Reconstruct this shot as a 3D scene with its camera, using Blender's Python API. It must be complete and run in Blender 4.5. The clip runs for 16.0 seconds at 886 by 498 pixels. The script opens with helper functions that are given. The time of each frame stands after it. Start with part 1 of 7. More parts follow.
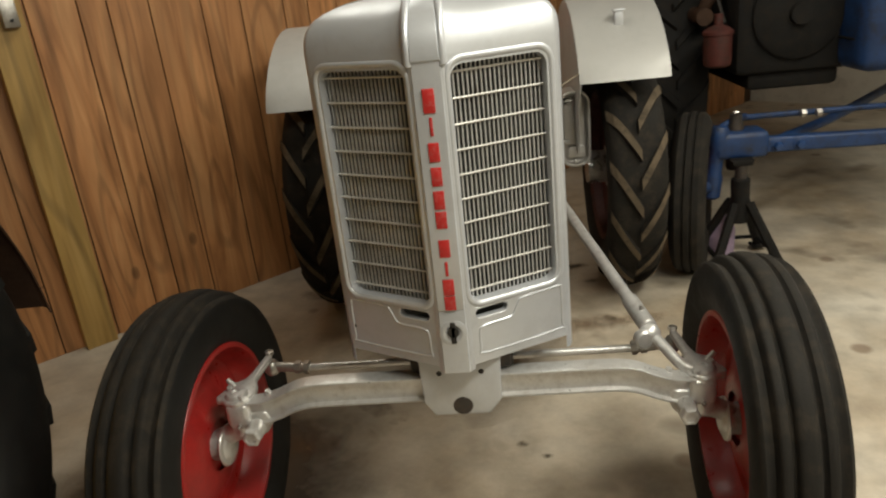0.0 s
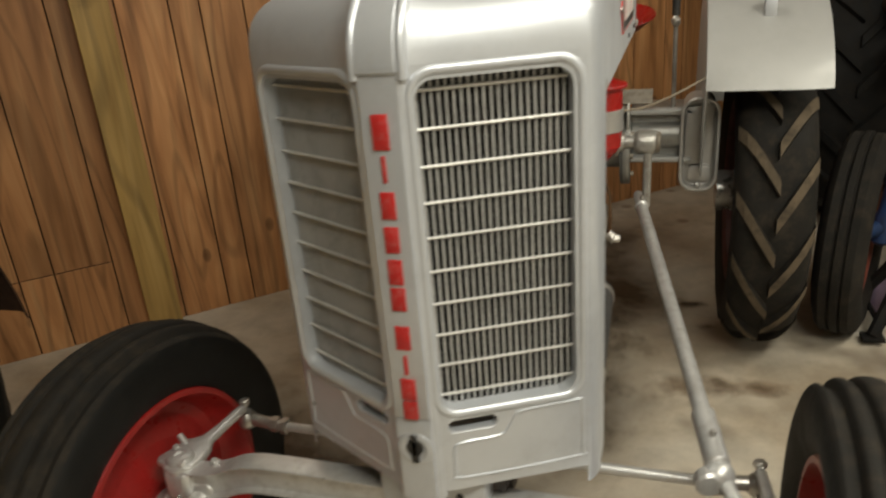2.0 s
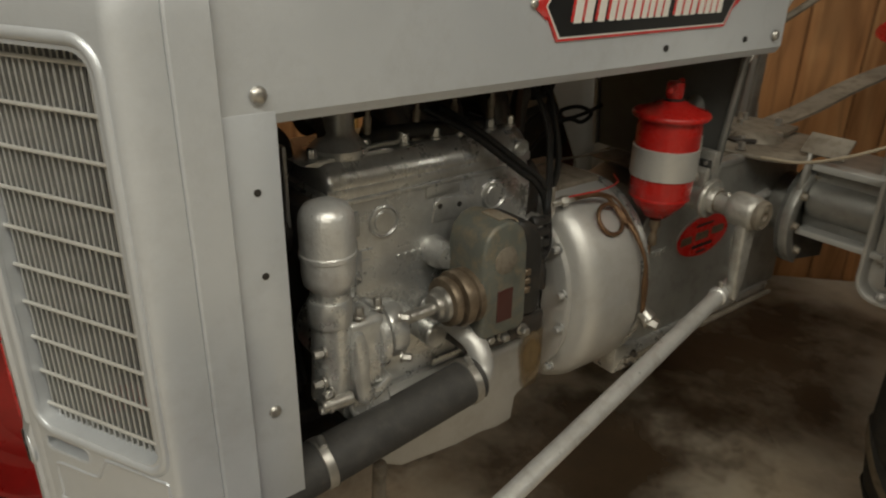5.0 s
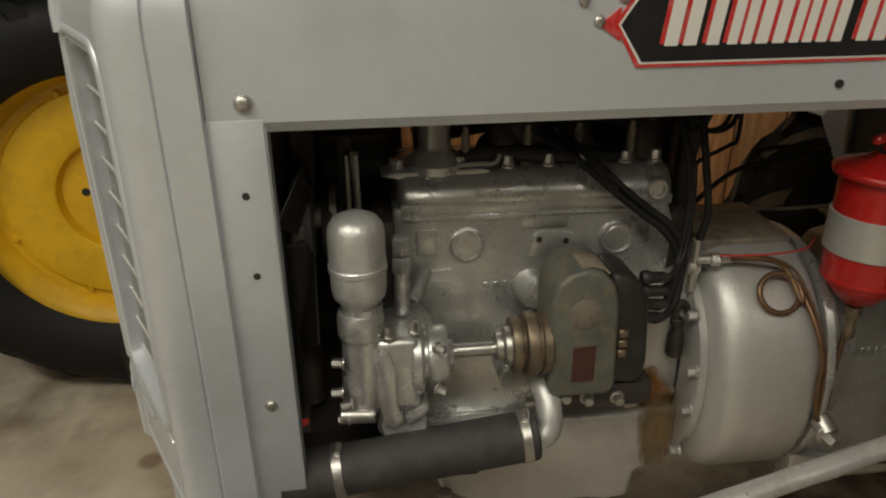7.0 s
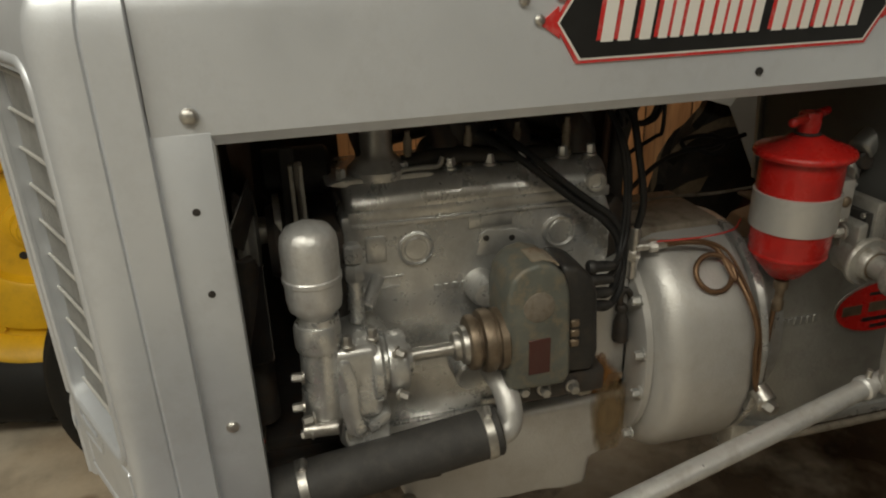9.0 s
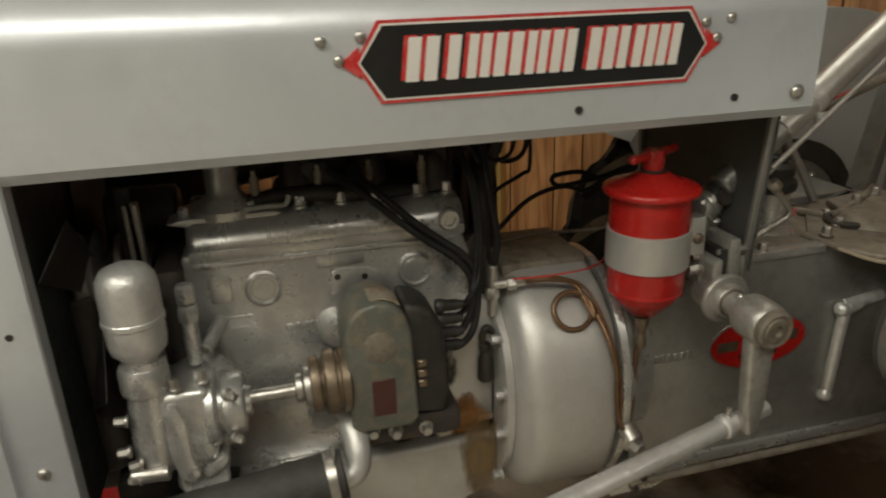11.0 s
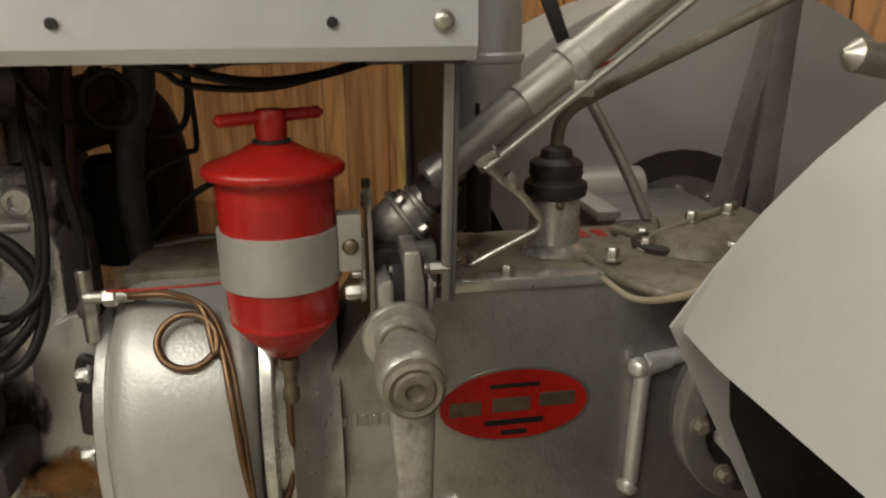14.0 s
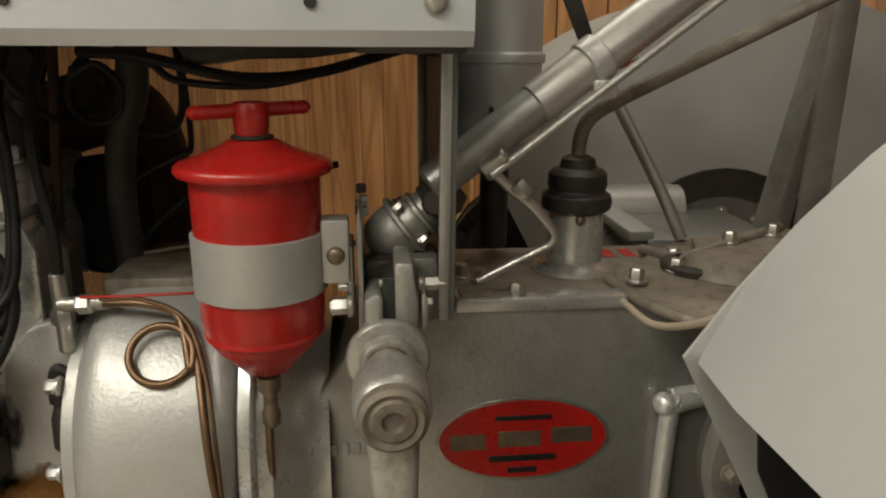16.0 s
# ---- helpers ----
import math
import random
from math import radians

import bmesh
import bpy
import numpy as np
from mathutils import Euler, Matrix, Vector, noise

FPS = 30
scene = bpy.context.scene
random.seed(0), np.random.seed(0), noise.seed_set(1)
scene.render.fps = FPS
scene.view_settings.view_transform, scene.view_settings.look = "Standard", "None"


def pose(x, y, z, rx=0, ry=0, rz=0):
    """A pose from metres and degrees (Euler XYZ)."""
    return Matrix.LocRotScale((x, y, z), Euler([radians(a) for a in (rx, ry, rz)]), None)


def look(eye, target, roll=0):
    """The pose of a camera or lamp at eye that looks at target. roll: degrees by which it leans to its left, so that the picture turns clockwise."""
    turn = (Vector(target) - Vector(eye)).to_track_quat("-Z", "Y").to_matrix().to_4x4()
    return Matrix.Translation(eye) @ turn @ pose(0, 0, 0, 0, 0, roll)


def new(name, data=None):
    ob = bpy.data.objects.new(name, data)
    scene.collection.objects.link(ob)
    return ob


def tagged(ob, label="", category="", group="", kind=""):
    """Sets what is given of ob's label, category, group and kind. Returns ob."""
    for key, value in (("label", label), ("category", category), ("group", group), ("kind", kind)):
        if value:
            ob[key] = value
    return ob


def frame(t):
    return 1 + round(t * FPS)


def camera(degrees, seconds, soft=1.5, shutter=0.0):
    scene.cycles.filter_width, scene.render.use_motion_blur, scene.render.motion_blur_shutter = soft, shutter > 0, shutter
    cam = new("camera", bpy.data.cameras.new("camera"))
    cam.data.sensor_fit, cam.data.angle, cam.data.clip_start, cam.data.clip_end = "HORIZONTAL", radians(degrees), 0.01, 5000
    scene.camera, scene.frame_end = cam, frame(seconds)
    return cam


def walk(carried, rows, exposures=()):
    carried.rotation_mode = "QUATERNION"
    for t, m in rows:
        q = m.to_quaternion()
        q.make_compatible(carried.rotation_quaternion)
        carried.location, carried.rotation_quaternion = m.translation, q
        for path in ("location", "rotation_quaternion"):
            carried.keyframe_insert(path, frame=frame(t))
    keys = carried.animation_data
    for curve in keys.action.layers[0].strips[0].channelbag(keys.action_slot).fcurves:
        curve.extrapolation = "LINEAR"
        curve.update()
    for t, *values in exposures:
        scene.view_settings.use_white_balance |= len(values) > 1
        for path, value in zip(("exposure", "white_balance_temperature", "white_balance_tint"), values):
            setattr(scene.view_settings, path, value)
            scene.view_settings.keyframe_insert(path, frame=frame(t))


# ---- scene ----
cam = camera(64.04, 16.0, soft=2.1, shutter=0.4)
# seconds, eye, target, lean
PATH = [
    (0, (0.1212, -1.3695, 1.3232), (-0.0620, 0.4942, 0.6213), -6.17),
    (0.5, (0.1867, -1.2555, 1.3012), (-0.1002, 0.5897, 0.5850), -4.60),
    (1, (0.2103, -1.1240, 1.2754), (-0.1196, 0.6975, 0.5181), -4.82),
    (1.5, (0.2059, -0.9894, 1.2821), (-0.2490, 0.7907, 0.4917), -3.44),
    (2, (0.3348, -0.8884, 1.3059), (-0.2686, 0.8719, 0.5728), -4.75),
    (2.5, (0.5196, -0.7910, 1.3163), (-0.1499, 0.9688, 0.6419), 0.02),
    (3, (0.6062, -0.6701, 1.3043), (-0.2081, 1.0177, 0.6055), -0.60),
    (3.2, (0.6192, -0.5915, 1.2908), (-0.1767, 1.0904, 0.5574), 0.01),
    (5.3, (0.9226, -0.0589, 1.2874), (-0.5984, 0.9251, 0.4398), 1.66),
    (5.5, (0.9141, -0.0031, 1.2914), (-0.6404, 0.8997, 0.4149), 1.65),
    (6, (0.9185, 0.1016, 1.2888), (-0.7640, 0.7529, 0.4257), -0.90),
    (6.5, (0.9713, 0.2249, 1.2964), (-0.8380, 0.5460, 0.5069), -1.83),
    (7, (0.9848, 0.2691, 1.2956), (-0.8316, 0.4682, 0.4826), -0.58),
    (7.5, (0.9723, 0.2402, 1.2932), (-0.8225, 0.5598, 0.4706), -1.63),
    (8, (0.9894, 0.2205, 1.2909), (-0.8015, 0.6323, 0.5016), -2.01),
    (8.2, (0.9807, 0.2150, 1.2949), (-0.7952, 0.6504, 0.4845), -1.53),
    (10.3, (0.9957, 0.3136, 1.2766), (-0.8189, 0.7725, 0.5718), -2.24),
    (10.5, (0.9970, 0.3409, 1.2828), (-0.8152, 0.8162, 0.5827), -2.02),
    (11, (1.0257, 0.4268, 1.2873), (-0.7884, 0.8868, 0.5820), -1.93),
    (11.5, (1.0553, 0.5254, 1.2915), (-0.7425, 1.0591, 0.5964), -2.36),
    (12, (1.0605, 0.5819, 1.2837), (-0.7187, 1.1632, 0.5792), -2.69),
    (12.5, (1.0027, 0.6612, 1.2462), (-0.7615, 1.2213, 0.4886), -2.41),
    (13, (0.9039, 0.7778, 1.2197), (-0.8932, 1.3430, 0.5483), -1.64),
    (13.5, (0.8799, 0.8920, 1.1815), (-0.9721, 1.3739, 0.6002), -2.60),
    (14, (0.8554, 1.0097, 1.1366), (-1.0243, 1.3185, 0.5271), -0.28),
    (14.5, (0.8211, 1.0458, 1.1077), (-1.0814, 1.1906, 0.5083), -1.01),
    (15, (0.8025, 1.0545, 1.1050), (-1.1078, 1.1790, 0.5262), -0.24),
    (15.5, (0.7951, 1.0637, 1.1049), (-1.1121, 1.2190, 0.5232), -0.02),
    (16, (0.7943, 1.0677, 1.1033), (-1.1225, 1.2449, 0.5608), 0.20),
]
walk(cam, [(t, look(e, g, r)) for t, e, g, r in PATH], exposures=[(0.0, -0.12), (2.0, -0.25), (3.0, -0.48), (5.5, -0.74), (8.0, -0.77), (10.5, -0.67), (12.5, -0.31), (16.0, -0.11)])

# ---- light: a shed lit by ceiling tubes ----
world = bpy.data.worlds.new("shed_air")
scene.world = world
world.use_nodes = True
world.node_tree.nodes["Background"].inputs[0].default_value = (1.0, 0.88, 0.72, 1)
world.node_tree.nodes["Background"].inputs[1].default_value = 0.03
scene.view_settings.exposure = 0.0


def tube_lamp(x, y, z, turn, power, sx=1.3, sy=0.35):
    data = bpy.data.lights.new("ceiling_lamp", "AREA")
    data.shape, data.size, data.size_y = "RECTANGLE", sx, sy
    data.energy, data.color = power, (1.0, 0.965, 0.83)
    ob = new("ceiling_lamp", data)
    ob.matrix_world = pose(x, y, z, 0, 0, turn)
    return ob


# lamps out of view; the last two are fill added for hood and wall
LAMPS = [(1.0, -1.1, 2.66, 45, 58), (1.75, 0.25, 2.66, 45, 38), (2.9, 2.2, 2.66, 45, 14), (3.3, -1.6, 2.66, 45, 32), (-0.45, 1.35, 2.66, 45, 13)]
for lx, ly, lz, lt, lp in LAMPS:
    tube_lamp(lx, ly, lz, lt, lp)

# ---- materials ----
def material(name):
    m = bpy.data.materials.new(name)
    m.use_nodes = True
    return m, m.node_tree.nodes, m.node_tree.links, m.node_tree.nodes["Principled BSDF"]


def add_noise(nodes, links, scale, detail=4.0, rough=0.6, coords=None, stretch=None):
    n = nodes.new("ShaderNodeTexNoise")
    n.inputs["Scale"].default_value, n.inputs["Detail"].default_value, n.inputs["Roughness"].default_value = scale, detail, rough
    c = coords or nodes.new("ShaderNodeTexCoord")
    if stretch:
        mp = nodes.new("ShaderNodeMapping")
        mp.inputs["Scale"].default_value = stretch
        links.new(c.outputs["Object"], mp.inputs["Vector"])
        links.new(mp.outputs["Vector"], n.inputs["Vector"])
    else:
        links.new(c.outputs["Object"], n.inputs["Vector"])
    return n


def ramp(nodes, links, src, stops):
    r = nodes.new("ShaderNodeValToRGB")
    e = r.color_ramp.elements
    while len(e) < len(stops):
        e.new(0.5)
    for el, (p, c) in zip(e, stops):
        el.position, el.color = p, (*c, 1) if len(c) == 3 else c
    links.new(src, r.inputs["Fac"])
    return r


def mix(nodes, links, fac, a, b, mode="MIX"):
    m = nodes.new("ShaderNodeMix")
    m.data_type, m.blend_type = "RGBA", mode
    for slot, v in ((0, fac), (6, a), (7, b)):
        if isinstance(v, (int, float)):
            m.inputs[slot].default_value = v
        elif isinstance(v, tuple):
            m.inputs[slot].default_value = (*v, 1)
        else:
            links.new(v, m.inputs[slot])
    return m.outputs[2]


def grey(v):
    return (v, v, v)


def paint(name, col, metal=0.0, rough=0.4, spread=0.12, dirt=(0.10, 0.08, 0.06), dirty=0.25, bump=0.1, fine=260.0, coarse=7.0, orange=0.0, gloss=0.5):
    """A painted or bare surface: fine grain, soft blotches, grime in patches, a little relief."""
    m, nodes, links, b = material(name)
    fine_n = add_noise(nodes, links, fine, 3)
    coarse_n = add_noise(nodes, links, coarse, 5)
    lo, hi = tuple(c * (1 - spread) for c in col), tuple(min(1, c * (1 + spread)) for c in col)
    base = ramp(nodes, links, coarse_n.outputs["Fac"], [(0.3, lo), (0.7, hi)]).outputs[0]
    patch = add_noise(nodes, links, coarse * 2.7, 6, 0.7)
    mask = ramp(nodes, links, patch.outputs["Fac"], [(0.48, grey(0.0)), (0.72, grey(dirty))]).outputs[0]
    links.new(mix(nodes, links, mask, base, dirt), b.inputs["Base Color"])
    b.inputs["Metallic"].default_value = metal
    b.inputs["Specular IOR Level"].default_value = gloss
    rr = ramp(nodes, links, patch.outputs["Fac"], [(0.3, grey(max(0.05, rough - 0.06))), (0.75, grey(min(1, rough + 0.14)))])
    links.new(rr.outputs[0], b.inputs["Roughness"])
    bp = nodes.new("ShaderNodeBump")
    bp.inputs["Strength"].default_value, bp.inputs["Distance"].default_value = bump, 0.002
    links.new(fine_n.outputs["Fac"], bp.inputs["Height"])
    if orange:
        wave = add_noise(nodes, links, 28, 2)
        b2 = nodes.new("ShaderNodeBump")
        b2.inputs["Strength"].default_value, b2.inputs["Distance"].default_value = orange, 0.004
        links.new(wave.outputs["Fac"], b2.inputs["Height"])
        links.new(b2.outputs[0], bp.inputs["Normal"])
    links.new(bp.outputs[0], b.inputs["Normal"])
    return m


SILVER = paint("silver_sheet_paint", (0.62, 0.645, 0.68), 0.48, 0.37, 0.05, (0.38, 0.37, 0.36), 0.26, 0.10, 350, 4, 0.10)
FENDER = paint("silver_fender_paint", (0.46, 0.46, 0.445), 0.30, 0.50, 0.05, (0.30, 0.29, 0.27), 0.2, 0.05, 500, 3, 0.08)
CAST = paint("silver_cast_paint", (0.58, 0.58, 0.565), 0.72, 0.27, 0.07, (0.13, 0.105, 0.075), 0.32, 0.09, 150, 8, 0.12)
GEARBOX = paint("grey_silver_cast_paint", (0.37, 0.368, 0.35), 0.74, 0.40, 0.10, (0.14, 0.12, 0.09), 0.4, 0.3, 160, 8, 0.08)
AXLE = paint("bright_silver_axle_paint", (0.64, 0.635, 0.62), 0.55, 0.32, 0.10, (0.22, 0.17, 0.12), 0.35, 0.5, 150, 12, 0.15)
DRUM = paint("satin_silver_housing_paint", (0.54, 0.53, 0.51), 0.52, 0.38, 0.05, (0.32, 0.27, 0.20), 0.25, 0.35, 230, 5, 0.06)
STEEL = paint("bright_bolt_steel", (0.50, 0.485, 0.455), 0.9, 0.34, 0.2, (0.2, 0.15, 0.1), 0.4, 0.15, 300, 30)
CHROME = paint("polished_tube", (0.58, 0.565, 0.53), 0.75, 0.38, 0.10, (0.3, 0.26, 0.2), 0.4, 0.03, 300, 12)
OLDALU = paint("dull_greasy_silver_casting", (0.44, 0.43, 0.40), 0.66, 0.38, 0.12, (0.16, 0.12, 0.075), 0.55, 0.45, 170, 18, 0.12)
DUSTY = paint("dusty_casting", (0.235, 0.205, 0.165), 0.3, 0.55, 0.25, (0.09, 0.06, 0.035), 0.75, 0.3, 140, 14)
MAGGREY = paint("worn_grey_green_paint", (0.125, 0.13, 0.112), 0.2, 0.45, 0.2, (0.30, 0.22, 0.13), 0.6, 0.2, 160, 16)
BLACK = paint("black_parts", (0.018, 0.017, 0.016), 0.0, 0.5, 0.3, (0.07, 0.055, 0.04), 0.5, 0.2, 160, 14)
OILBLACK = paint("sooty_black_iron", (0.010, 0.0095, 0.009), 0.0, 0.75, 0.3, (0.03, 0.022, 0.015), 0.5, 0.3, 120, 9, 0.0, 0.2)
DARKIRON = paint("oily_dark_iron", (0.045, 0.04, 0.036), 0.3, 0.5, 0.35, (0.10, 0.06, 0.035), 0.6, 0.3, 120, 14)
WIRE = paint("black_rubber_wire", (0.010, 0.010, 0.010), 0.0, 0.5, 0.2, (0.04, 0.033, 0.027), 0.3, 0.05, 260, 7, 0.0, 0.25)
HOSE = paint("black_rubber_hose", (0.035, 0.033, 0.031), 0.0, 0.62, 0.25, (0.10, 0.09, 0.08), 0.4, 0.5, 420, 20)
TYRE = paint("tyre_rubber", (0.0065, 0.0065, 0.006), 0.0, 0.58, 0.2, (0.018, 0.016, 0.013), 0.5, 0.25, 200, 8, 0.0, 0.3)
DUSTTYRE = paint("dusty_tyre_rubber", (0.0145, 0.0128, 0.0105), 0.0, 0.78, 0.3, (0.055, 0.043, 0.030), 0.6, 0.35, 150, 7, 0.0, 0.25)
LUGTOP = paint("worn_lug_rubber", (0.115, 0.088, 0.058), 0.0, 0.8, 0.3, (0.03, 0.026, 0.022), 0.7, 0.3, 150, 10, 0.0, 0.25)
RED = paint("red_gloss_paint", (0.38, 0.013, 0.010), 0.0, 0.26, 0.12, (0.13, 0.008, 0.007), 0.35, 0.06, 300, 10, 0.05)
OLDRIM = paint("dirty_dark_red_rim", (0.07, 0.014, 0.010), 0.0, 0.6, 0.2, (0.02, 0.014, 0.010), 0.8, 0.2, 200, 8)
REDRIM = paint("red_rim_paint", (0.32, 0.016, 0.014), 0.0, 0.3, 0.12, (0.14, 0.012, 0.01), 0.45, 0.06, 300, 8, 0.05)
REDINK = paint("red_lettering_paint", (0.50, 0.02, 0.018), 0.0, 0.5, 0.15, (0.5, 0.32, 0.30), 0.35, 0.1, 300, 40)
WHITEINK = paint("off_white_decal", (0.70, 0.68, 0.64), 0.0, 0.4, 0.05, (0.45, 0.43, 0.40), 0.2, 0.03)
BLACKINK = paint("black_decal", (0.012, 0.012, 0.012), 0.0, 0.32, 0.1, (0.04, 0.04, 0.04), 0.2, 0.03)
BANDGREY = paint("grey_filter_band", (0.46, 0.45, 0.43), 0.5, 0.40, 0.06, (0.3, 0.28, 0.26), 0.3, 0.10, 220, 12)
BRASSRING = paint("tarnished_brass", (0.20, 0.155, 0.11), 0.7, 0.42, 0.3, (0.10, 0.06, 0.03), 0.6, 0.2, 200, 25)
COPPER = paint("brown_copper_pipe", (0.17, 0.10, 0.055), 0.7, 0.36, 0.2, (0.12, 0.07, 0.04), 0.5, 0.1, 250, 30)
RUSTIRON = paint("rusty_brown_iron", (0.05, 0.026, 0.015), 0.1, 0.7, 0.35, (0.03, 0.018, 0.012), 0.6, 0.4, 90, 9, 0.0, 0.3)
RUST = paint("rusty_oily_seep", (0.36, 0.31, 0.24), 0.3, 0.4, 0.3, (0.15, 0.06, 0.012), 1.0, 0.3, 140, 9)
MAROON = paint("maroon_tag", (0.07, 0.022, 0.018), 0.1, 0.4, 0.2)
YELLOW = paint("yellow_wheel_paint", (0.80, 0.46, 0.012), 0.0, 0.40, 0.1, (0.42, 0.22, 0.015), 0.4, 0.1, 200, 6, 0.08)
BLUE = paint("dull_blue_paint", (0.010, 0.036, 0.115), 0.0, 0.45, 0.35, (0.016, 0.015, 0.015), 0.9, 0.2, 160, 7)
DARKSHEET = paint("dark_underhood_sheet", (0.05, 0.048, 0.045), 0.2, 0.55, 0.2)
# grey paint with shade put into its colour, for bulkhead and flange hollows
BULKSHADE = paint("shaded_grey_bulkhead_paint", (0.10, 0.10, 0.095), 0.3, 0.45, 0.1, (0.06, 0.055, 0.05), 0.4, 0.15, 200, 6)
FENDERSHADE = paint("fender_shade_black", (0.02, 0.019, 0.018), 0.0, 0.85, 0.3, (0.05, 0.04, 0.03), 0.5, 0.4, 120, 9, 0.0, 0.2)
CORE = paint("radiator_fins", (0.032, 0.035, 0.032), 0.3, 0.55, 0.2, (0.02, 0.02, 0.02), 0.5, 0.3, 300, 20)
UPRIGHTS = paint("grille_upright_paint", (0.48, 0.48, 0.468), 0.42, 0.45, 0.12, (0.15, 0.14, 0.13), 0.4, 0.05)
BARS = paint("grille_bar_paint", (0.62, 0.61, 0.58), 0.45, 0.40, 0.08, (0.3, 0.28, 0.26), 0.3, 0.05)
REDWIRE = paint("red_wire", (0.45, 0.03, 0.025), 0.0, 0.4)
CORD = paint("beige_cord", (0.36, 0.30, 0.22), 0.0, 0.8)
PLASTER = paint("dim_shed_lining", (0.58, 0.55, 0.49), 0.0, 0.8, 0.12, (0.18, 0.15, 0.12), 0.4, 0.2, 60, 2)
LAMPBOX = paint("white_lamp_housing", (0.7, 0.68, 0.64), 0.0, 0.5, 0.04)
PURPLE = paint("pale_violet_plastic", (0.42, 0.32, 0.46), 0.0, 0.45, 0.1)


def wood(name, lo, mid, hi, per_piece=True):
    """Boards with upright grain, streaks and knots; each board differs."""
    m, nodes, links, b = material(name)
    c = nodes.new("ShaderNodeTexCoord")
    info = nodes.new("ShaderNodeObjectInfo")
    shift = nodes.new("ShaderNodeVectorMath")
    shift.operation = "SCALE"
    shift.inputs[0].default_value = (3.1, 7.7, 5.3)
    links.new(info.outputs["Random"], shift.inputs["Scale"])
    addv = nodes.new("ShaderNodeVectorMath")
    links.new(c.outputs["Object"], addv.inputs[0])
    links.new(shift.outputs[0], addv.inputs[1])

    def nz(scale, stretch, detail, dist=0.0):
        mp = nodes.new("ShaderNodeMapping")
        mp.inputs["Scale"].default_value = stretch
        links.new(addv.outputs[0], mp.inputs["Vector"])
        n = nodes.new("ShaderNodeTexNoise")
        n.inputs["Scale"].default_value, n.inputs["Detail"].default_value, n.inputs["Distortion"].default_value = scale, detail, dist
        links.new(mp.outputs["Vector"], n.inputs["Vector"])
        return n.outputs["Fac"]

    streak = nz(34, (1, 1, 0.05), 6, 0.6)
    flow = nz(9, (1, 1, 0.12), 4, 1.6)
    base = ramp(nodes, links, flow, [(0.28, lo), (0.5, mid), (0.72, hi)]).outputs[0]
    dark = ramp(nodes, links, streak, [(0.30, grey(0.55)), (0.50, grey(1.0))]).outputs[0]
    col = mix(nodes, links, 0.5, base, dark, "MULTIPLY")
    # growth rings: contour lines of a slow, stretched noise
    times = nodes.new("ShaderNodeMath")
    times.operation = "MULTIPLY"
    times.inputs[1].default_value = 95.0
    links.new(nz(2.4, (1, 1, 0.16), 2, 0.3), times.inputs[0])
    wavy = nodes.new("ShaderNodeMath")
    wavy.operation = "SINE"
    links.new(times.outputs[0], wavy.inputs[0])
    rings = ramp(nodes, links, wavy.outputs[0], [(0.0, grey(1.0)), (0.55, grey(1.0)), (1.0, grey(0.66))]).outputs[0]
    col = mix(nodes, links, 0.8, col, rings, "MULTIPLY")
    # knots
    vmap = nodes.new("ShaderNodeMapping")
    vmap.inputs["Scale"].default_value = (1, 1, 0.55)
    links.new(addv.outputs[0], vmap.inputs["Vector"])
    v = nodes.new("ShaderNodeTexVoronoi")
    v.inputs["Scale"].default_value = 4.2
    links.new(vmap.outputs["Vector"], v.inputs["Vector"])
    knot = ramp(nodes, links, v.outputs["Distance"], [(0.03, grey(0.25)), (0.075, grey(0.5)), (0.10, grey(1.0))]).outputs[0]
    col = mix(nodes, links, 0.85, col, knot, "MULTIPLY")
    blot = ramp(nodes, links, nz(2.6, (1, 1, 0.6), 3, 0.4), [(0.35, grey(0.78)), (0.65, grey(1.08))]).outputs[0]
    col = mix(nodes, links, 0.8, col, blot, "MULTIPLY")
    if per_piece:
        tone = ramp(nodes, links, info.outputs["Random"], [(0.0, grey(0.82)), (1.0, grey(1.12))]).outputs[0]
        col = mix(nodes, links, 1.0, col, tone, "MULTIPLY")
    links.new(col, b.inputs["Base Color"])
    b.inputs["Roughness"].default_value = 0.5
    bp = nodes.new("ShaderNodeBump")
    bp.inputs["Strength"].default_value, bp.inputs["Distance"].default_value = 0.2, 0.002
    links.new(streak, bp.inputs["Height"])
    links.new(bp.outputs[0], b.inputs["Normal"])
    return m


PANEL = wood("brown_wood_panelling", (0.32, 0.138, 0.048), (0.53, 0.248, 0.096), (0.66, 0.35, 0.15))
POSTWOOD = wood("yellow_pine_post", (0.42, 0.25, 0.07), (0.54, 0.34, 0.105), (0.62, 0.40, 0.14))
GROOVE = paint("groove_shadow_board", (0.05, 0.024, 0.010), 0.0, 0.8)


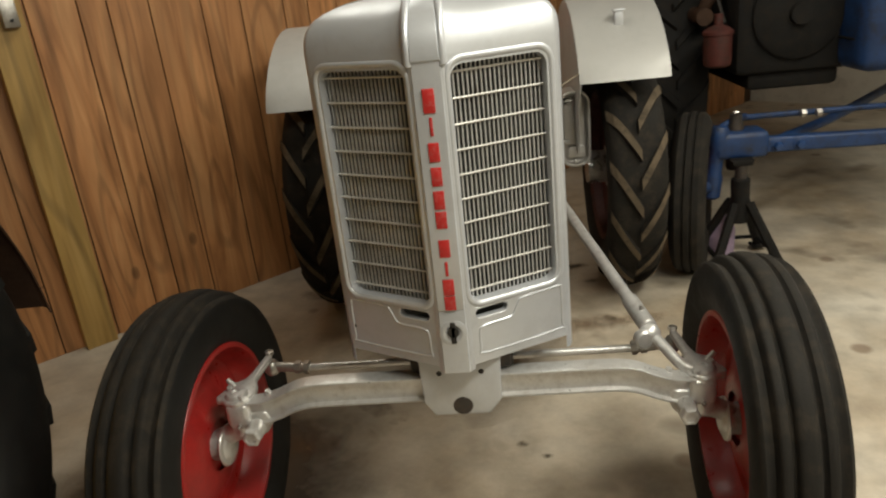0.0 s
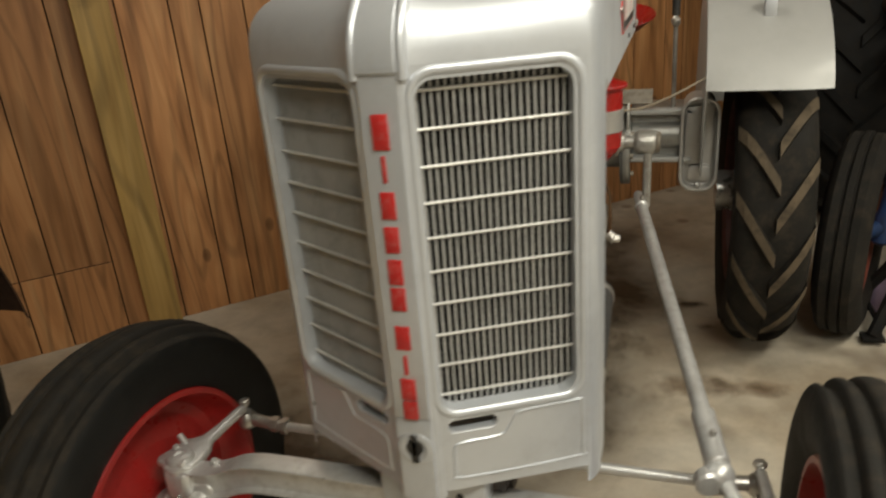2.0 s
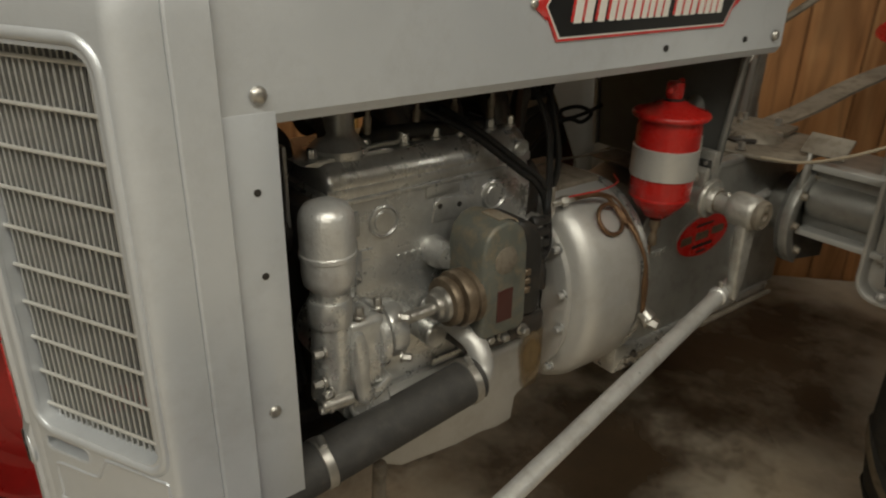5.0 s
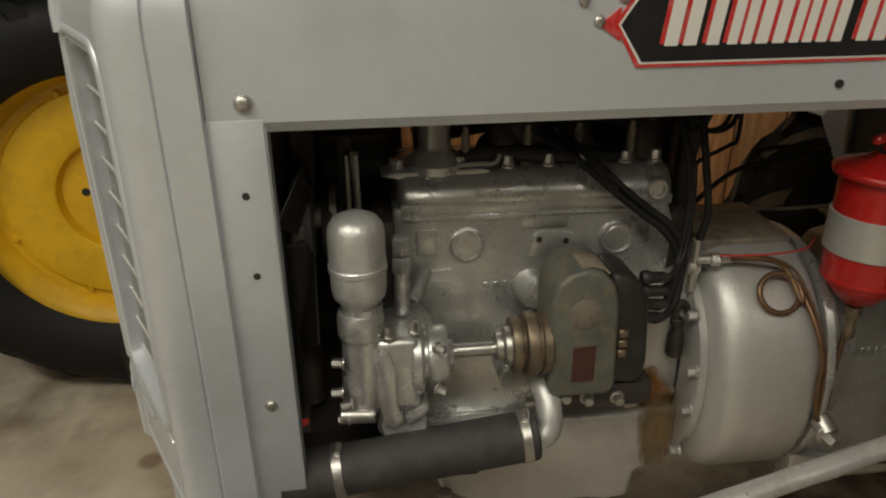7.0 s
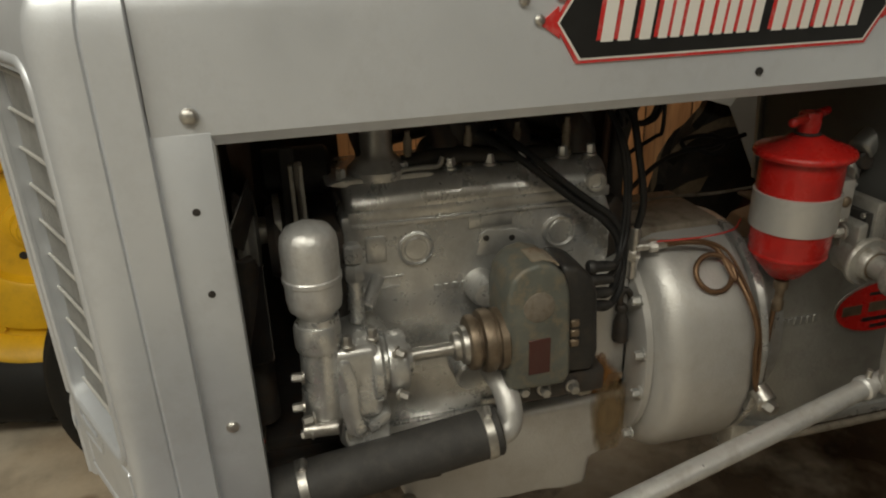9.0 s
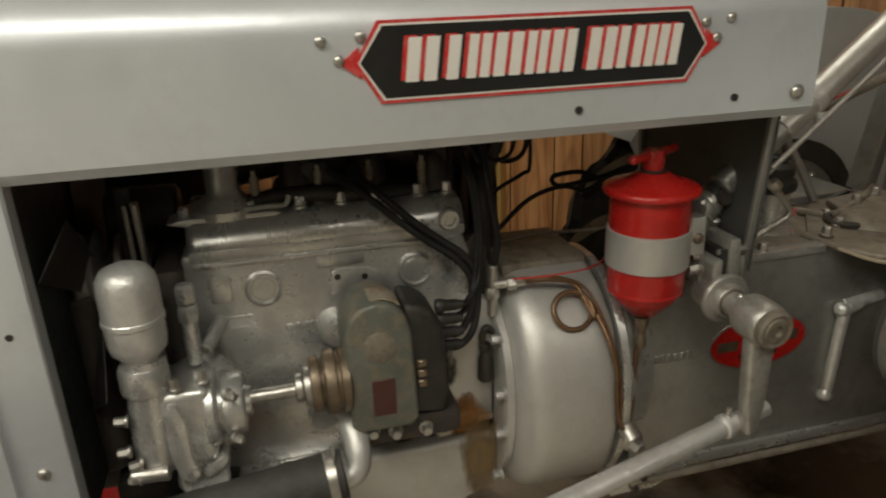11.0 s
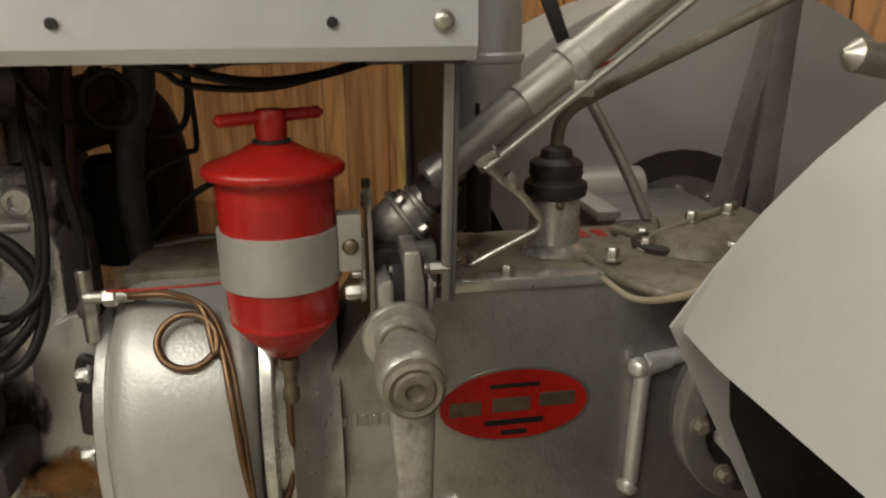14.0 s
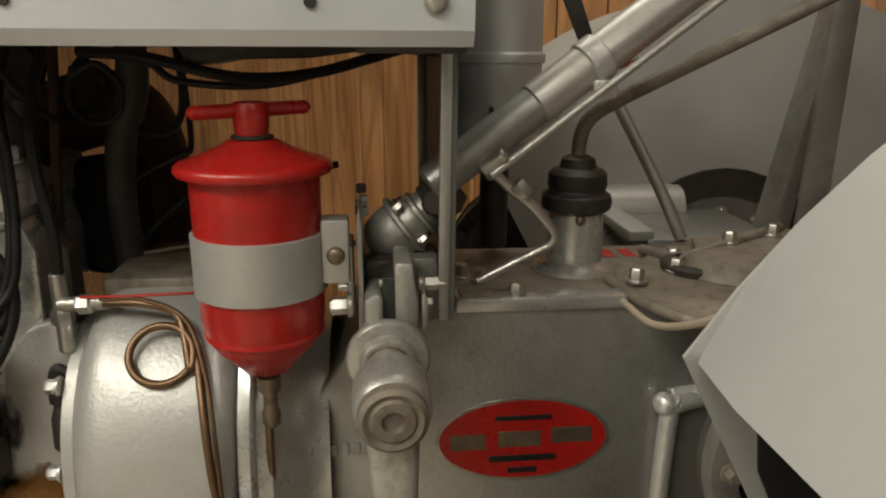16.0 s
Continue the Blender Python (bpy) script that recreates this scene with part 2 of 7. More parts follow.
def concrete():
    m, nodes, links, b = material("stained_concrete")
    big = add_noise(nodes, links, 1.3, 6, 0.6)
    mid = add_noise(nodes, links, 6.0, 6, 0.65)
    fine = add_noise(nodes, links, 90, 4, 0.6)
    base = ramp(nodes, links, big.outputs["Fac"], [(0.30, (0.36, 0.275, 0.18)), (0.48, (0.52, 0.45, 0.35)), (0.66, (0.62, 0.57, 0.48))]).outputs[0]
    mott = ramp(nodes, links, mid.outputs["Fac"], [(0.3, grey(0.62)), (0.6, grey(1.05))]).outputs[0]
    col = mix(nodes, links, 0.8, base, mott, "MULTIPLY")
    oil = add_noise(nodes, links, 3.1, 3, 0.5)
    mask = ramp(nodes, links, oil.outputs["Fac"], [(0.58, grey(0.0)), (0.72, grey(0.7))]).outputs[0]
    col = mix(nodes, links, mask, col, (0.12, 0.085, 0.055))
    spot = nodes.new("ShaderNodeTexVoronoi")
    spot.inputs["Scale"].default_value = 3.3
    tc = nodes.new("ShaderNodeTexCoord")
    links.new(tc.outputs["Object"], spot.inputs["Vector"])
    smask = ramp(nodes, links, spot.outputs["Distance"], [(0.08, grey(0.6)), (0.14, grey(0.0))]).outputs[0]
    col = mix(nodes, links, smask, col, (0.13, 0.07, 0.035))
    links.new(col, b.inputs["Base Color"])
    rr = ramp(nodes, links, mid.outputs["Fac"], [(0.3, grey(0.45)), (0.7, grey(0.75))])
    links.new(rr.outputs[0], b.inputs["Roughness"])
    bp = nodes.new("ShaderNodeBump")
    bp.inputs["Strength"].default_value, bp.inputs["Distance"].default_value = 0.15, 0.003
    links.new(fine.outputs["Fac"], bp.inputs["Height"])
    links.new(bp.outputs[0], b.inputs["Normal"])
    return m



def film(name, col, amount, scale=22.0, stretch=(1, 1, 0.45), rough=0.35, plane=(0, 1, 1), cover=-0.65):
    """A thin film of oil, rust or painted floor shade with a ragged outline that thins out towards its rim."""
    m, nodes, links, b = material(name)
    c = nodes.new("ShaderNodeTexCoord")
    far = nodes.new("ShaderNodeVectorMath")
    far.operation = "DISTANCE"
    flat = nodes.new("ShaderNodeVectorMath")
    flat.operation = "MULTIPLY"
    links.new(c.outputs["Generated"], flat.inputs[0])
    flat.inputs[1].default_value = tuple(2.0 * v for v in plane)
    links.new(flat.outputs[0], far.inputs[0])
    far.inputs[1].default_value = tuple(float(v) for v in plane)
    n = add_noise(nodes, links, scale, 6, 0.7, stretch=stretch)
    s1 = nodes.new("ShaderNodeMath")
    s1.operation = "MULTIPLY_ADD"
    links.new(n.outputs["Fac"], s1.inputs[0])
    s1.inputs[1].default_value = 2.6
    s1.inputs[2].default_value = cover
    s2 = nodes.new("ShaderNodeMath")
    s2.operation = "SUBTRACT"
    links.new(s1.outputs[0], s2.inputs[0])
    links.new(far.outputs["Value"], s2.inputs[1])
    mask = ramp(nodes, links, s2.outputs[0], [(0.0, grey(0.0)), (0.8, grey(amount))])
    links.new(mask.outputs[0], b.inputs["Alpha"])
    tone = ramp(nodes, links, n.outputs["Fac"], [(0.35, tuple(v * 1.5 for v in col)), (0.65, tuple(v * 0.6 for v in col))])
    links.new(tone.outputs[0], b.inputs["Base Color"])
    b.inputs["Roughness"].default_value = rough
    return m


RUSTFILM = film("rusty_seep_film", (0.30, 0.13, 0.028), 0.95, cover=-0.42)
OILFILM = film("black_oil_film", (0.02, 0.014, 0.009), 0.95, 30)
FLOOROIL = film("old_floor_oil", (0.05, 0.033, 0.018), 0.85, 7, (1, 1, 1), 0.4, (1, 1, 0))
# brown floor oil, darkened further to paint the shade around the tractor
OILSHADE = film("oily_shaded_floor", (0.055, 0.034, 0.017), 0.94, 1.5, (1, 1, 1), 0.5, (1, 1, 0), cover=-0.30)
FLOORRUST = film("brown_floor_stain", (0.16, 0.085, 0.035), 0.6, 5, (1, 1, 1), 0.55, (1, 1, 0))
TANFILM = film("tan_oil_stain_film", (0.27, 0.18, 0.085), 0.85, 12, (1, 1, 0.25), cover=-0.45)

CONCRETE = concrete()

# ---- mesh tools ----
def part(name, bm, mat, parent=None, label="", smooth=True, angle=40):
    me = bpy.data.meshes.new(name)
    bmesh.ops.recalc_face_normals(bm, faces=bm.faces)
    if smooth:
        lim = radians(angle)
        for e in bm.edges:
            if len(e.link_faces) == 2 and e.calc_face_angle(0) > lim:
                e.smooth = False
        for fc in bm.faces:
            fc.smooth = True
    bm.to_mesh(me)
    bm.free()
    for mm in mat if isinstance(mat, (list, tuple)) else [mat]:
        me.materials.append(mm)
    ob = new(name, me)
    if parent is not None:
        ob.parent = parent
        ob.matrix_parent_inverse = parent.matrix_basis.inverted()
    if label:
        ob["label"] = label
    return ob


def thing(name, label, category, base=(0, 0, 0), group="", kind=""):
    ob = new(name)
    ob.empty_display_size = 0.1
    ob.matrix_basis = Matrix.Translation(base)
    return tagged(ob, label, category, group, kind)


def B():
    return bmesh.new()


def box(bm, x0, x1, y0, y1, z0, z1, bevel=0.0, seg=2, m=None):
    """A box between two corners, with rounded edges."""
    t = bmesh.new()
    bmesh.ops.create_cube(t, size=1)
    for v in t.verts:
        v.co = Vector(((x0 + x1) / 2 + v.co.x * (x1 - x0), (y0 + y1) / 2 + v.co.y * (y1 - y0), (z0 + z1) / 2 + v.co.z * (z1 - z0)))
    if bevel:
        bmesh.ops.bevel(t, geom=t.edges[:], offset=bevel, segments=seg, profile=0.5, affect="EDGES")
    return merge(bm, t, m)


def merge(bm, t, m=None, mat=None):
    if m is not None:
        bmesh.ops.transform(t, matrix=m, verts=t.verts)
    made = {}
    for v in t.verts:
        made[v] = bm.verts.new(v.co)
    for fc in t.faces:
        try:
            nf = bm.faces.new([made[v] for v in fc.verts])
            nf.material_index = fc.material_index if mat is None else mat
        except ValueError:
            pass
    t.free()
    return bm


def frame_of(axis):
    z = Vector(axis).normalized()
    return z.to_track_quat("Z", "Y").to_matrix().to_4x4()


def lathe(bm, origin, axis, profile, seg=32, caps=True):
    """Turn (radius, along) pairs about an axis."""
    m = Matrix.Translation(origin) @ frame_of(axis)
    rings = []
    for r, a in profile:
        if r < 1e-6:
            rings.append([bm.verts.new(m @ Vector((0, 0, a)))])
        else:
            rings.append([bm.verts.new(m @ Vector((r * math.cos(k * math.tau / seg), r * math.sin(k * math.tau / seg), a))) for k in range(seg)])
    for p, q in zip(rings, rings[1:]):
        for k in range(seg):
            j = (k + 1) % seg
            if len(p) == 1 and len(q) == 1:
                continue
            if len(p) == 1:
                bm.faces.new((p[0], q[k], q[j]))
            elif len(q) == 1:
                bm.faces.new((p[k], p[j], q[0]))
            else:
                bm.faces.new((p[k], p[j], q[j], q[k]))
    if caps:
        for ring in (rings[0], rings[-1]):
            if len(ring) > 2:
                bm.faces.new(ring)
    return bm


def rod(bm, p, q, r, r2=None, seg=20, bev=0.15):
    """A round bar between two places, with eased ends."""
    p, q = Vector(p), Vector(q)
    r2 = r if r2 is None else r2
    n = (q - p).length
    b, b2 = min(r * bev, n / 4), min(r2 * bev, n / 4)
    return lathe(bm, p, q - p, [(r - b, 0), (r, b), (r2, n - b2), (r2 - b2, n)], seg)


def smooth_path(pts, n=8):
    """A rounded line through the given places (Catmull-Rom)."""
    P = [Vector(p) for p in pts]
    P = [2 * P[0] - P[1]] + P + [2 * P[-1] - P[-2]]
    out = []
    for i in range(1, len(P) - 2):
        a, b, c, d = P[i - 1 : i + 3]
        for k in range(n):
            t = k / n
            out.append(0.5 * (2 * b + (c - a) * t + (2 * a - 5 * b + 4 * c - d) * t * t + (3 * b - a - 3 * c + d) * t**3))
    return out + [P[-2]]


def pipe(bm, pts, r, seg=10, n=8, smooth=True):
    line = smooth_path(pts, n) if smooth else [Vector(p) for p in pts]
    rings, up = [], None
    for i, p in enumerate(line):
        d = (line[min(i + 1, len(line) - 1)] - line[max(i - 1, 0)]).normalized()
        if up is None:
            up = d.orthogonal().normalized()
        up = (up - d * up.dot(d)).normalized()
        s = d.cross(up)
        rings.append([bm.verts.new(p + r * (math.cos(a) * up + math.sin(a) * s)) for a in (k * math.tau / seg for k in range(seg))])
    for p, q in zip(rings, rings[1:]):
        for k in range(seg):
            j = (k + 1) % seg
            bm.faces.new((p[k], p[j], q[j], q[k]))
    bm.faces.new(rings[0])
    bm.faces.new(rings[-1])
    return bm


def hexbolt(bm, p, axis, r=0.009, h=0.007, washer=True):
    """A hexagon head on a washer, at p, standing out along axis."""
    if washer:
        lathe(bm, p, axis, [(r * 1.35, 0), (r * 1.35, h * 0.22), (r * 1.2, h * 0.28)], 20)
    lathe(bm, Vector(p) + Vector(axis).normalized() * h * 0.25, axis, [(r, 0), (r, h * 0.8), (r * 0.8, h), (0, h)], 6)
    return bm


def dome(bm, p, axis, r, h, seg=20):
    return lathe(bm, p, axis, [(r, 0), (r * 0.95, h * 0.4), (r * 0.7, h * 0.8), (r * 0.35, h * 0.97), (0, h)], seg)


def prism(bm, outline, a0, a1, plane="yz", bevel=0.0, seg=2):
    """An outline in a plane, thickened along the third axis from a0 to a1."""
    t = bmesh.new()

    def put(u, v, w):
        return {"yz": (w, u, v), "xz": (u, w, v), "xy": (u, v, w)}[plane]

    lo = [t.verts.new(put(u, v, a0)) for u, v in outline]
    hi = [t.verts.new(put(u, v, a1)) for u, v in outline]
    t.faces.new(lo)
    t.faces.new(hi)
    n = len(outline)
    for k in range(n):
        t.faces.new((lo[k], lo[(k + 1) % n], hi[(k + 1) % n], hi[k]))
    bmesh.ops.recalc_face_normals(t, faces=t.faces)
    if bevel:
        bmesh.ops.bevel(t, geom=t.edges[:], offset=bevel, segments=seg, profile=0.5, affect="EDGES", clamp_overlap=True)
    return merge(bm, t)


def rounded_rect(u0, u1, v0, v1, r, n=6):
    pts = []
    for cu, cv, a0 in ((u1 - r, v1 - r, 0), (u0 + r, v1 - r, 90), (u0 + r, v0 + r, 180), (u1 - r, v0 + r, 270)):
        for k in range(n + 1):
            a = radians(a0 + 90 * k / n)
            pts.append((cu + r * math.cos(a), cv + r * math.sin(a)))
    return pts


def holed_panel(bm, place, u0, u1, v0, v1, hole, lip=0.012):
    """A flat panel with one opening; place(u, v, d) gives the point d behind the face."""
    cu, cv = (max(p[0] for p in hole) + min(p[0] for p in hole)) / 2, (max(p[1] for p in hole) + min(p[1] for p in hole)) / 2
    outs = []
    for u, v in hole:
        du, dv = u - cu, v - cv
        k = min(((u1 - cu) / du if du > 0 else (u0 - cu) / du) if abs(du) > 1e-9 else 1e9, ((v1 - cv) / dv if dv > 0 else (v0 - cv) / dv) if abs(dv) > 1e-9 else 1e9)
        outs.append((cu + du * k, cv + dv * k))
    n = len(hole)
    # push the outer ring's corner samples onto the true corners
    for i, (u, v) in enumerate(hole):
        outs[i] = (min(max(outs[i][0], u0), u1), min(max(outs[i][1], v0), v1))
    for s, t in ((1, 1), (-1, 1), (-1, -1), (1, -1)):
        c = (u1 if s > 0 else u0, v1 if t > 0 else v0)
        i = min(range(n), key=lambda k: (outs[k][0] - c[0]) ** 2 + (outs[k][1] - c[1]) ** 2)
        outs[i] = c
    O = [bm.verts.new(place(u, v, 0)) for u, v in outs]
    I = [bm.verts.new(place(u, v, 0)) for u, v in hole]
    K = [bm.verts.new(place(u, v, lip)) for u, v in hole]
    for k in range(n):
        j = (k + 1) % n
        bm.faces.new((O[k], O[j], I[j], I[k]))
        bm.faces.new((I[k], I[j], K[j], K[k]))
    return bm


def sheet(bm, grid):
    """Quads over rows of points."""
    V = [[bm.verts.new(p) for p in row] for row in grid]
    for a, b in zip(V, V[1:]):
        for k in range(len(a) - 1):
            bm.faces.new((a[k], a[k + 1], b[k + 1], b[k]))
    return bm


def thicken(bm, t):
    """Give an open sheet thickness (inwards for positive t)."""
    bmesh.ops.recalc_face_normals(bm, faces=bm.faces)
    bmesh.ops.solidify(bm, geom=bm.faces[:], thickness=t)
    return bm

# ---- the shed: room turned 45 degrees to the tractor ----
# wall line: along D through W0, the room lies on the side of N
W0, D, N = Vector((-1.7285, 1.3385, 0)), Vector((0.7071, 0.7071, 0)), Vector((0.7071, -0.7071, 0))
ROOM = Matrix((( D.x, N.x, 0, W0.x), (D.y, N.y, 0, W0.y), (0, 0, 1, 0), (0, 0, 0, 1)))  # local: x along wall, y into the room
L0, L1, DEEP, HIGH = -5.0, 6.0, 6.5, 2.7


def slab(name, x0, x1, y0, y1, z0, z1, mat, label):
    bm = box(B(), x0, x1, y0, y1, z0, z1)
    bmesh.ops.transform(bm, matrix=ROOM, verts=bm.verts)
    return tagged(part(name, bm, mat, smooth=False), label, "wall", kind="structure")


GROUND = -0.02
floor = slab("floor", L0, L1, -0.1, DEEP, -0.15, GROUND, CONCRETE, "stained bare concrete floor of the shed")
floor["category"] = "floor"
ceiling = slab("ceiling", L0, L1, -0.1, DEEP, HIGH, HIGH + 0.1, PLASTER, "plain dim lined ceiling above the tractors")
ceiling["category"] = "ceiling"
slab("wall_south", L0, L1, DEEP, DEEP + 0.12, GROUND, HIGH, PLASTER, "plain dim shed wall behind the camera")
slab("wall_east", L1, L1 + 0.12, -0.1, DEEP, GROUND, HIGH, PLASTER, "plain dim shed end wall")
slab("wall_west", L0 - 0.12, L0, -0.1, DEEP, GROUND, HIGH, PLASTER, "plain dim shed end wall")
wall_north = slab("wall_north", L0, L1, -0.12, -0.008, GROUND, HIGH, GROOVE, "brown grooved wood-panelled shed wall")

# lamp housings under the ceiling, all out of view
for lx, ly, lz, lt, lp in LAMPS:
    fx = thing("ceiling_light", "long white fluorescent ceiling light, placed out of view", "ceiling light", (lx, ly, HIGH), "ceiling lights")
    m = Matrix.Translation((lx, ly, 0)) @ Matrix.Rotation(radians(lt), 4, "Z")
    part("housing", box(B(), -0.7, 0.7, -0.16, 0.16, HIGH - 0.028, HIGH - 0.002, 0.004, m=m), LAMPBOX, fx)

# ---- the silver tractor ----
tractor = thing("tractor", "silver-painted vintage farm tractor with red wheels parked on concrete", "tractor", (0, 0, 0))

# shell in plan, from the middle strip round to the side
FX, FY = 0.172, 0.09  # run of a grille face
FL = math.hypot(FX, FY)


def face_place(side):
    def place(u, v, d):
        # u runs from the strip edge outwards along the angled face
        x, y = 0.036 + u * FX / FL, -0.0945 + u * FY / FL
        return Vector((side * (x - d * FY / FL), y + d * FX / FL, v))

    return place


U_END = 0.222  # where the face starts to turn the corner
ZB, ZM, ZT = 0.585, 0.715, 1.205


def half_width(z):
    """Half width of shell and hood at a height: upright sides, rounded shoulders."""
    if z < 1.205:
        return 1.0
    a = min(1.0, (z - 1.205) / 0.108)
    return max(0.0, 1 - a**3.6) ** (1 / 3)


def side_outline(side):
    """Corner and side of the shell in plan."""
    p = face_place(1)(U_END, 0, 0)
    pts = [(p.x, p.y)]
    for k in range(1, 9):
        a = k / 8
        # quarter turn from the face direction to straight back
        pts.append((p.x + 0.0105 * math.sin(a * math.pi / 2) + 0.004 * a, p.y + 0.008 * a + 0.03 * a * a))
    bx = pts[-1][0]
    pts += [(bx, 0.058), (bx - 0.0025, 0.060), (bx - 0.0005, 0.063), (bx, 0.1030), (bx - 0.002, 0.1042), (bx - 0.016, 0.1046)]
    return [(side * x, y) for x, y in pts]


shell = B()
for s in (1, -1):
    pl = face_place(s)
    grille_hole = rounded_rect(0.006, 0.205, 0.724, 1.186, 0.024)
    holed_panel(shell, pl, -0.004, U_END, ZM, ZT, grille_hole, 0.022)
    slot = rounded_rect(0.012, 0.084, 0.687, 0.706, 0.009)
    holed_panel(shell, pl, -0.004, 0.098, 0.667, ZM, slot, 0.014)
    sheet(shell, [[pl(u, z, 0) for u in (0.098, 0.16, U_END)] for z in (0.667, ZM)])
    sheet(shell, [[pl(u, z, 0) for u in (-0.004, 0.098, U_END)] for z in (0.667, 0.640, 0.610, ZB)])
    out = side_outline(s)
    zs = [0.555, 0.585, ZM, 0.9, 1.1, ZT]
    sheet(shell, [[(x, y, z) for x, y in out] for z in zs])
    # brow: the front rolls back over the top
    front = [tuple(pl(u, 0, 0))[:2] for u in (-0.004, 0.05, 0.1, 0.15, 0.2, U_END)] + [(x, y) for x, y in out[1:]]
    front = [(s * 0.0, -0.1075), (s * 0.024, -0.1065)] + front
    rows = []
    for k in range(13):
        a = k / 12 * math.pi / 2
        z = ZT + 0.108 * math.sin(a)
        row = []
        for x, y in front:
            w = max(0.0, min(1.0, (0.10 - y) / 0.2))
            hw = half_width(z)
            row.append((x * (hw if k else 1), y + 0.125 * (1 - math.cos(a)) * min(1.0, w * 1.25), z - 0.006 * (1 - w) * math.sin(a)))
        rows.append(row)
    sheet(shell, rows)
bmesh.ops.remove_doubles(shell, verts=shell.verts, dist=0.0008)
grille_shell = part("grille_shell", shell, SILVER, tractor, "silver sheet-metal radiator shell with a V-shaped front", angle=32)

# middle strip with its rolled edges, ribs over the brow
strip = B()
rows = []
for z in [0.575, 0.60, 0.64, 0.70, 0.715, 0.72, 0.9, 1.1, 1.196, 1.199, 1.205]:
    d = 0.004 if z in (0.715, 1.196) else 0.0
    rows.append([(-0.037, -0.0935, z), (-0.031, -0.1005, z), (-0.0275, -0.1015, z), (-0.0255, -0.1065 + d, z), (0, -0.1085 + d, z), (0.0255, -0.1065 + d, z), (0.0275, -0.1015, z), (0.031, -0.1005, z), (0.037, -0.0935, z)])
rows = [row + [(x, y + 0.004, z) for x, y, z in reversed(row)] + row[:1] for row in rows]
sheet(strip, rows)
bmesh.ops.remove_doubles(strip, verts=strip.verts, dist=0.0002)
part("centre_strip", strip, SILVER, grille_shell, "narrow silver strip between the grilles")
for sx in (-0.031, 0.031):
    rib = B()
    pts = [(sx, -0.0985, 1.19), (sx, -0.0985, 1.205)]
    for k in range(1, 12):
        a = k / 12 * math.pi / 2
        pts.append((sx * half_width(ZT + 0.108 * math.sin(a)) ** 0.3, -0.0985 + 0.125 * (1 - math.cos(a)), ZT + 0.108 * math.sin(a) + 0.001))
    pipe(rib, pts, 0.0075, 10, 3)
    part("rib", rib, SILVER, grille_shell)

# beads round the openings
for s in (1, -1):
    pl = face_place(s)
    bead = B()
    ring = rounded_rect(-0.001, 0.216, 0.716, 1.197, 0.032)
    pipe(bead, [pl(u, v, 0.0035) for u, v in ring + ring[:2]], 0.0075, 10, 1, smooth=False)
    part("bead", bead, SILVER, grille_shell)
    bead = B()
    line = [(0.018, 0.618), (0.018, 0.652), (0.028, 0.666), (0.088, 0.668), (0.101, 0.680), (0.112, 0.699), (0.125, 0.704), (0.203, 0.706), (0.213, 0.698), (0.213, 0.618), (0.205, 0.606), (0.03, 0.604)]
    pipe(bead, [pl(u, v, 0.001) for u, v in line + line[:1]], 0.003, 8, 3)
    part("bead", bead, SILVER, grille_shell)
    slotb = B()
    ring = rounded_rect(0.009, 0.087, 0.684, 0.709, 0.0115)
    pipe(slotb, [pl(u, v, 0.0015) for u, v in ring + ring[:2]], 0.0022, 8, 1, smooth=False)
    part("bead", slotb, SILVER, grille_shell)
    # side posts behind the shell, carrying the hood
    post = B()
    x = s * 0.2385
    prism(post, [(0.100, 0.555), (0.166, 0.555), (0.163, 1.12), (0.100, 1.12)], min(x, x - s * 0.004), max(x, x - s * 0.004), "yz", 0.001)
    box(post, min(x - s * 0.03, x - s * 0.004), max(x - s * 0.03, x - s * 0.004), 0.160, 0.165, 0.555, 1.12)
    part("side_post", post, SILVER, grille_shell)
    for py, pz, pm, pr in ((0.136, 1.037, BLACK, 0.0042), (0.137, 0.94, BLACK, 0.0042)):
        part("bolt_hole", lathe(B(), (x - s * 0.0022, py, pz), (s, 0, 0), [(pr, 0), (pr, 0.003), (0, 0.003)], 14), pm, grille_shell, "dark empty bolt hole")
    part("bolt", dome(B(), (x, 0.134, 0.761), (s, 0, 0), 0.0078, 0.005), STEEL, grille_shell, "zinc bolt head")
    if s < 0:
        part("bolt_hole", lathe(B(), pl(0.212, 0.643, 0.002), pl(0, 0, -1) - pl(0, 0, 0), [(0.0045, 0), (0.0045, 0.003), (0, 0.003)], 14), BLACK, grille_shell, "dark empty bolt hole")

# grilles: ten cross bars in front of thin uprights
for s in (1, -1):
    pl = face_place(s)
    grille = B()
    for k in range(21):
        u = 0.0105 + 0.0094 * k
        a, b = pl(u - 0.0016, 0, 0.019), pl(u + 0.0016, 0, 0.019)
        c, d = pl(u + 0.0016, 0, 0.023), pl(u - 0.0016, 0, 0.023)
        vs = [[grille.verts.new((p.x, p.y, z)) for p in (a, b, c, d)] for z in (0.722, 1.188)]
        for j in range(4):
            grille.faces.new((vs[0][j], vs[0][(j + 1) % 4], vs[1][(j + 1) % 4], vs[1][j]))
    g = part("grille", grille, UPRIGHTS, tractor, "grille of thin silver upright bars")
    for k in range(10):
        z = 1.172 - 0.0478 * k
        bar = B()
        pipe(bar, [pl(0.001, z, 0.0165), pl(0.21, z, 0.0165)], 0.0024, 8, 1, smooth=False)
        part("cross_bar", bar, BARS, g)

# radiator core behind the grilles
core = box(B(), -0.205, 0.205, 0.056, 0.15, 0.62, 1.20, 0.004)
part("radiator_core", core, CORE, tractor, "dark finned radiator core behind the grille")
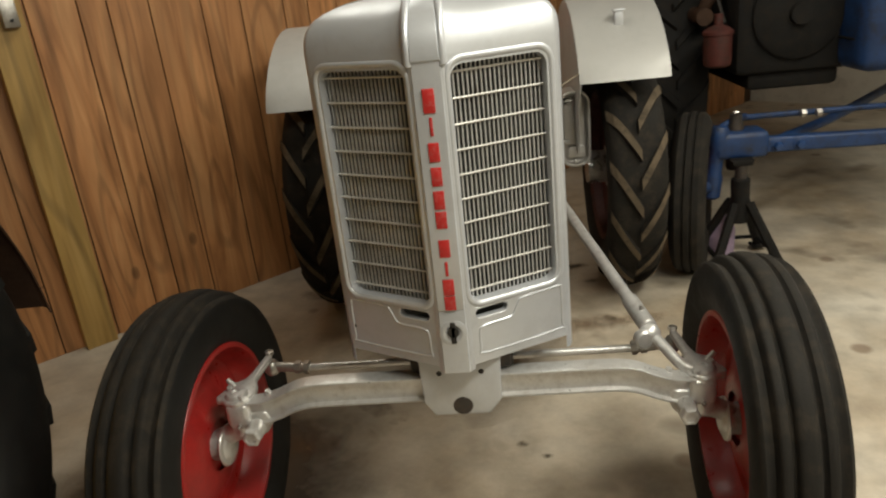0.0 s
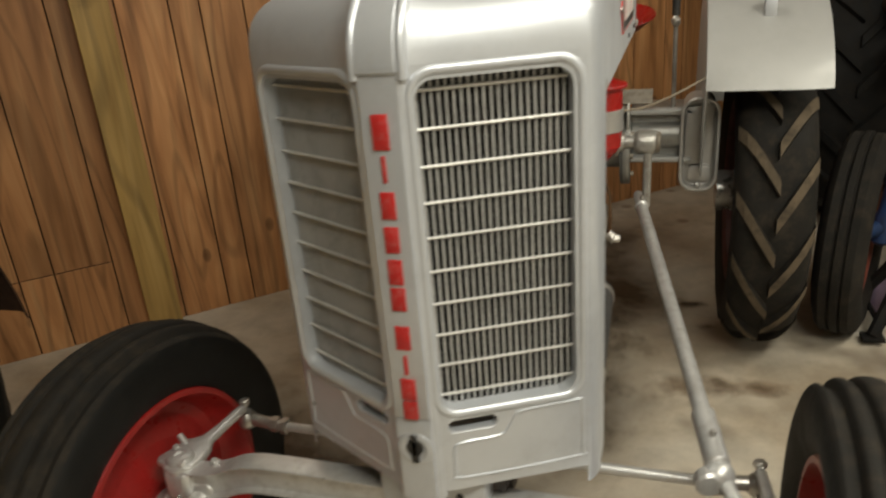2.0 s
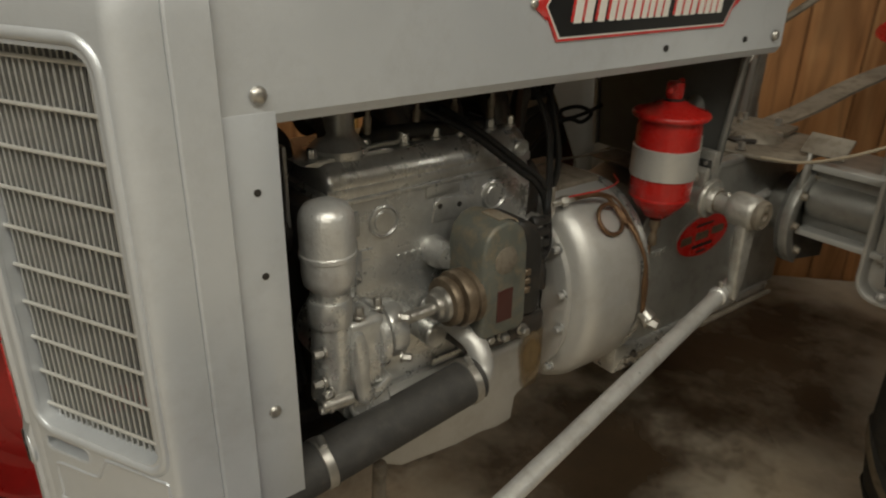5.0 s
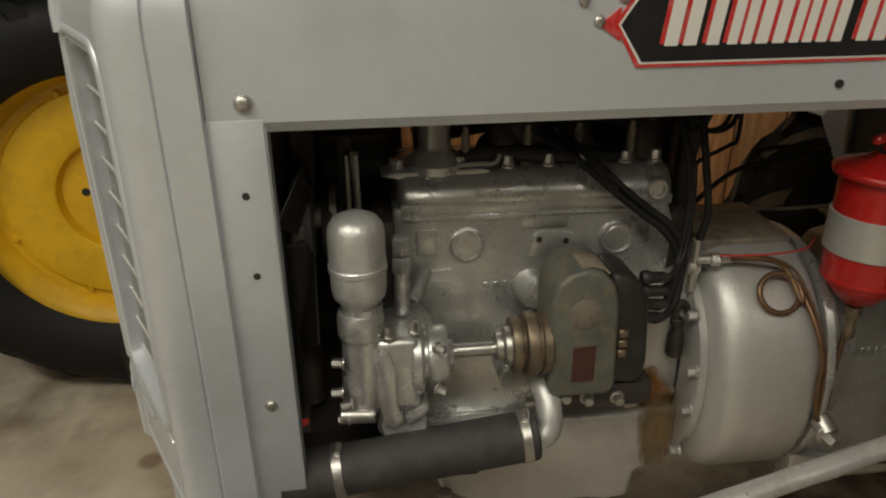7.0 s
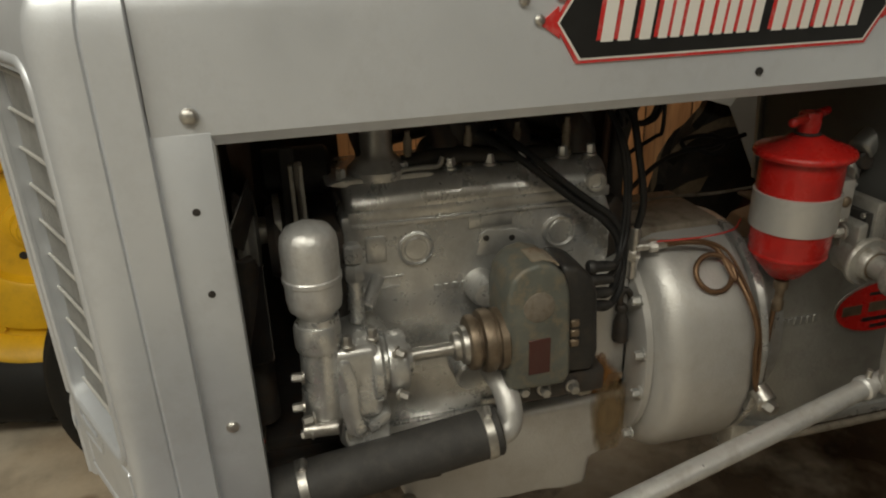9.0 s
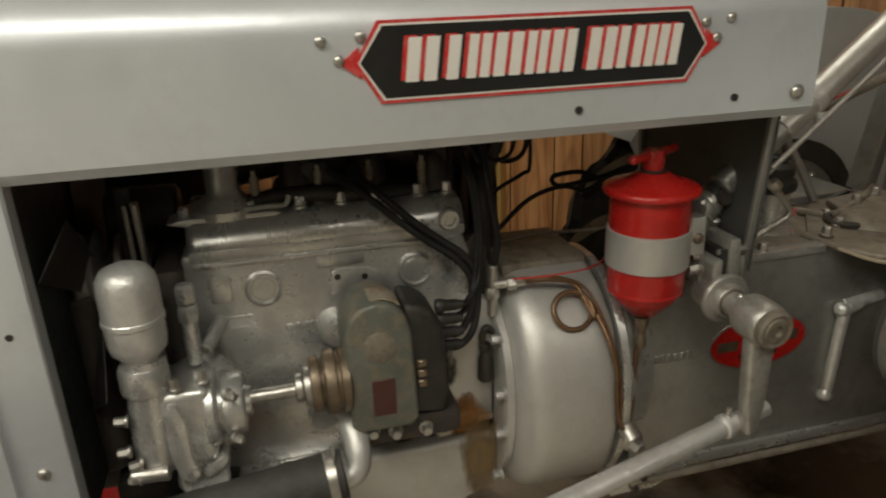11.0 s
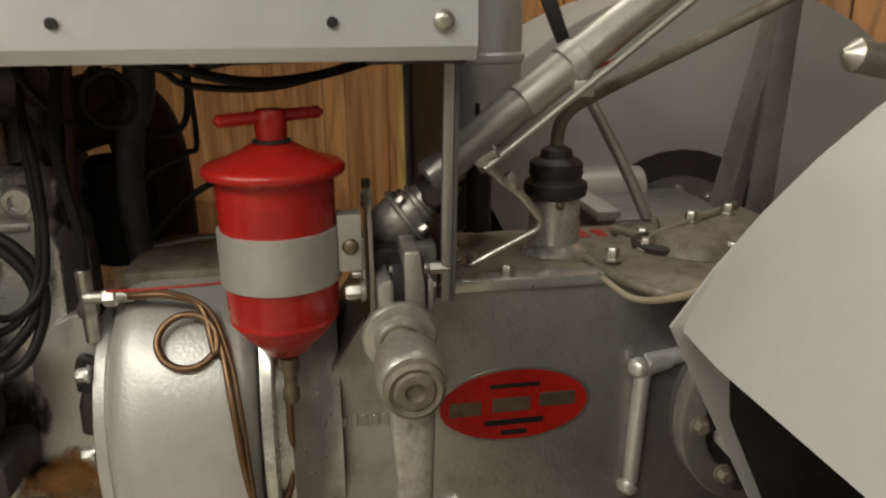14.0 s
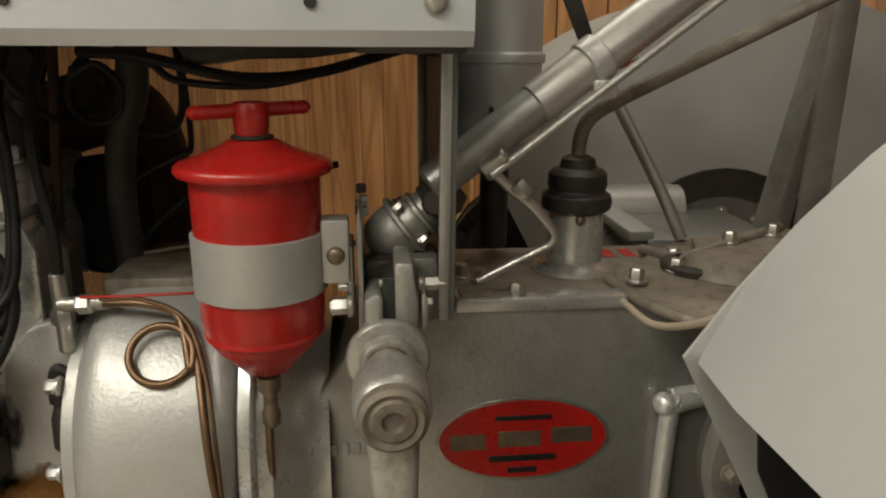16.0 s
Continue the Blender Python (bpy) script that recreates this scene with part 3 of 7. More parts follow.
# plain red marks down the strip, one for each painted character
MARKS = [(1.129, 0.044, 0.026), (1.083, 0.034, 0.007), (1.036, 0.036, 0.024), (0.990, 0.036, 0.024), (0.945, 0.036, 0.024), (0.906, 0.034, 0.025), (0.848, 0.036, 0.025), (0.806, 0.030, 0.007), (0.767, 0.034, 0.026), (0.733, 0.030, 0.026)]
for z, hh, ww in MARKS:
    mk = box(B(), -ww * 0.42, ww * 0.42, -0.1102, -0.1075, z - hh / 2, z + hh / 2, 0.0012, 2)
    part("red_mark", mk, REDINK, grille_shell, "plain red painted block")

# crank hole: raised boss with a keyhole
boss = lathe(B(), (0, -0.105, 0.667), (0, -1, 0), [(0.029, 0), (0.028, 0.003), (0.021, 0.0055), (0.018, 0.0055), (0.015, 0.003)], 28)
part("crank_boss", boss, SILVER, grille_shell)
key = B()
lathe(key, (0, -0.1095, 0.670), (0, -1, 0), [(0.012, 0), (0.012, 0.003), (0, 0.003)], 18)
box(key, -0.0055, 0.0055, -0.1125, -0.109, 0.644, 0.692, 0.002, 1)
part("crank_hole", key, BLACK, grille_shell, "dark crank keyhole")

# hood
SECTION = []
for k in range(25):
    z = 1.117 + (1.235 - 1.117) * k / 4 if k < 5 else 0
    if k < 5:
        SECTION.append((0.2305, z))
    else:
        a = (k - 4) / 20 * math.pi / 2
        SECTION.append((0.2305 * math.cos(a) ** 0.5 if k < 24 else 0.0, 1.235 + 0.075 * math.sin(a) ** 0.94))
full = [(-x, z) for x, z in SECTION] + [(x, z) for x, z in reversed(SECTION[:-1])]
hood_bm = B()
rows = []


def taper(bm):
    """The hood narrows a little towards the rear."""
    for v in bm.verts:
        v.co.x += math.copysign(0.0078, v.co.x) * min(1.0, abs(v.co.x) / 0.15) * (1.144 - v.co.y) / 1.04
    return bm


for y in (0.1055, 0.3, 0.6, 0.9, 1.144):
    row = [(-0.206, y, 1.1050), (-0.2225, y, 1.1050), *[(x, y, z) for x, z in full], (0.2225, y, 1.1050), (0.206, y, 1.1050)]
    rows.append(row)
sheet(hood_bm, rows)
bmesh.ops.recalc_face_normals(hood_bm, faces=hood_bm.faces)
bmesh.ops.solidify(hood_bm, geom=hood_bm.faces[:], thickness=0.0025)
hood = part("hood", taper(hood_bm), SILVER, tractor, "smooth silver sheet-metal engine hood", angle=24)
for s in (1, -1):
    x = s * 0.2325
    for y in (0.145, 1.114):
        part("bolt", taper(dome(B(), (x, y, 1.138), (s, 0, 0), 0.0095, 0.006)), STEEL, hood, "round zinc bolt head")
    for y in (0.803, 1.020):
        part("bolt_hole", taper(lathe(B(), (x - s * 0.002, y, 1.137), (s, 0, 0), [(0.0048, 0), (0.0048, 0.0028), (0, 0.0028)], 14)), BLACK, hood, "dark empty bolt hole")
    for y, z in ((0.500, 1.232), (0.518, 1.211), (0.543, 1.235), (0.968, 1.232), (0.985, 1.213), (1.003, 1.236)):
        part("rivet", taper(dome(B(), (x, y, z), (s, 0, 0), 0.0062, 0.004)), STEEL, hood, "round silver rivet")
    # plate with plain bars in place of its lettering
    hexa = [(0.535, 1.207), (0.562, 1.162), (0.947, 1.162), (0.974, 1.207), (0.947, 1.251), (0.562, 1.251)]

    def inset(d, pts=hexa):
        cy, cz = 0.7545, 1.2065
        return [(cy + (y - cy) * (1 - d / 0.2195), cz + (z - cz) * (1 - d / 0.0445)) for y, z in pts]

    def slab_yz(bm, pts, x0, x1):
        return taper(prism(bm, pts, min(s * x0, s * x1), max(s * x0, s * x1), "yz"))

    emb = part("emblem", slab_yz(B(), hexa, 0.229, 0.2330), REDINK, hood, "six-sided red, white and black decal")
    part("white_line", slab_yz(B(), inset(0.0035), 0.2330, 0.2334), WHITEINK, emb)
    part("black_field", slab_yz(B(), inset(0.0058), 0.2334, 0.2338), BLACKINK, emb)
    for ty, dy in ((0.530, 1), (0.979, -1)):
        tip = [(ty - 0.012 * dy, 1.207), (ty + 0.012 * dy, 1.190), (ty + 0.010 * dy, 1.224)]
        part("red_tip", slab_yz(B(), tip, 0.229, 0.2329), REDINK, emb)
    bars = [(0.611, 0.036), (0.647, 0.014), (0.677, 0.027), (0.712, 0.033), (0.747, 0.026), (0.780, 0.030), (0.829, 0.034), (0.857, 0.012), (0.885, 0.029), (0.918, 0.029)]
    for yc, w in bars:
        if s < 0:
            continue
        lean = 0.003
        # two uprights for a wide character, one for a narrow one
        for ya, yb in ((yc - w / 2, yc - w * 0.08), (yc + w * 0.08, yc + w / 2)) if w > 0.02 else ((yc - w / 2, yc + w / 2),):
            q = [(ya - lean, 1.184), (yb - lean, 1.184), (yb + lean, 1.232), (ya + lean, 1.232)]
            sh = [(y - 0.005, z + 0.002) for y, z in q]
            part("red_bar", slab_yz(B(), sh, 0.2338, 0.2341), REDINK, emb)
            part("white_bar", slab_yz(B(), q, 0.2341, 0.2344), WHITEINK, emb)

# ---- engine and its fittings ----
block = B()
prism(block, [(0.300, 0.585), (0.705, 0.585), (0.715, 0.90), (0.700, 0.945), (0.300, 0.945)], -0.13, 0.058, "yz", 0.008)
box(block, 0.05, 0.066, 0.335, 0.50, 0.577, 0.592, 0.003)
box(block, 0.05, 0.064, 0.50, 0.705, 0.590, 0.606, 0.003)
box(block, 0.055, 0.0625, 0.315, 0.690, 0.925, 0.932, 0.002)
engine = part("engine_block", block, CAST, tractor, "silver-painted four-cylinder engine block, oily in places")
for py in (0.405, 0.627):
    part("core_plug", lathe(B(), (0.056, py, 0.886), (1, 0, 0), [(0.0265, 0), (0.0265, 0.006), (0.0235, 0.0075), (0.021, 0.0045), (0.018, 0.0045), (0.016, 0.0065), (0.0, 0.0068)], 30), CAST, engine)
part("cast_pad", box(B(), 0.055, 0.0625, 0.332, 0.362, 0.872, 0.912, 0.003), CAST, engine)
part("cast_pad", box(B(), 0.055, 0.061, 0.484, 0.552, 0.906, 0.926, 0.002), CAST, engine)
part("cast_web", prism(B(), [(0.496, 0.862), (0.502, 0.896), (0.514, 0.902), (0.556, 0.899), (0.575, 0.888), (0.60, 0.86)], 0.056, 0.0605, "yz", 0.002), CAST, engine)
for k in range(4):
    part("raised_mark", box(B(), 0.057, 0.060, 0.430 + 0.014 * k, 0.440 + 0.014 * k, 0.814, 0.824, 0.001, 1), CAST, engine)
for py, pz in ((0.511, 0.889), (0.551, 0.885)):
    part("bolt_hole", lathe(B(), (0.0575, py, pz), (1, 0, 0), [(0.0046, 0), (0.0046, 0.0046), (0, 0.0046)], 14), BLACK, engine)
for ya, yb, z in ((0.345, 0.385, 0.846), (0.345, 0.378, 0.829)):
    part("cast_rib", rod(B(), (0.059, ya, z), (0.059, yb, z), 0.0018, seg=8), CAST, engine)
part("sump_lip", prism(B(), [(0.575, 0.604), (0.60, 0.607), (0.66, 0.606), (0.742, 0.612), (0.742, 0.624), (0.66, 0.617), (0.60, 0.617), (0.575, 0.612)], 0.06, 0.0815, "yz", 0.002), RUST, engine, "rusty brown sump lip, wet with oil")
part("bell_plate", prism(B(), [(0.70, 0.815), (0.744, 0.815), (0.744, 0.90), (0.722, 0.93), (0.70, 0.90)], 0.02, 0.052, "yz", 0.004), DARKIRON, engine, "oily dark plate behind the block")
part("bell_joint", prism(B(), [(0.655, 0.60), (0.744, 0.60), (0.744, 0.818), (0.728, 0.832), (0.700, 0.820), (0.672, 0.78)], 0.045, 0.076, "yz", 0.004), DRUM, engine, "pale plate between block and housing")
for ya, yb, za, zb, xx, mt in ((0.648, 0.744, 0.586, 0.668, 0.0766, RUSTFILM), (0.600, 0.750, 0.594, 0.652, 0.0820, RUSTFILM), (0.600, 0.700, 0.610, 0.790, 0.0772, OILFILM), (0.50, 0.74, 0.572, 0.64, 0.0668, OILFILM), (0.672, 0.762, 0.480, 0.625, 0.0918, TANFILM)):
    part("oil_seep", prism(B(), [(ya, za), (yb, za), (yb, zb), (ya, zb)], xx, xx + 0.0004, "yz"), mt, engine, "rusty oily seep", smooth=False)

head = B()
HEAD = [(0.0, 0.947), (0.0575, 0.947), (0.0590, 0.951), (0.0580, 0.959), (0.0540, 0.968), (0.0470, 0.977), (0.0380, 0.984), (0.0270, 0.988), (0.0, 0.989)]
ends = [(0.3080, 0.030, 0.010), (0.3095, 0.014, 0.004), (0.3140, 0.005, 0.001), (0.322, 0.0, 0.0), (0.688, 0.0, 0.0), (0.700, 0.004, 0.002), (0.708, 0.012, 0.006), (0.7125, 0.024, 0.013)]
rows = [[(max(-0.10, x - cut), y, max(0.947, z - sink)) for x, z in [(-0.12, 0.947)] + HEAD[1:] + [(-0.12, 0.989)]] for y, cut, sink in ends]
sheet(head, [row + row[:1] for row in rows])
head.faces.new([head.verts.new(p) for p in rows[0]])
head.faces.new([head.verts.new(p) for p in rows[-1]])
bmesh.ops.remove_doubles(head, verts=head.verts, dist=0.0002)
part("gasket", box(B(), -0.10, 0.0592, 0.312, 0.706, 0.934, 0.9495, 0.001), CAST, engine)
part("cylinder_head", head, CAST, engine, "rounded silver cylinder head")
for py in (0.31, 0.40, 0.47, 0.53, 0.58, 0.645, 0.69):
    part("head_stud", hexbolt(B(), (0.020, py, 0.988), (0, 0, 1), 0.0075, 0.014), CAST, engine)
eye = B()
lathe(eye, (0.049, 0.683, 0.957), (1, 0, 0), [(0.017, 0), (0.017, 0.012), (0.014, 0.015), (0.009, 0.015), (0.009, 0.010), (0, 0.010)], 24)
part("core_plug", eye, CAST, engine)

# water outlet neck and the pressed flange under it
neck = B()
prism(neck, [(0.285, 0.986), (0.31, 0.991), (0.43, 0.992), (0.445, 0.988), (0.43, 0.982), (0.31, 0.980)], -0.05, 0.036, "yz", 0.003)
lathe(neck, (0.0, 0.366, 0.985), (0, 0, 1), [(0.045, 0), (0.045, 0.012), (0.030, 0.026), (0.024, 0.034), (0.022, 0.13), (0.022, 0.14)], 28)
part("water_outlet", neck, CAST, engine, "silver water outlet neck")
lever = pipe(B(), [(0.030, 0.36, 0.994), (0.032, 0.42, 0.998), (0.032, 0.448, 0.998), (0.030, 0.456, 1.010)], 0.004, 8)
part("throttle_link", lever, GEARBOX, engine)

# dark manifold and carburettor shapes over the head
man = B()
pipe(man, [(-0.07, 0.34, 1.03), (-0.08, 0.45, 1.045), (-0.08, 0.60, 1.045), (-0.07, 0.70, 1.03)], 0.032, 12)
for py in (0.36, 0.47, 0.58, 0.68):
    part("manifold_branch", pipe(B(), [(-0.08, py, 1.04), (-0.02, py, 1.03), (0.0, py, 0.985)], 0.024, 10), DARKIRON, engine)
part("manifold", man, DARKIRON, engine, "sooty dark manifold on top of the engine")
part("carburettor", box(B(), -0.11, -0.03, 0.47, 0.55, 1.0, 1.10, 0.012), DARKIRON, engine, "dark carburettor body")
part("carburettor_lid", lathe(B(), (-0.075, 0.49, 1.08), (0, 0, 1), [(0.036, 0), (0.036, 0.02), (0.028, 0.03), (0.0, 0.032)], 20), BLACK, engine)
for py in (0.41, 0.50, 0.575, 0.655):
    plug = lathe(B(), (0.005, py, 0.985), (0.1, 0, 1), [(0.010, 0), (0.010, 0.012), (0.0065, 0.016), (0.0065, 0.05), (0.004, 0.054), (0.004, 0.062)], 14)
    part("spark_plug", plug, DUSTY, engine, "grey spark plug")

# fan, belt and pulleys in the dark gap behind the radiator
fan = B()
lathe(fan, (0, 0.20, 0.90), (0, 1, 0), [(0.05, 0), (0.055, 0.01), (0.045, 0.03), (0.055, 0.05), (0.05, 0.06), (0.02, 0.06), (0.02, 0.09)], 24)
fan2 = lathe(B(), (0, 0.235, 0.655), (0, 1, 0), [(0.06, 0), (0.065, 0.01), (0.05, 0.025), (0.065, 0.04), (0.06, 0.05), (0.02, 0.05), (0.02, 0.07)], 24)
part("crank_pulley", fan2, DARKIRON, engine, "dark crank pulley")
part("fan_hub", fan, DARKIRON, engine, "dark fan hub")
cover_f = box(B(), -0.12, 0.09, 0.262, 0.302, 0.60, 0.94, 0.012)
part("timing_cover", cover_f, DARKIRON, engine, "oily dark timing cover")
shr = box(B(), -0.215, -0.205, 0.10, 0.33, 0.52, 1.05, 0.002)
box(shr, -0.215, 0.06, 0.155, 0.34, 0.50, 0.60, 0.01)
part("fan_guard", shr, DARKIRON, engine, "dark fan guard on the far side")
for k in range(4):
    blade = B()
    a = radians(38 + 90 * k)
    q = [(0.035, -0.02), (0.17, -0.045), (0.175, 0.03), (0.04, 0.025)]
    rows = [[Vector((u * math.cos(a) - v * math.sin(a), 0.175 + v * 0.45, 0.90 + u * math.sin(a) + v * math.cos(a))) for u, v in (q[0], q[1])], [Vector((u * math.cos(a) - v * math.sin(a), 0.175 + v * 0.45, 0.90 + u * math.sin(a) + v * math.cos(a))) for u, v in (q[3], q[2])]]
    sheet(blade, rows)
    thicken(blade, 0.002)
    part("fan_blade", blade, DARKIRON, engine)
belt = B()
for x in (-0.055, 0.055):
    pipe(belt, [(x, 0.225, 0.90), (x * 1.1, 0.24, 0.78), (x * 1.15, 0.258, 0.655)], 0.006, 8)
part("fan_belt", belt, WIRE, engine)
part("filler_strap", box(B(), 0.030, 0.036, 0.238, 0.257, 0.907, 1.024, 0.002), OLDALU, engine, "dull grey upright strap behind the breather")
for yy in (0.238, 0.251):
    part("strap_flange", box(B(), 0.036, 0.052, yy, yy + 0.006, 0.907, 1.024, 0.0015), OLDALU, engine)
part("belt_pulley", lathe(B(), (-0.010, 0.155, 0.915), (0, 1, 0), [(0.020, 0), (0.058, 0.002), (0.060, 0.006), (0.050, 0.014), (0.050, 0.018), (0.060, 0.026), (0.061, 0.030), (0.020, 0.034), (0.018, 0.055), (0.052, 0.057), (0.053, 0.066), (0.018, 0.068)], 36), OLDALU, engine, "greasy dark double belt pulley")
part("drop_pipe", rod(B(), (0.030, 0.160, 0.898), (0.030, 0.160, 0.62), 0.024, seg=24), DARKIRON, engine, "dark upright water pipe")
box_g = rod(B(), (-0.05, 0.20, 0.985), (-0.05, 0.30, 0.985), 0.038)
prism(box_g, [(0.226, 0.86), (0.250, 0.86), (0.248, 1.045), (0.228, 1.045)], 0.028, 0.036, "yz", 0.002)
part("generator", box_g, BLACK, engine, "dark generator body behind the radiator")

# pump with oil cup
pump = B()
box(pump, 0.10, 0.19, 0.258, 0.325, 0.70, 0.812, 0.012, 3)
rod(pump, (0.06, 0.30, 0.755), (0.13, 0.30, 0.755), 0.055)
lathe(pump, (0.150, 0.314, 0.762), (0, 1, 0), [(0.050, 0), (0.053, 0.003), (0.053, 0.012), (0.050, 0.015), (0.037, 0.018), (0.037, 0.022), (0.0425, 0.024), (0.0435, 0.027), (0.0435, 0.046), (0.041, 0.050), (0.022, 0.051), (0.020, 0.058), (0.012, 0.058)], 40)
pipe(pump, [(0.168, 0.252, 0.86), (0.170, 0.250, 0.80), (0.172, 0.247, 0.75), (0.168, 0.245, 0.70)], 0.027, 16)
prism(pump, [(0.272, 0.800), (0.284, 0.798), (0.292, 0.770), (0.292, 0.720), (0.300, 0.690), (0.288, 0.678), (0.272, 0.690), (0.266, 0.730), (0.266, 0.780)], 0.150, 0.199, "yz", 0.004, 2)
prism(pump, [(0.300, 0.690), (0.328, 0.708), (0.336, 0.704), (0.330, 0.690), (0.306, 0.676)], 0.150, 0.190, "yz", 0.003, 2)
prism(pump, [(0.262, 0.655), (0.272, 0.640), (0.33, 0.655), (0.335, 0.70), (0.27, 0.71)], 0.08, 0.17, "yz", 0.006)
pump_ob = part("water_pump", pump, CAST, engine, "cast silver governor and pump body with round flanges")
part("pump_cap", lathe(B(), (0.150, 0.304, 0.664), (1, -0.12, 0.25), [(0.020, 0), (0.029, 0.012), (0.0325, 0.026), (0.0325, 0.032), (0.030, 0.0345), (0.026, 0.0335), (0.0, 0.0335)], 32), CAST, pump_ob, "round ribbed drain cap")
cup = lathe(B(), (0.170, 0.250, 0.852), (0, 0, 1), [(0.018, -0.01), (0.020, 0.0), (0.024, 0.012), (0.0335, 0.022), (0.0355, 0.035), (0.0355, 0.058), (0.0375, 0.060), (0.0375, 0.0655), (0.036, 0.067), (0.036, 0.105), (0.0345, 0.117), (0.028, 0.127), (0.016, 0.1325), (0.0, 0.134)], 40)
part("oil_cup", cup, AXLE, pump_ob, "polished silver breather cup with a domed lid")
collar = lathe(B(), (0.170, 0.249, 0.815), (0, 0, 1), [(0.029, 0), (0.0305, 0.004), (0.0305, 0.030), (0.028, 0.036)], 28)
part("collar", collar, CAST, pump_ob)
for p, a in (((0.196, 0.225, 0.788), (0, -1, 0.1)), ((0.198, 0.222, 0.745), (0, -1, 0)), ((0.198, 0.232, 0.725), (0.3, -1, 0)), ((0.2, 0.228, 0.703), (0, -1, 0)), ((0.19, 0.345, 0.80), (0.7, 0.7, 0)), ((0.192, 0.347, 0.735), (0.7, 0.7, 0)), ((0.185, 0.285, 0.815), (0, 0, 1)), ((0.178, 0.318, 0.817), (0, 0, 1))):
    part("bolt", hexbolt(B(), p, a, 0.0062, 0.013), STEEL, pump_ob)
part("drain_cock", rod(B(), (0.196, 0.215, 0.706), (0.198, 0.262, 0.704), 0.0105), STEEL, pump_ob)
fitt = B()
rod(fitt, (0.120, 0.306, 0.815), (0.120, 0.307, 0.90), 0.011)
lathe(fitt, (0.120, 0.307, 0.878), (0, 0, 1), [(0.0115, 0), (0.014, 0.003), (0.014, 0.020), (0.0115, 0.024)], 6)
lathe(fitt, (0.120, 0.307, 0.905), (0, 0, 1), [(0.0115, 0), (0.013, 0.003), (0.013, 0.022), (0.009, 0.026), (0, 0.026)], 6)
rod(fitt, (0.115, 0.32, 0.83), (0.075, 0.345, 0.855), 0.010)
part("pipe_fitting", fitt, CAST, pump_ob, "upright silver pipe fitting")
part("drive_shaft", rod(B(), (0.150, 0.36, 0.766), (0.152, 0.445, 0.768), 0.0098), STEEL, engine, "bright magneto drive shaft")

# magneto
mag_thing = part("magneto", prism(B(), [(0.503, 0.706), (0.514, 0.698), (0.590, 0.697), (0.599, 0.712), (0.594, 0.845), (0.586, 0.872), (0.570, 0.889), (0.548, 0.895), (0.524, 0.889), (0.508, 0.872), (0.502, 0.845)], 0.095, 0.184, "yz", 0.010, 3), MAGGREY, engine, "worn grey-green magneto with a black cap")
part("cap", prism(B(), [(0.590, 0.708), (0.640, 0.702), (0.648, 0.735), (0.642, 0.835), (0.630, 0.862), (0.612, 0.876), (0.585, 0.882)], 0.090, 0.172, "yz", 0.010, 3), BLACK, mag_thing, "black distributor cap")
part("round_tag", lathe(B(), (0.1835, 0.548, 0.830), (1, 0, 0), [(0.0225, 0), (0.0225, 0.0015), (0.021, 0.0022), (0.0, 0.0022)], 30), DUSTY, mag_thing, "round pale metal tag")
part("plate_tag", box(B(), 0.1835, 0.1855, 0.534, 0.566, 0.724, 0.780, 0.0006, 1), MAROON, mag_thing, "dark maroon nameplate")
for k in range(3):
    part("brass_stud", box(B(), 0.165, 0.1765, 0.600, 0.614, 0.752 + 0.016 * k, 0.764 + 0.016 * k, 0.002, 1), BRASSRING, mag_thing)
part("cap_label", prism(B(), [(0.540, 0.8935), (0.556, 0.8945), (0.572, 0.8890), (0.579, 0.8825), (0.581, 0.8840), (0.574, 0.8908), (0.557, 0.8967), (0.540, 0.8957)], 0.130, 0.172, "yz"), RUST, mag_thing, "worn tan label")
cpl = lathe(B(), (0.148, 0.452, 0.770), (0, 1, 0), [(0.030, 0), (0.038, 0.002), (0.040, 0.006), (0.040, 0.013), (0.034, 0.015), (0.034, 0.019), (0.044, 0.021), (0.046, 0.025), (0.046, 0.035), (0.041, 0.037), (0.041, 0.041), (0.045, 0.043), (0.045, 0.053), (0.040, 0.056)], 40)
part("coupling_hub", lathe(B(), (0.150, 0.431, 0.769), (0, 1, 0), [(0.013, 0), (0.020, 0.002), (0.021, 0.005), (0.021, 0.010), (0.018, 0.012), (0.027, 0.014), (0.028, 0.018), (0.028, 0.024)], 30), STEEL, mag_thing, "bright hub of the coupling")
part("impulse_coupling", cpl, BRASSRING, mag_thing, "tarnished brown ringed impulse coupling")
base = B()
box(base, 0.055, 0.165, 0.50, 0.665, 0.660, 0.702, 0.008)
part("bracket", base, DARKIRON, mag_thing, "oily dark mounting bracket")
for py, pz in ((0.532, 0.690), (0.565, 0.683), (0.610, 0.680)):
    part("bolt", hexbolt(B(), (0.166, py, pz), (1, 0, 0), 0.008, 0.012), STEEL, mag_thing)
part("clamp_nut", lathe(B(), (0.120, 0.643, 0.655), (1, 0.1, 0), [(0.019, 0), (0.019, 0.02), (0.015, 0.024), (0.009, 0.024), (0.008, 0.016), (0, 0.016)], 6), STEEL, mag_thing)
part("boss", lathe(B(), (0.056, 0.50, 0.815), (1, 0, 0), [(0.026, 0), (0.024, 0.03), (0.018, 0.045), (0.0, 0.047)], 20), CAST, mag_thing)

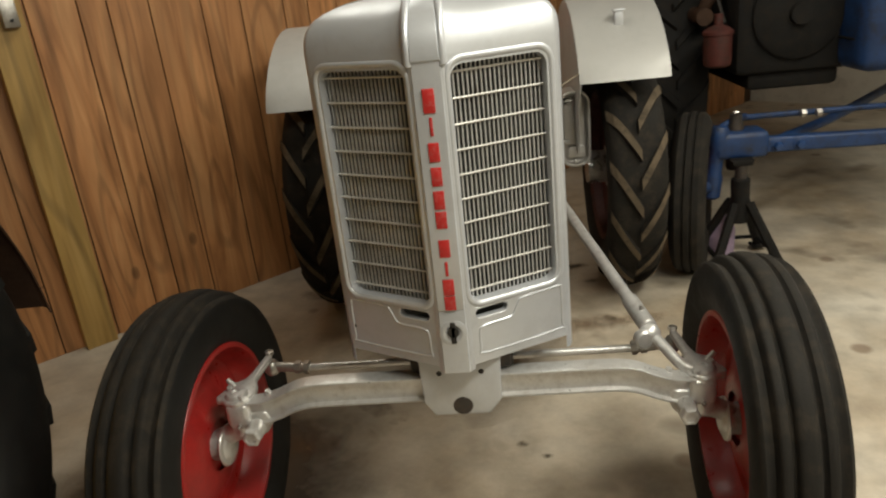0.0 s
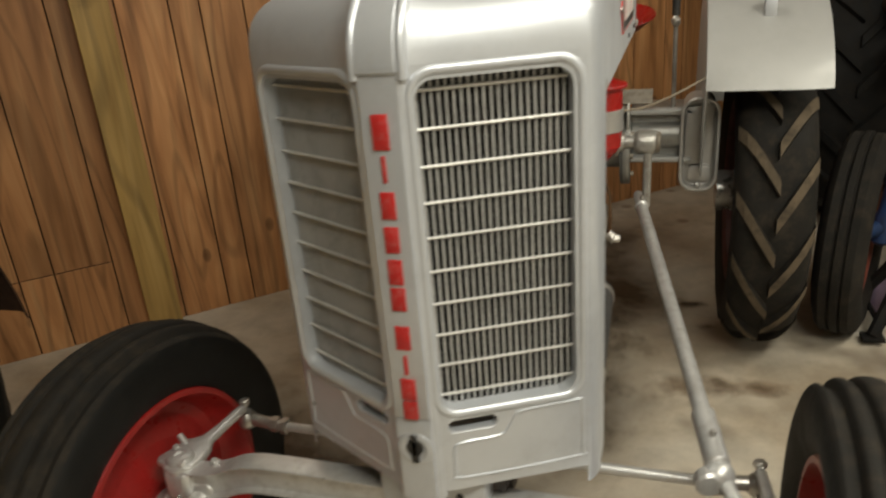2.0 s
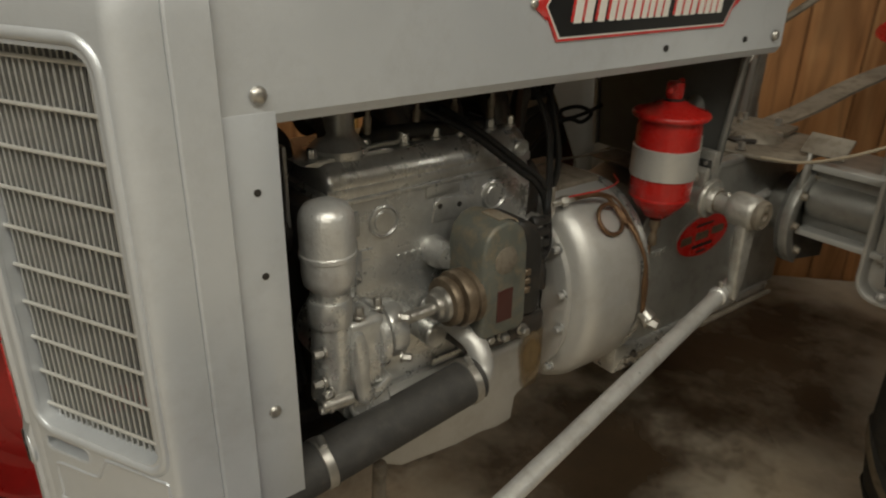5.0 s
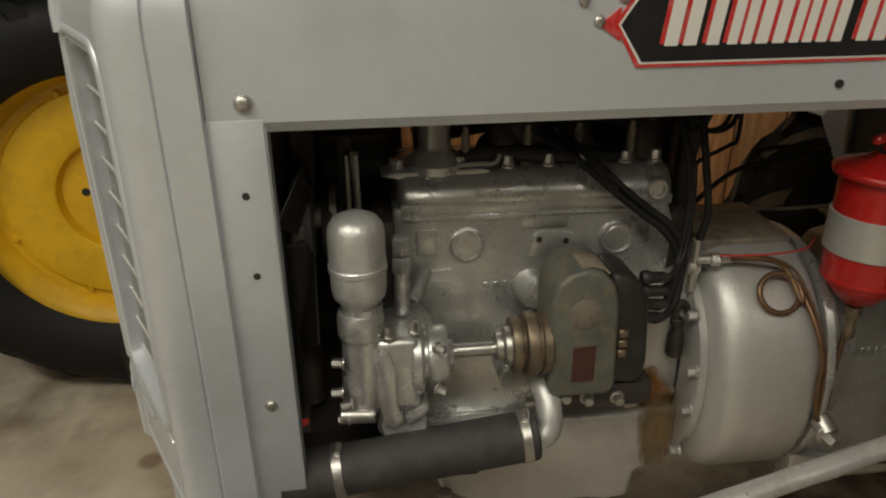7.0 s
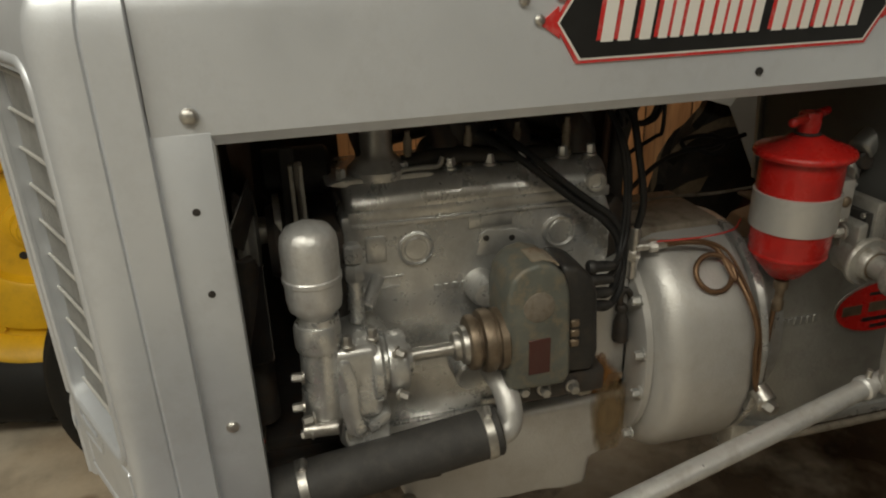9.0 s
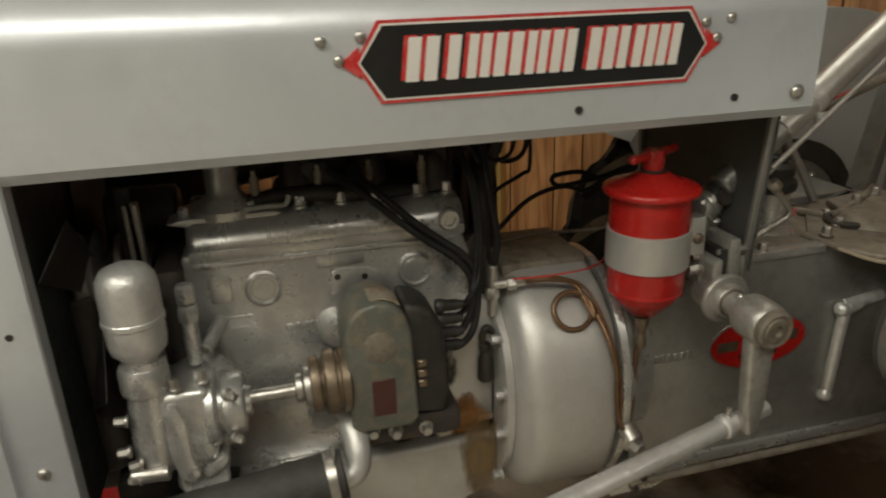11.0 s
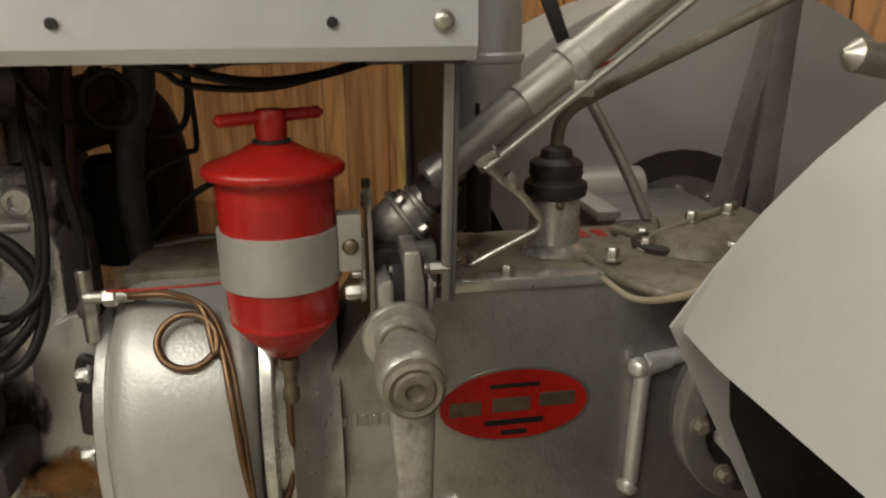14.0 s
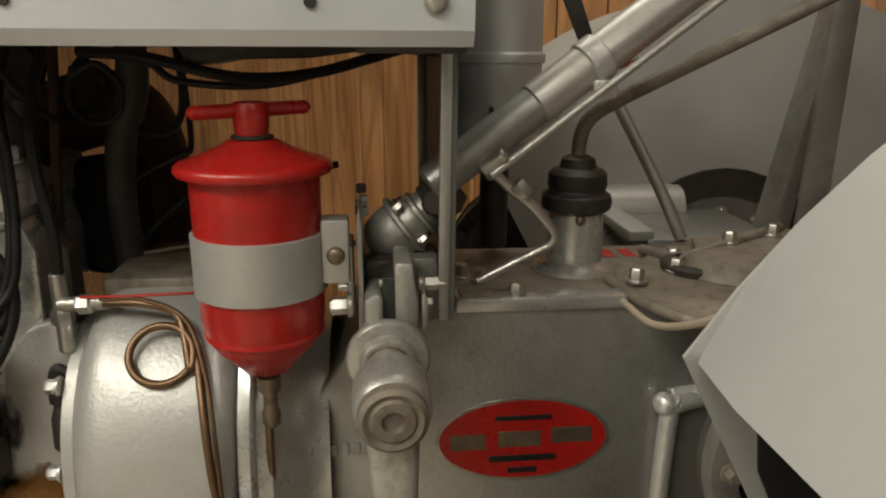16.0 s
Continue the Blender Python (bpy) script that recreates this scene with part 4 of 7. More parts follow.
# plug leads
for k in range(4):
    z0 = 0.797 + 0.021 * k
    if k < 2:
        # over the corner of the head
        way = [(0.145, 0.645, z0), (0.146, 0.668, z0 - 0.004), (0.132, 0.694 - 0.006 * k, z0 + 0.010), (0.112, 0.709 - 0.006 * k, 0.846 + 0.006 * k), (0.104, 0.709 - 0.010 * k, 0.884), (0.099, 0.692 - 0.013 * k, 0.914 - 0.003 * k), (0.094, 0.664 - 0.014 * k, 0.936 - 0.003 * k), (0.086, 0.626 - 0.015 * k, 0.966 - 0.002 * k), (0.060, 0.586 - 0.020 * k, 1.002), (0.010, 0.545 - 0.03 * k, 1.036)]
    else:
        # straight up behind the block
        way = [(0.145, 0.645, z0), (0.146, 0.664, z0 + 0.002), (0.128, 0.688, 0.846 + 0.008 * (k - 2)), (0.108, 0.706 + 0.006 * (k - 2), 0.880), (0.097, 0.714 + 0.005 * (k - 2), 0.940), (0.088, 0.711 + 0.006 * (k - 2), 1.000), (0.060, 0.703, 1.055), (0.0, 0.69, 1.10)]
    part("plug_lead", pipe(B(), way, 0.0058 if k < 2 else 0.0044, 10), WIRE, engine, "thick black ignition lead")
    part("lead_boot", lathe(B(), (0.144, 0.636, z0), (0.02, 1, -0.05), [(0.0085, 0), (0.0105, 0.003), (0.0105, 0.010), (0.0085, 0.014), (0.0082, 0.030), (0.0060, 0.040)], 16), BLACK, engine)
mani = B()
prism(mani, [(0.425, 0.985), (0.44, 1.018), (0.468, 1.030), (0.480, 1.054), (0.514, 1.052), (0.528, 1.026), (0.600, 1.016), (0.655, 1.000), (0.664, 0.985)], -0.055, 0.004, "yz", 0.009, 3)
pipe(mani, [(0.006, 0.40, 0.998), (0.010, 0.47, 1.006), (0.012, 0.54, 1.000), (0.010, 0.62, 0.994), (-0.01, 0.66, 0.985)], 0.013, 12)
lathe(mani, (-0.012, 0.692, 0.975), (0, 0, 1), [(0.018, 0), (0.020, 0.006), (0.020, 0.040), (0.015, 0.052), (0.012, 0.075)], 18)
part("manifold", mani, BLACK, engine, "soot-black lumpy manifold over the head")

# lower water hose with its clamps and elbow
hose = part("water_hose", rod(B(), (0.205, 0.130, 0.612), (0.197, 0.485, 0.650), 0.0355, seg=32, bev=0.08), HOSE, tractor, "thick black rubber water hose")
for t in (0.20, 0.93):
    c = Vector((0.205, 0.130, 0.612)).lerp(Vector((0.197, 0.485, 0.650)), t)
    ax = Vector((-0.008, 0.355, 0.038))
    part("hose_clamp", lathe(B(), c, ax, [(0.0362, 0), (0.0375, 0.001), (0.0375, 0.013), (0.0362, 0.014)], 32), STEEL, hose, "bright steel hose clamp")
    part("clamp_screw", rod(B(), c + Vector((0.012, 0.006, 0.036)), c + Vector((-0.006, 0.008, 0.040)), 0.006, seg=10), STEEL, hose)
part("elbow", pipe(B(), [(0.198, 0.472, 0.648), (0.197, 0.492, 0.645), (0.192, 0.504, 0.655), (0.181, 0.507, 0.675), (0.160, 0.505, 0.694), (0.120, 0.497, 0.708), (0.06, 0.49, 0.716)], 0.0185, 18), DRUM, hose, "pale silver pipe elbow")
part("elbow_hole", lathe(B(), (0.1905, 0.5085, 0.6645), (0.8, 0.1, 0.5), [(0.0055, 0), (0.0055, 0.0125), (0, 0.0125)], 12), BLACK, hose)
part("flange", rod(B(), (0.06, 0.468, 0.690), (0.118, 0.468, 0.690), 0.022), CAST, hose)

# oil pan
pan = B()
prism(pan, [(0.33, 0.588), (0.745, 0.588), (0.745, 0.487), (0.689, 0.465), (0.682, 0.410), (0.640, 0.406), (0.600, 0.413), (0.540, 0.411), (0.418, 0.424), (0.36, 0.46)], -0.12, 0.090, "yz", 0.012, 3)
part("oil_pan", pan, DRUM, engine, "silver oil pan, stained with oil")
part("drain_rod", rod(B(), (0.10, 0.36, 0.35), (0.10, 0.365, 0.47), 0.012), DUSTY, engine)

# hoses and wires hanging in the gap behind the engine
part("vent_hose", pipe(B(), [(-0.04, 0.80, 1.13), (-0.05, 0.795, 1.06), (-0.05, 0.775, 1.0), (-0.05, 0.768, 0.92), (-0.05, 0.772, 0.85)], 0.017, 12), HOSE, tractor, "thick dark rubber hose")
part("wire", pipe(B(), [(-0.05, 0.785, 1.12), (-0.05, 0.782, 1.05), (-0.05, 0.80, 1.012), (-0.05, 0.835, 1.015), (-0.05, 0.848, 1.05), (-0.05, 0.845, 1.12)], 0.0042, 8), WIRE, tractor, "black looped wire")
part("wire", pipe(B(), [(-0.05, 0.85, 1.10), (-0.05, 0.853, 1.0), (-0.05, 0.84, 0.985), (-0.05, 0.80, 0.965), (-0.05, 0.775, 0.945)], 0.0035, 8), WIRE, tractor, "black wire")
part("wire", pipe(B(), [(-0.05, 0.785, 0.875), (-0.05, 0.80, 0.895), (-0.05, 0.845, 0.935), (-0.05, 0.885, 0.952), (-0.05, 0.92, 0.955), (-0.05, 0.955, 0.945), (-0.05, 0.98, 0.96), (-0.06, 0.95, 0.975), (-0.06, 0.90, 0.972), (-0.05, 0.905, 0.958), (-0.05, 0.96, 0.962), (-0.06, 1.02, 0.97)], 0.0042, 8), WIRE, tractor, "black looped wire")
part("wire", pipe(B(), [(-0.05, 0.78, 0.866), (-0.05, 0.86, 0.876), (-0.05, 0.96, 0.872), (-0.05, 1.05, 0.875)], 0.003, 8), DUSTY, tractor, "thin grey wire")
part("wire", pipe(B(), [(0.04, 0.69, 1.10), (0.05, 0.72, 1.06), (0.02, 0.745, 1.03), (-0.02, 0.775, 1.06), (0.0, 0.76, 1.10)], 0.0042, 8), WIRE, tractor, "black looped wire")
part("wire", pipe(B(), [(0.0, 0.76, 1.10), (0.02, 0.83, 1.095), (0.02, 0.92, 1.075), (0.0, 1.0, 1.078), (0.0, 1.10, 1.105)], 0.006, 8), WIRE, tractor, "black drooping cable")
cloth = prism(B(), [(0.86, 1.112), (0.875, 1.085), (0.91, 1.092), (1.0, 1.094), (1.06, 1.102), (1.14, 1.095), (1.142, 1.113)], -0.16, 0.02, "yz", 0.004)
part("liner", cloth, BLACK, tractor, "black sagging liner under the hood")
coil_b = lathe(B(), (-0.02, 0.66, 1.075), (0.3, 1, 0.1), [(0.026, 0), (0.030, 0.004), (0.030, 0.035), (0.024, 0.04), (0.010, 0.042)], 24)
part("coil", coil_b, DARKIRON, engine, "dark round coil")
part("starter", lathe(B(), (-0.10, 0.742, 0.84), (0, 0, 1), [(0.040, 0), (0.046, 0.006), (0.046, 0.125), (0.038, 0.135), (0.020, 0.138), (0.0, 0.139)], 26), OILBLACK, engine, "sooty black starter body")
part("exhaust_elbow", pipe(B(), [(-0.10, 0.62, 0.985), (-0.13, 0.68, 1.02), (-0.14, 0.745, 1.03), (-0.145, 0.775, 0.98), (-0.145, 0.78, 0.84)], 0.047, 18), RUSTIRON, engine, "rusty brown exhaust elbow")
part("horn", lathe(B(), (-0.05, 0.655, 1.088), (0.55, 0.8, 0.05), [(0.018, -0.05), (0.024, -0.02), (0.040, 0.0), (0.047, 0.012), (0.045, 0.016), (0.034, 0.006), (0.012, 0.002), (0, 0.002)], 30), OILBLACK, engine, "round black horn")
part("wire", pipe(B(), [(0.0, 0.745, 1.05), (0.0, 0.753, 1.082), (0.0, 0.780, 1.100), (0.0, 0.83, 1.088), (0.0, 0.86, 1.070), (0.0, 0.95, 1.066), (0.0, 1.05, 1.09)], 0.0042, 8), WIRE, tractor, "black drooping wire")
part("wire", pipe(B(), [(0.01, 0.752, 1.075), (0.01, 0.780, 1.088), (0.01, 0.802, 1.065), (0.01, 0.795, 1.035), (0.01, 0.769, 1.028), (0.01, 0.748, 1.05), (0.01, 0.756, 1.085)], 0.0036, 8), WIRE, tractor, "black looped wire")
part("wire", pipe(B(), [(0.0, 0.735, 1.11), (0.0, 0.727, 1.024), (0.005, 0.722, 0.96), (0.01, 0.719, 0.90)], 0.006, 8), RUSTIRON, tractor, "brown cloth-covered cable")

# ---- clutch housing, gearbox, steering and controls ----
def arch(inset, y, drop=None):
    """The housing's outline at one place along the tractor: upright sides, flat top, rounded corners."""
    w, hgt, e = 0.180 - inset, 0.205 - (inset if drop is None else drop), 2 / 2.2
    pts = []
    for k in range(49):
        a = math.tau * k / 48
        c, d = math.cos(a), math.sin(a)
        pts.append((math.copysign(abs(c) ** e, c) * w, y, 0.655 + math.copysign(abs(d) ** e, d) * hgt))
    return pts


roll = [(0.10, 0.744), (0.040, 0.744), (0.036, 0.746), (0.036, 0.757), (0.039, 0.760), (0.030, 0.762), (0.020, 0.766), (0.011, 0.773), (0.005, 0.782), (0.001, 0.793), (0.0, 0.806), (0.0, 0.904), (0.003, 0.914), (0.012, 0.920), (0.06, 0.921)]
bell = sheet(B(), [arch(i, y) for i, y in roll])
clutch = part("clutch_housing", bell, DRUM, tractor, "broad round silver-painted flywheel housing")
part("rear_rim", sheet(B(), [arch(i, y) for i, y in ((0.03, 0.924), (0.004, 0.925), (0.003, 0.928), (0.003, 0.937), (0.006, 0.940), (0.03, 0.941))]), CAST, clutch)
for bx_, bz_ in ((0.118, 0.53), (0.134, 0.62), (0.133, 0.69), (0.112, 0.775)):
    part("bolt", hexbolt(B(), (bx_, 0.744, bz_), (0, -1, 0), 0.0075, 0.012), CAST, clutch)
part("cone", sheet(B(), [arch(i, y) for i, y in ((0.02, 0.940), (0.022, 0.955), (0.045, 0.975), (0.058, 0.99), (0.06, 1.01))]), CAST, clutch, "rough silver cast neck")
deck = B()
box(deck, -0.11, 0.045, 0.770, 0.915, 0.845, 0.866, 0.006)
part("top_plate", deck, DUSTY, clutch, "dusty flat plate on the housing")
bb = B()
hexbolt(bb, (0.188, 0.934, 0.600), (1, 0.2, -0.1), 0.012, 0.02)
rod(bb, (0.17, 0.934, 0.615), (0.195, 0.938, 0.60), 0.016)
part("bolt", bb, STEEL, clutch, "bright cap screw")
pad = B()
lathe(pad, (0.084, 0.729, 0.690), (0, 0, 1), [(0.011, 0), (0.013, 0.003), (0.012, 0.036), (0.008, 0.048), (0.007, 0.052)], 16)
lathe(pad, (0.084, 0.728, 0.742), (0, 0, 1), [(0.008, 0), (0.010, 0.002), (0.010, 0.012), (0.008, 0.014)], 6)
pipe(pad, [(0.084, 0.728, 0.745), (0.084, 0.724, 0.768), (0.084, 0.730, 0.782), (0.084, 0.740, 0.775), (0.084, 0.748, 0.760)], 0.0055, 8)
part("grease_fitting", pad, DARKIRON, clutch, "dark hanging fitting")

# gearbox
gb = B()
prism(gb, [(0.985, 0.46), (1.40, 0.46), (1.60, 0.47), (1.60, 0.845), (1.142, 0.845), (1.138, 0.834), (1.115, 0.832), (1.04, 0.812), (0.990, 0.735)], -0.10, 0.100, "yz", 0.007, 3)
gearbox = part("gearbox", gb, GEARBOX, tractor, "plain grey-silver cast gearbox casing")
part("top_edge", box(B(), 0.08, 0.106, 1.145, 1.33, 0.838, 0.8535, 0.003), CAST, gearbox)
part("lower_flange", box(B(), 0.085, 0.108, 0.955, 1.56, 0.455, 0.477, 0.004), CAST, gearbox)
part("foot", prism(B(), [(0.945, 0.43), (1.03, 0.43), (1.10, 0.46), (0.945, 0.50)], 0.06, 0.116, "yz", 0.004), CAST, gearbox)
for py, pz in ((0.99, 0.445), (1.005, 0.462)):
    part("bolt", hexbolt(B(), (0.1165, py, pz), (1, 0, 0), 0.007, 0.008), DARKIRON, gearbox)
part("brake_rod", rod(B(), (0.118, 0.98, 0.452), (0.125, 1.54, 0.462), 0.007), DUSTY, gearbox, "thin grey brake rod")
deckp = B()
box(deckp, -0.10, 0.098, 1.05, 1.60, 0.845, 0.850, 0.002)
part("top_deck", deckp, DUSTY, gearbox, "dusty oil-stained gearbox top")
oval = B()
ring = [(1.222 + 0.0975 * math.cos(k * math.tau / 48), 0.685 + 0.051 * math.sin(k * math.tau / 48)) for k in range(48)]
prism(oval, ring, 0.0995, 0.1022, "yz")
tag = part("oval_plate", oval, STEEL, gearbox, "oval red nameplate with a bright rim")
prism(o2 := B(), [(1.222 + 0.094 * math.cos(k * math.tau / 48), 0.685 + 0.0478 * math.sin(k * math.tau / 48)) for k in range(48)], 0.1022, 0.1028, "yz")
part("red_field", o2, RED, tag)
for yc, zc, w, hh, mt in ((1.160, 0.684, 0.040, 0.019, BRASSRING), (1.218, 0.686, 0.048, 0.019, BRASSRING), (1.277, 0.689, 0.046, 0.019, BRASSRING), (1.222, 0.712, 0.064, 0.006, BLACKINK), (1.222, 0.662, 0.076, 0.008, BLACKINK), (1.222, 0.647, 0.034, 0.007, BLACKINK)):
    part("bar", box(B(), 0.1028, 0.1034, yc - w / 2, yc + w / 2, zc - hh / 2, zc + hh / 2, 0.0002, 1), mt, tag)
for k in range(7):
    part("raised_mark", box(B(), 0.099, 0.1025, 1.008 + 0.0125 * k, 1.017 + 0.0125 * k, 0.674, 0.689, 0.001, 1), GEARBOX, gearbox)

# cast top covers with their cap screws
cov = B()
prism(cov, [(0.060, 1.325), (0.110, 1.334), (0.150, 1.346), (0.182, 1.366), (0.192, 1.40), (0.195, 1.62), (-0.10, 1.62), (-0.10, 1.47), (-0.03, 1.40), (0.02, 1.36)], 0.846, 0.857, "xy", 0.002)
prism(cov, [(0.05, 1.43), (0.09, 1.50), (0.07, 1.62), (-0.09, 1.62), (-0.06, 1.47)], 0.860, 0.872, "xy", 0.003)
lathe(cov, (0.05, 1.47, 0.858), (0, 0, 1), [(0.055, 0), (0.05, 0.012), (0.035, 0.02), (0.02, 0.022), (0, 0.02)], 30)
cover = part("top_cover", cov, DUSTY, gearbox, "dusty cast gearbox cover with raised rims")
for p in ((0.083, 1.345, 0.860), (-0.007, 1.424, 0.855), (-0.051, 1.573, 0.872), (0.045, 1.405, 0.858), (0.085, 1.50, 0.860), (-0.02, 1.50, 0.872), (0.03, 1.59, 0.872), (0.093, 1.212, 0.850), (0.02, 1.16, 0.850), (0.04, 1.18, 0.850)):
    part("bolt", hexbolt(B(), p, (0, 0, 1), 0.0085, 0.013), STEEL, cover)
rim_line = [(0.052, 1.324, 0.853), (0.110, 1.334, 0.853), (0.150, 1.346, 0.853), (0.182, 1.366, 0.853), (0.192, 1.40, 0.853), (0.195, 1.62, 0.853)]
part("cover_rim", pipe(B(), rim_line, 0.006, 10), DUSTY, cover, "raised rim of the cover")
part("filler_well", lathe(B(), (0.035, 1.435, 0.856), (0, 0, 1), [(0.040, 0), (0.042, 0.008), (0.038, 0.012), (0.031, 0.012), (0.030, 0.002), (0, 0.002)], 28), DARKIRON, cover, "dark oily filler well")
part("far_rim", pipe(B(), [(-0.05, 1.40, 0.858), (0.0, 1.43, 0.862), (-0.02, 1.50, 0.872), (-0.08, 1.60, 0.876)], 0.007, 10), DUSTY, cover)
part("cleat", box(B(), 0.075, 0.10, 1.15, 1.185, 0.850, 0.857, 0.002), DUSTY, cover)
sm = B()
for k in range(9):
    box(sm, -0.08 + 0.012 * (k % 3), -0.071 + 0.012 * (k % 3), 1.35 + 0.017 * (k // 3 * 1.6), 1.366 + 0.017 * (k // 3 * 1.6), 0.8502, 0.8512)
part("red_marking", sm, REDINK, gearbox, "worn red painted lettering bars", smooth=False)

# side casting below the fender and its hand lever
sc = B()
prism(sc, [(1.405, 0.50), (1.55, 0.47), (1.62, 0.55), (1.62, 0.84), (1.44, 0.83), (1.41, 0.70)], 0.03, 0.075, "yz", 0.008)
axle_h = part("axle_housing", sc, GEARBOX, tractor, "grey-silver rear axle housing with ribbed sides")
for s in (1, -1):
    # flange with a rounded front edge, bolted to the gearbox side
    fl = []
    for k in range(19):
        a = radians(62 + 190 * k / 18)
        fl.append((1.490 + 0.102 * math.cos(a), 0.705 + 0.118 * math.sin(a)))
    inner_arc = [(1.490 + (y - 1.490) * 0.70, 0.705 + (z - 0.705) * 0.74) for y, z in reversed(fl)]
    flange = part("axle_flange", prism(B(), fl + inner_arc, min(s * 0.183, s * 0.207), max(s * 0.183, s * 0.207), "yz", 0.004), GEARBOX, axle_h, "curved cast flange with a bright edge")
    # dark sheet stands for the shade in the opening inside the flange
    part("hollow_shade", prism(B(), fl + [(1.64, 0.56), (1.64, 0.84)], min(s * 0.176, s * 0.186), max(s * 0.176, s * 0.186), "yz"), BULKSHADE, flange, "dark sheet painting the shade behind the flange", smooth=False)
    part("axle_tube", rod(B(), (s * 0.07, 1.56, 0.70), (s * 0.19, 1.56, 0.70), 0.075, seg=30), GEARBOX, axle_h)
    trumpet = part("axle_trumpet", box(B(), min(s * 0.200, s * 0.40), max(s * 0.200, s * 0.40), 1.468, 1.68, 0.662, 0.830, 0.006), GEARBOX, axle_h, "ribbed axle trumpet casting")
    part("bulge", rod(B(), (s * 0.205, 1.482, 0.755), (s * 0.37, 1.482, 0.755), 0.046, seg=28), GEARBOX, trumpet)
    for ry, rz, rt in ((1.430, 0.676, 0.014), (1.440, 0.826, 0.016)):
        part("ledge", box(B(), min(s * 0.204, s * 0.395), max(s * 0.204, s * 0.395), ry, 1.480, rz, rz + rt, 0.003), FENDER, trumpet)
    for py, pz in ((1.425, 0.768), (1.410, 0.700), (1.447, 0.632), (1.475, 0.805)):
        part("bolt", hexbolt(B(), (s * 0.206, py, pz), (s, 0, 0), 0.0085, 0.010), DUSTY, axle_h)
lev = B()
pipe(lev, [(0.104, 1.42, 0.728), (0.112, 1.39, 0.726), (0.112, 1.384, 0.715), (0.106, 1.382, 0.56)], 0.0105, 12, 6)
dome(lev, (0.112, 1.378, 0.727), (0.6, -0.8, 0.1), 0.0135, 0.012)
dome(lev, (0.105, 1.380, 0.552), (0.5, -0.6, -0.6), 0.0145, 0.014)
rod(lev, (0.10, 1.39, 0.728), (0.10, 1.47, 0.738), 0.0115)
part("side_handle", lev, AXLE, gearbox, "silver side handle with rounded ends")

# red oil filter on its bracket
filt = thing("oil_filter", "red oil filter canister with a grey band and T-handle", "oil filter", (0.155, 0.958, 0.79))
body = lathe(B(), (0.155, 0.958, 0), (0, 0, 1), [(0.012, 0.806), (0.022, 0.808), (0.046, 0.834), (0.0535, 0.846), (0.0545, 0.852), (0.0565, 0.866), (0.0575, 1.000), (0.0, 1.002)], 56)
can_b = part("canister", body, RED, filt, "glossy red canister")
part("seam", lathe(B(), (0.155, 0.958, 0.846), (0, 0, 1), [(0.0538, 0), (0.0556, 0.0015), (0.0556, 0.004), (0.0548, 0.006)], 56), RED, can_b)
part("lid", lathe(B(), (0.155, 0.958, 0), (0, 0, 1), [(0.0575, 0.9985), (0.0640, 0.9970), (0.0676, 0.9980), (0.0694, 1.0012), (0.0688, 1.0050), (0.0660, 1.0076), (0.0620, 1.0088), (0.0560, 1.0108), (0.0480, 1.0138), (0.0380, 1.0178), (0.0290, 1.0220), (0.0235, 1.0254), (0.0205, 1.0268), (0.0, 1.0275)], 64), RED, filt, "red flanged lid")
part("gasket", lathe(B(), (0.155, 0.958, 1.027), (0, 0, 1), [(0.017, 0), (0.0185, 0.001), (0.0185, 0.003), (0.016, 0.004)], 32), BLACK, filt)
knob = lathe(B(), (0.155, 0.958, 1.03), (0, 0, 1), [(0.0145, 0), (0.0145, 0.004), (0.0155, 0.008), (0.0155, 0.026), (0.014, 0.029), (0.0, 0.030)], 32)
part("knob", knob, RED, filt)
part("handle", rod(B(), (0.1775, 0.909, 1.051), (0.1325, 1.007, 1.053), 0.0062, seg=16, bev=0.6), RED, filt, "red T-handle bar")
part("band", lathe(B(), (0.155, 0.958, 0.889), (0, 0, 1), [(0.0585, 0), (0.0603, 0.0008), (0.0603, 0.055), (0.0585, 0.056)], 64), BANDGREY, filt, "grey painted clamp band")
bk = B()
box(bk, 0.150, 0.176, 1.015, 1.040, 0.897, 0.957, 0.003)
part("bracket", bk, BANDGREY, filt)
part("screw", dome(B(), (0.176, 1.028, 0.924), (1, 0, 0), 0.0085, 0.005), BRASSRING, filt)
noz = lathe(B(), (0.155, 0.958, 0.745), (0, 0, 1), [(0.006, 0), (0.009, 0.004), (0.009, 0.016), (0.007, 0.020), (0.007, 0.035), (0.011, 0.040), (0.011, 0.054)], 14)
part("outlet", noz, BRASSRING, filt, "brown brass pipe nipple")

# copper oil pipe: down from the filter, up again, a coil, and to the block
pts = [(0.152, 0.955, 0.75), (0.152, 0.954, 0.715), (0.153, 0.953, 0.67), (0.160, 0.948, 0.635), (0.176, 0.930, 0.615), (0.186, 0.914, 0.640), (0.187, 0.906, 0.69), (0.187, 0.903, 0.732), (0.170, 0.897, 0.772), (0.142, 0.889, 0.806)]
coil = []
for k in range(13):
    a = radians(25 - 34 * k)
    coil.append((0.130 - 0.018 * math.sin(a) + 0.0006 * k, 0.853 + 0.031 * math.cos(a), 0.815 + 0.024 * math.sin(a)))
line = part("oil_pipe", pipe(B(), pts + coil + [(0.112, 0.866, 0.846), (0.104, 0.83, 0.858), (0.095, 0.79, 0.856)], 0.0042, 10, 8), COPPER, tractor, "bent brown copper oil pipe with a coil")
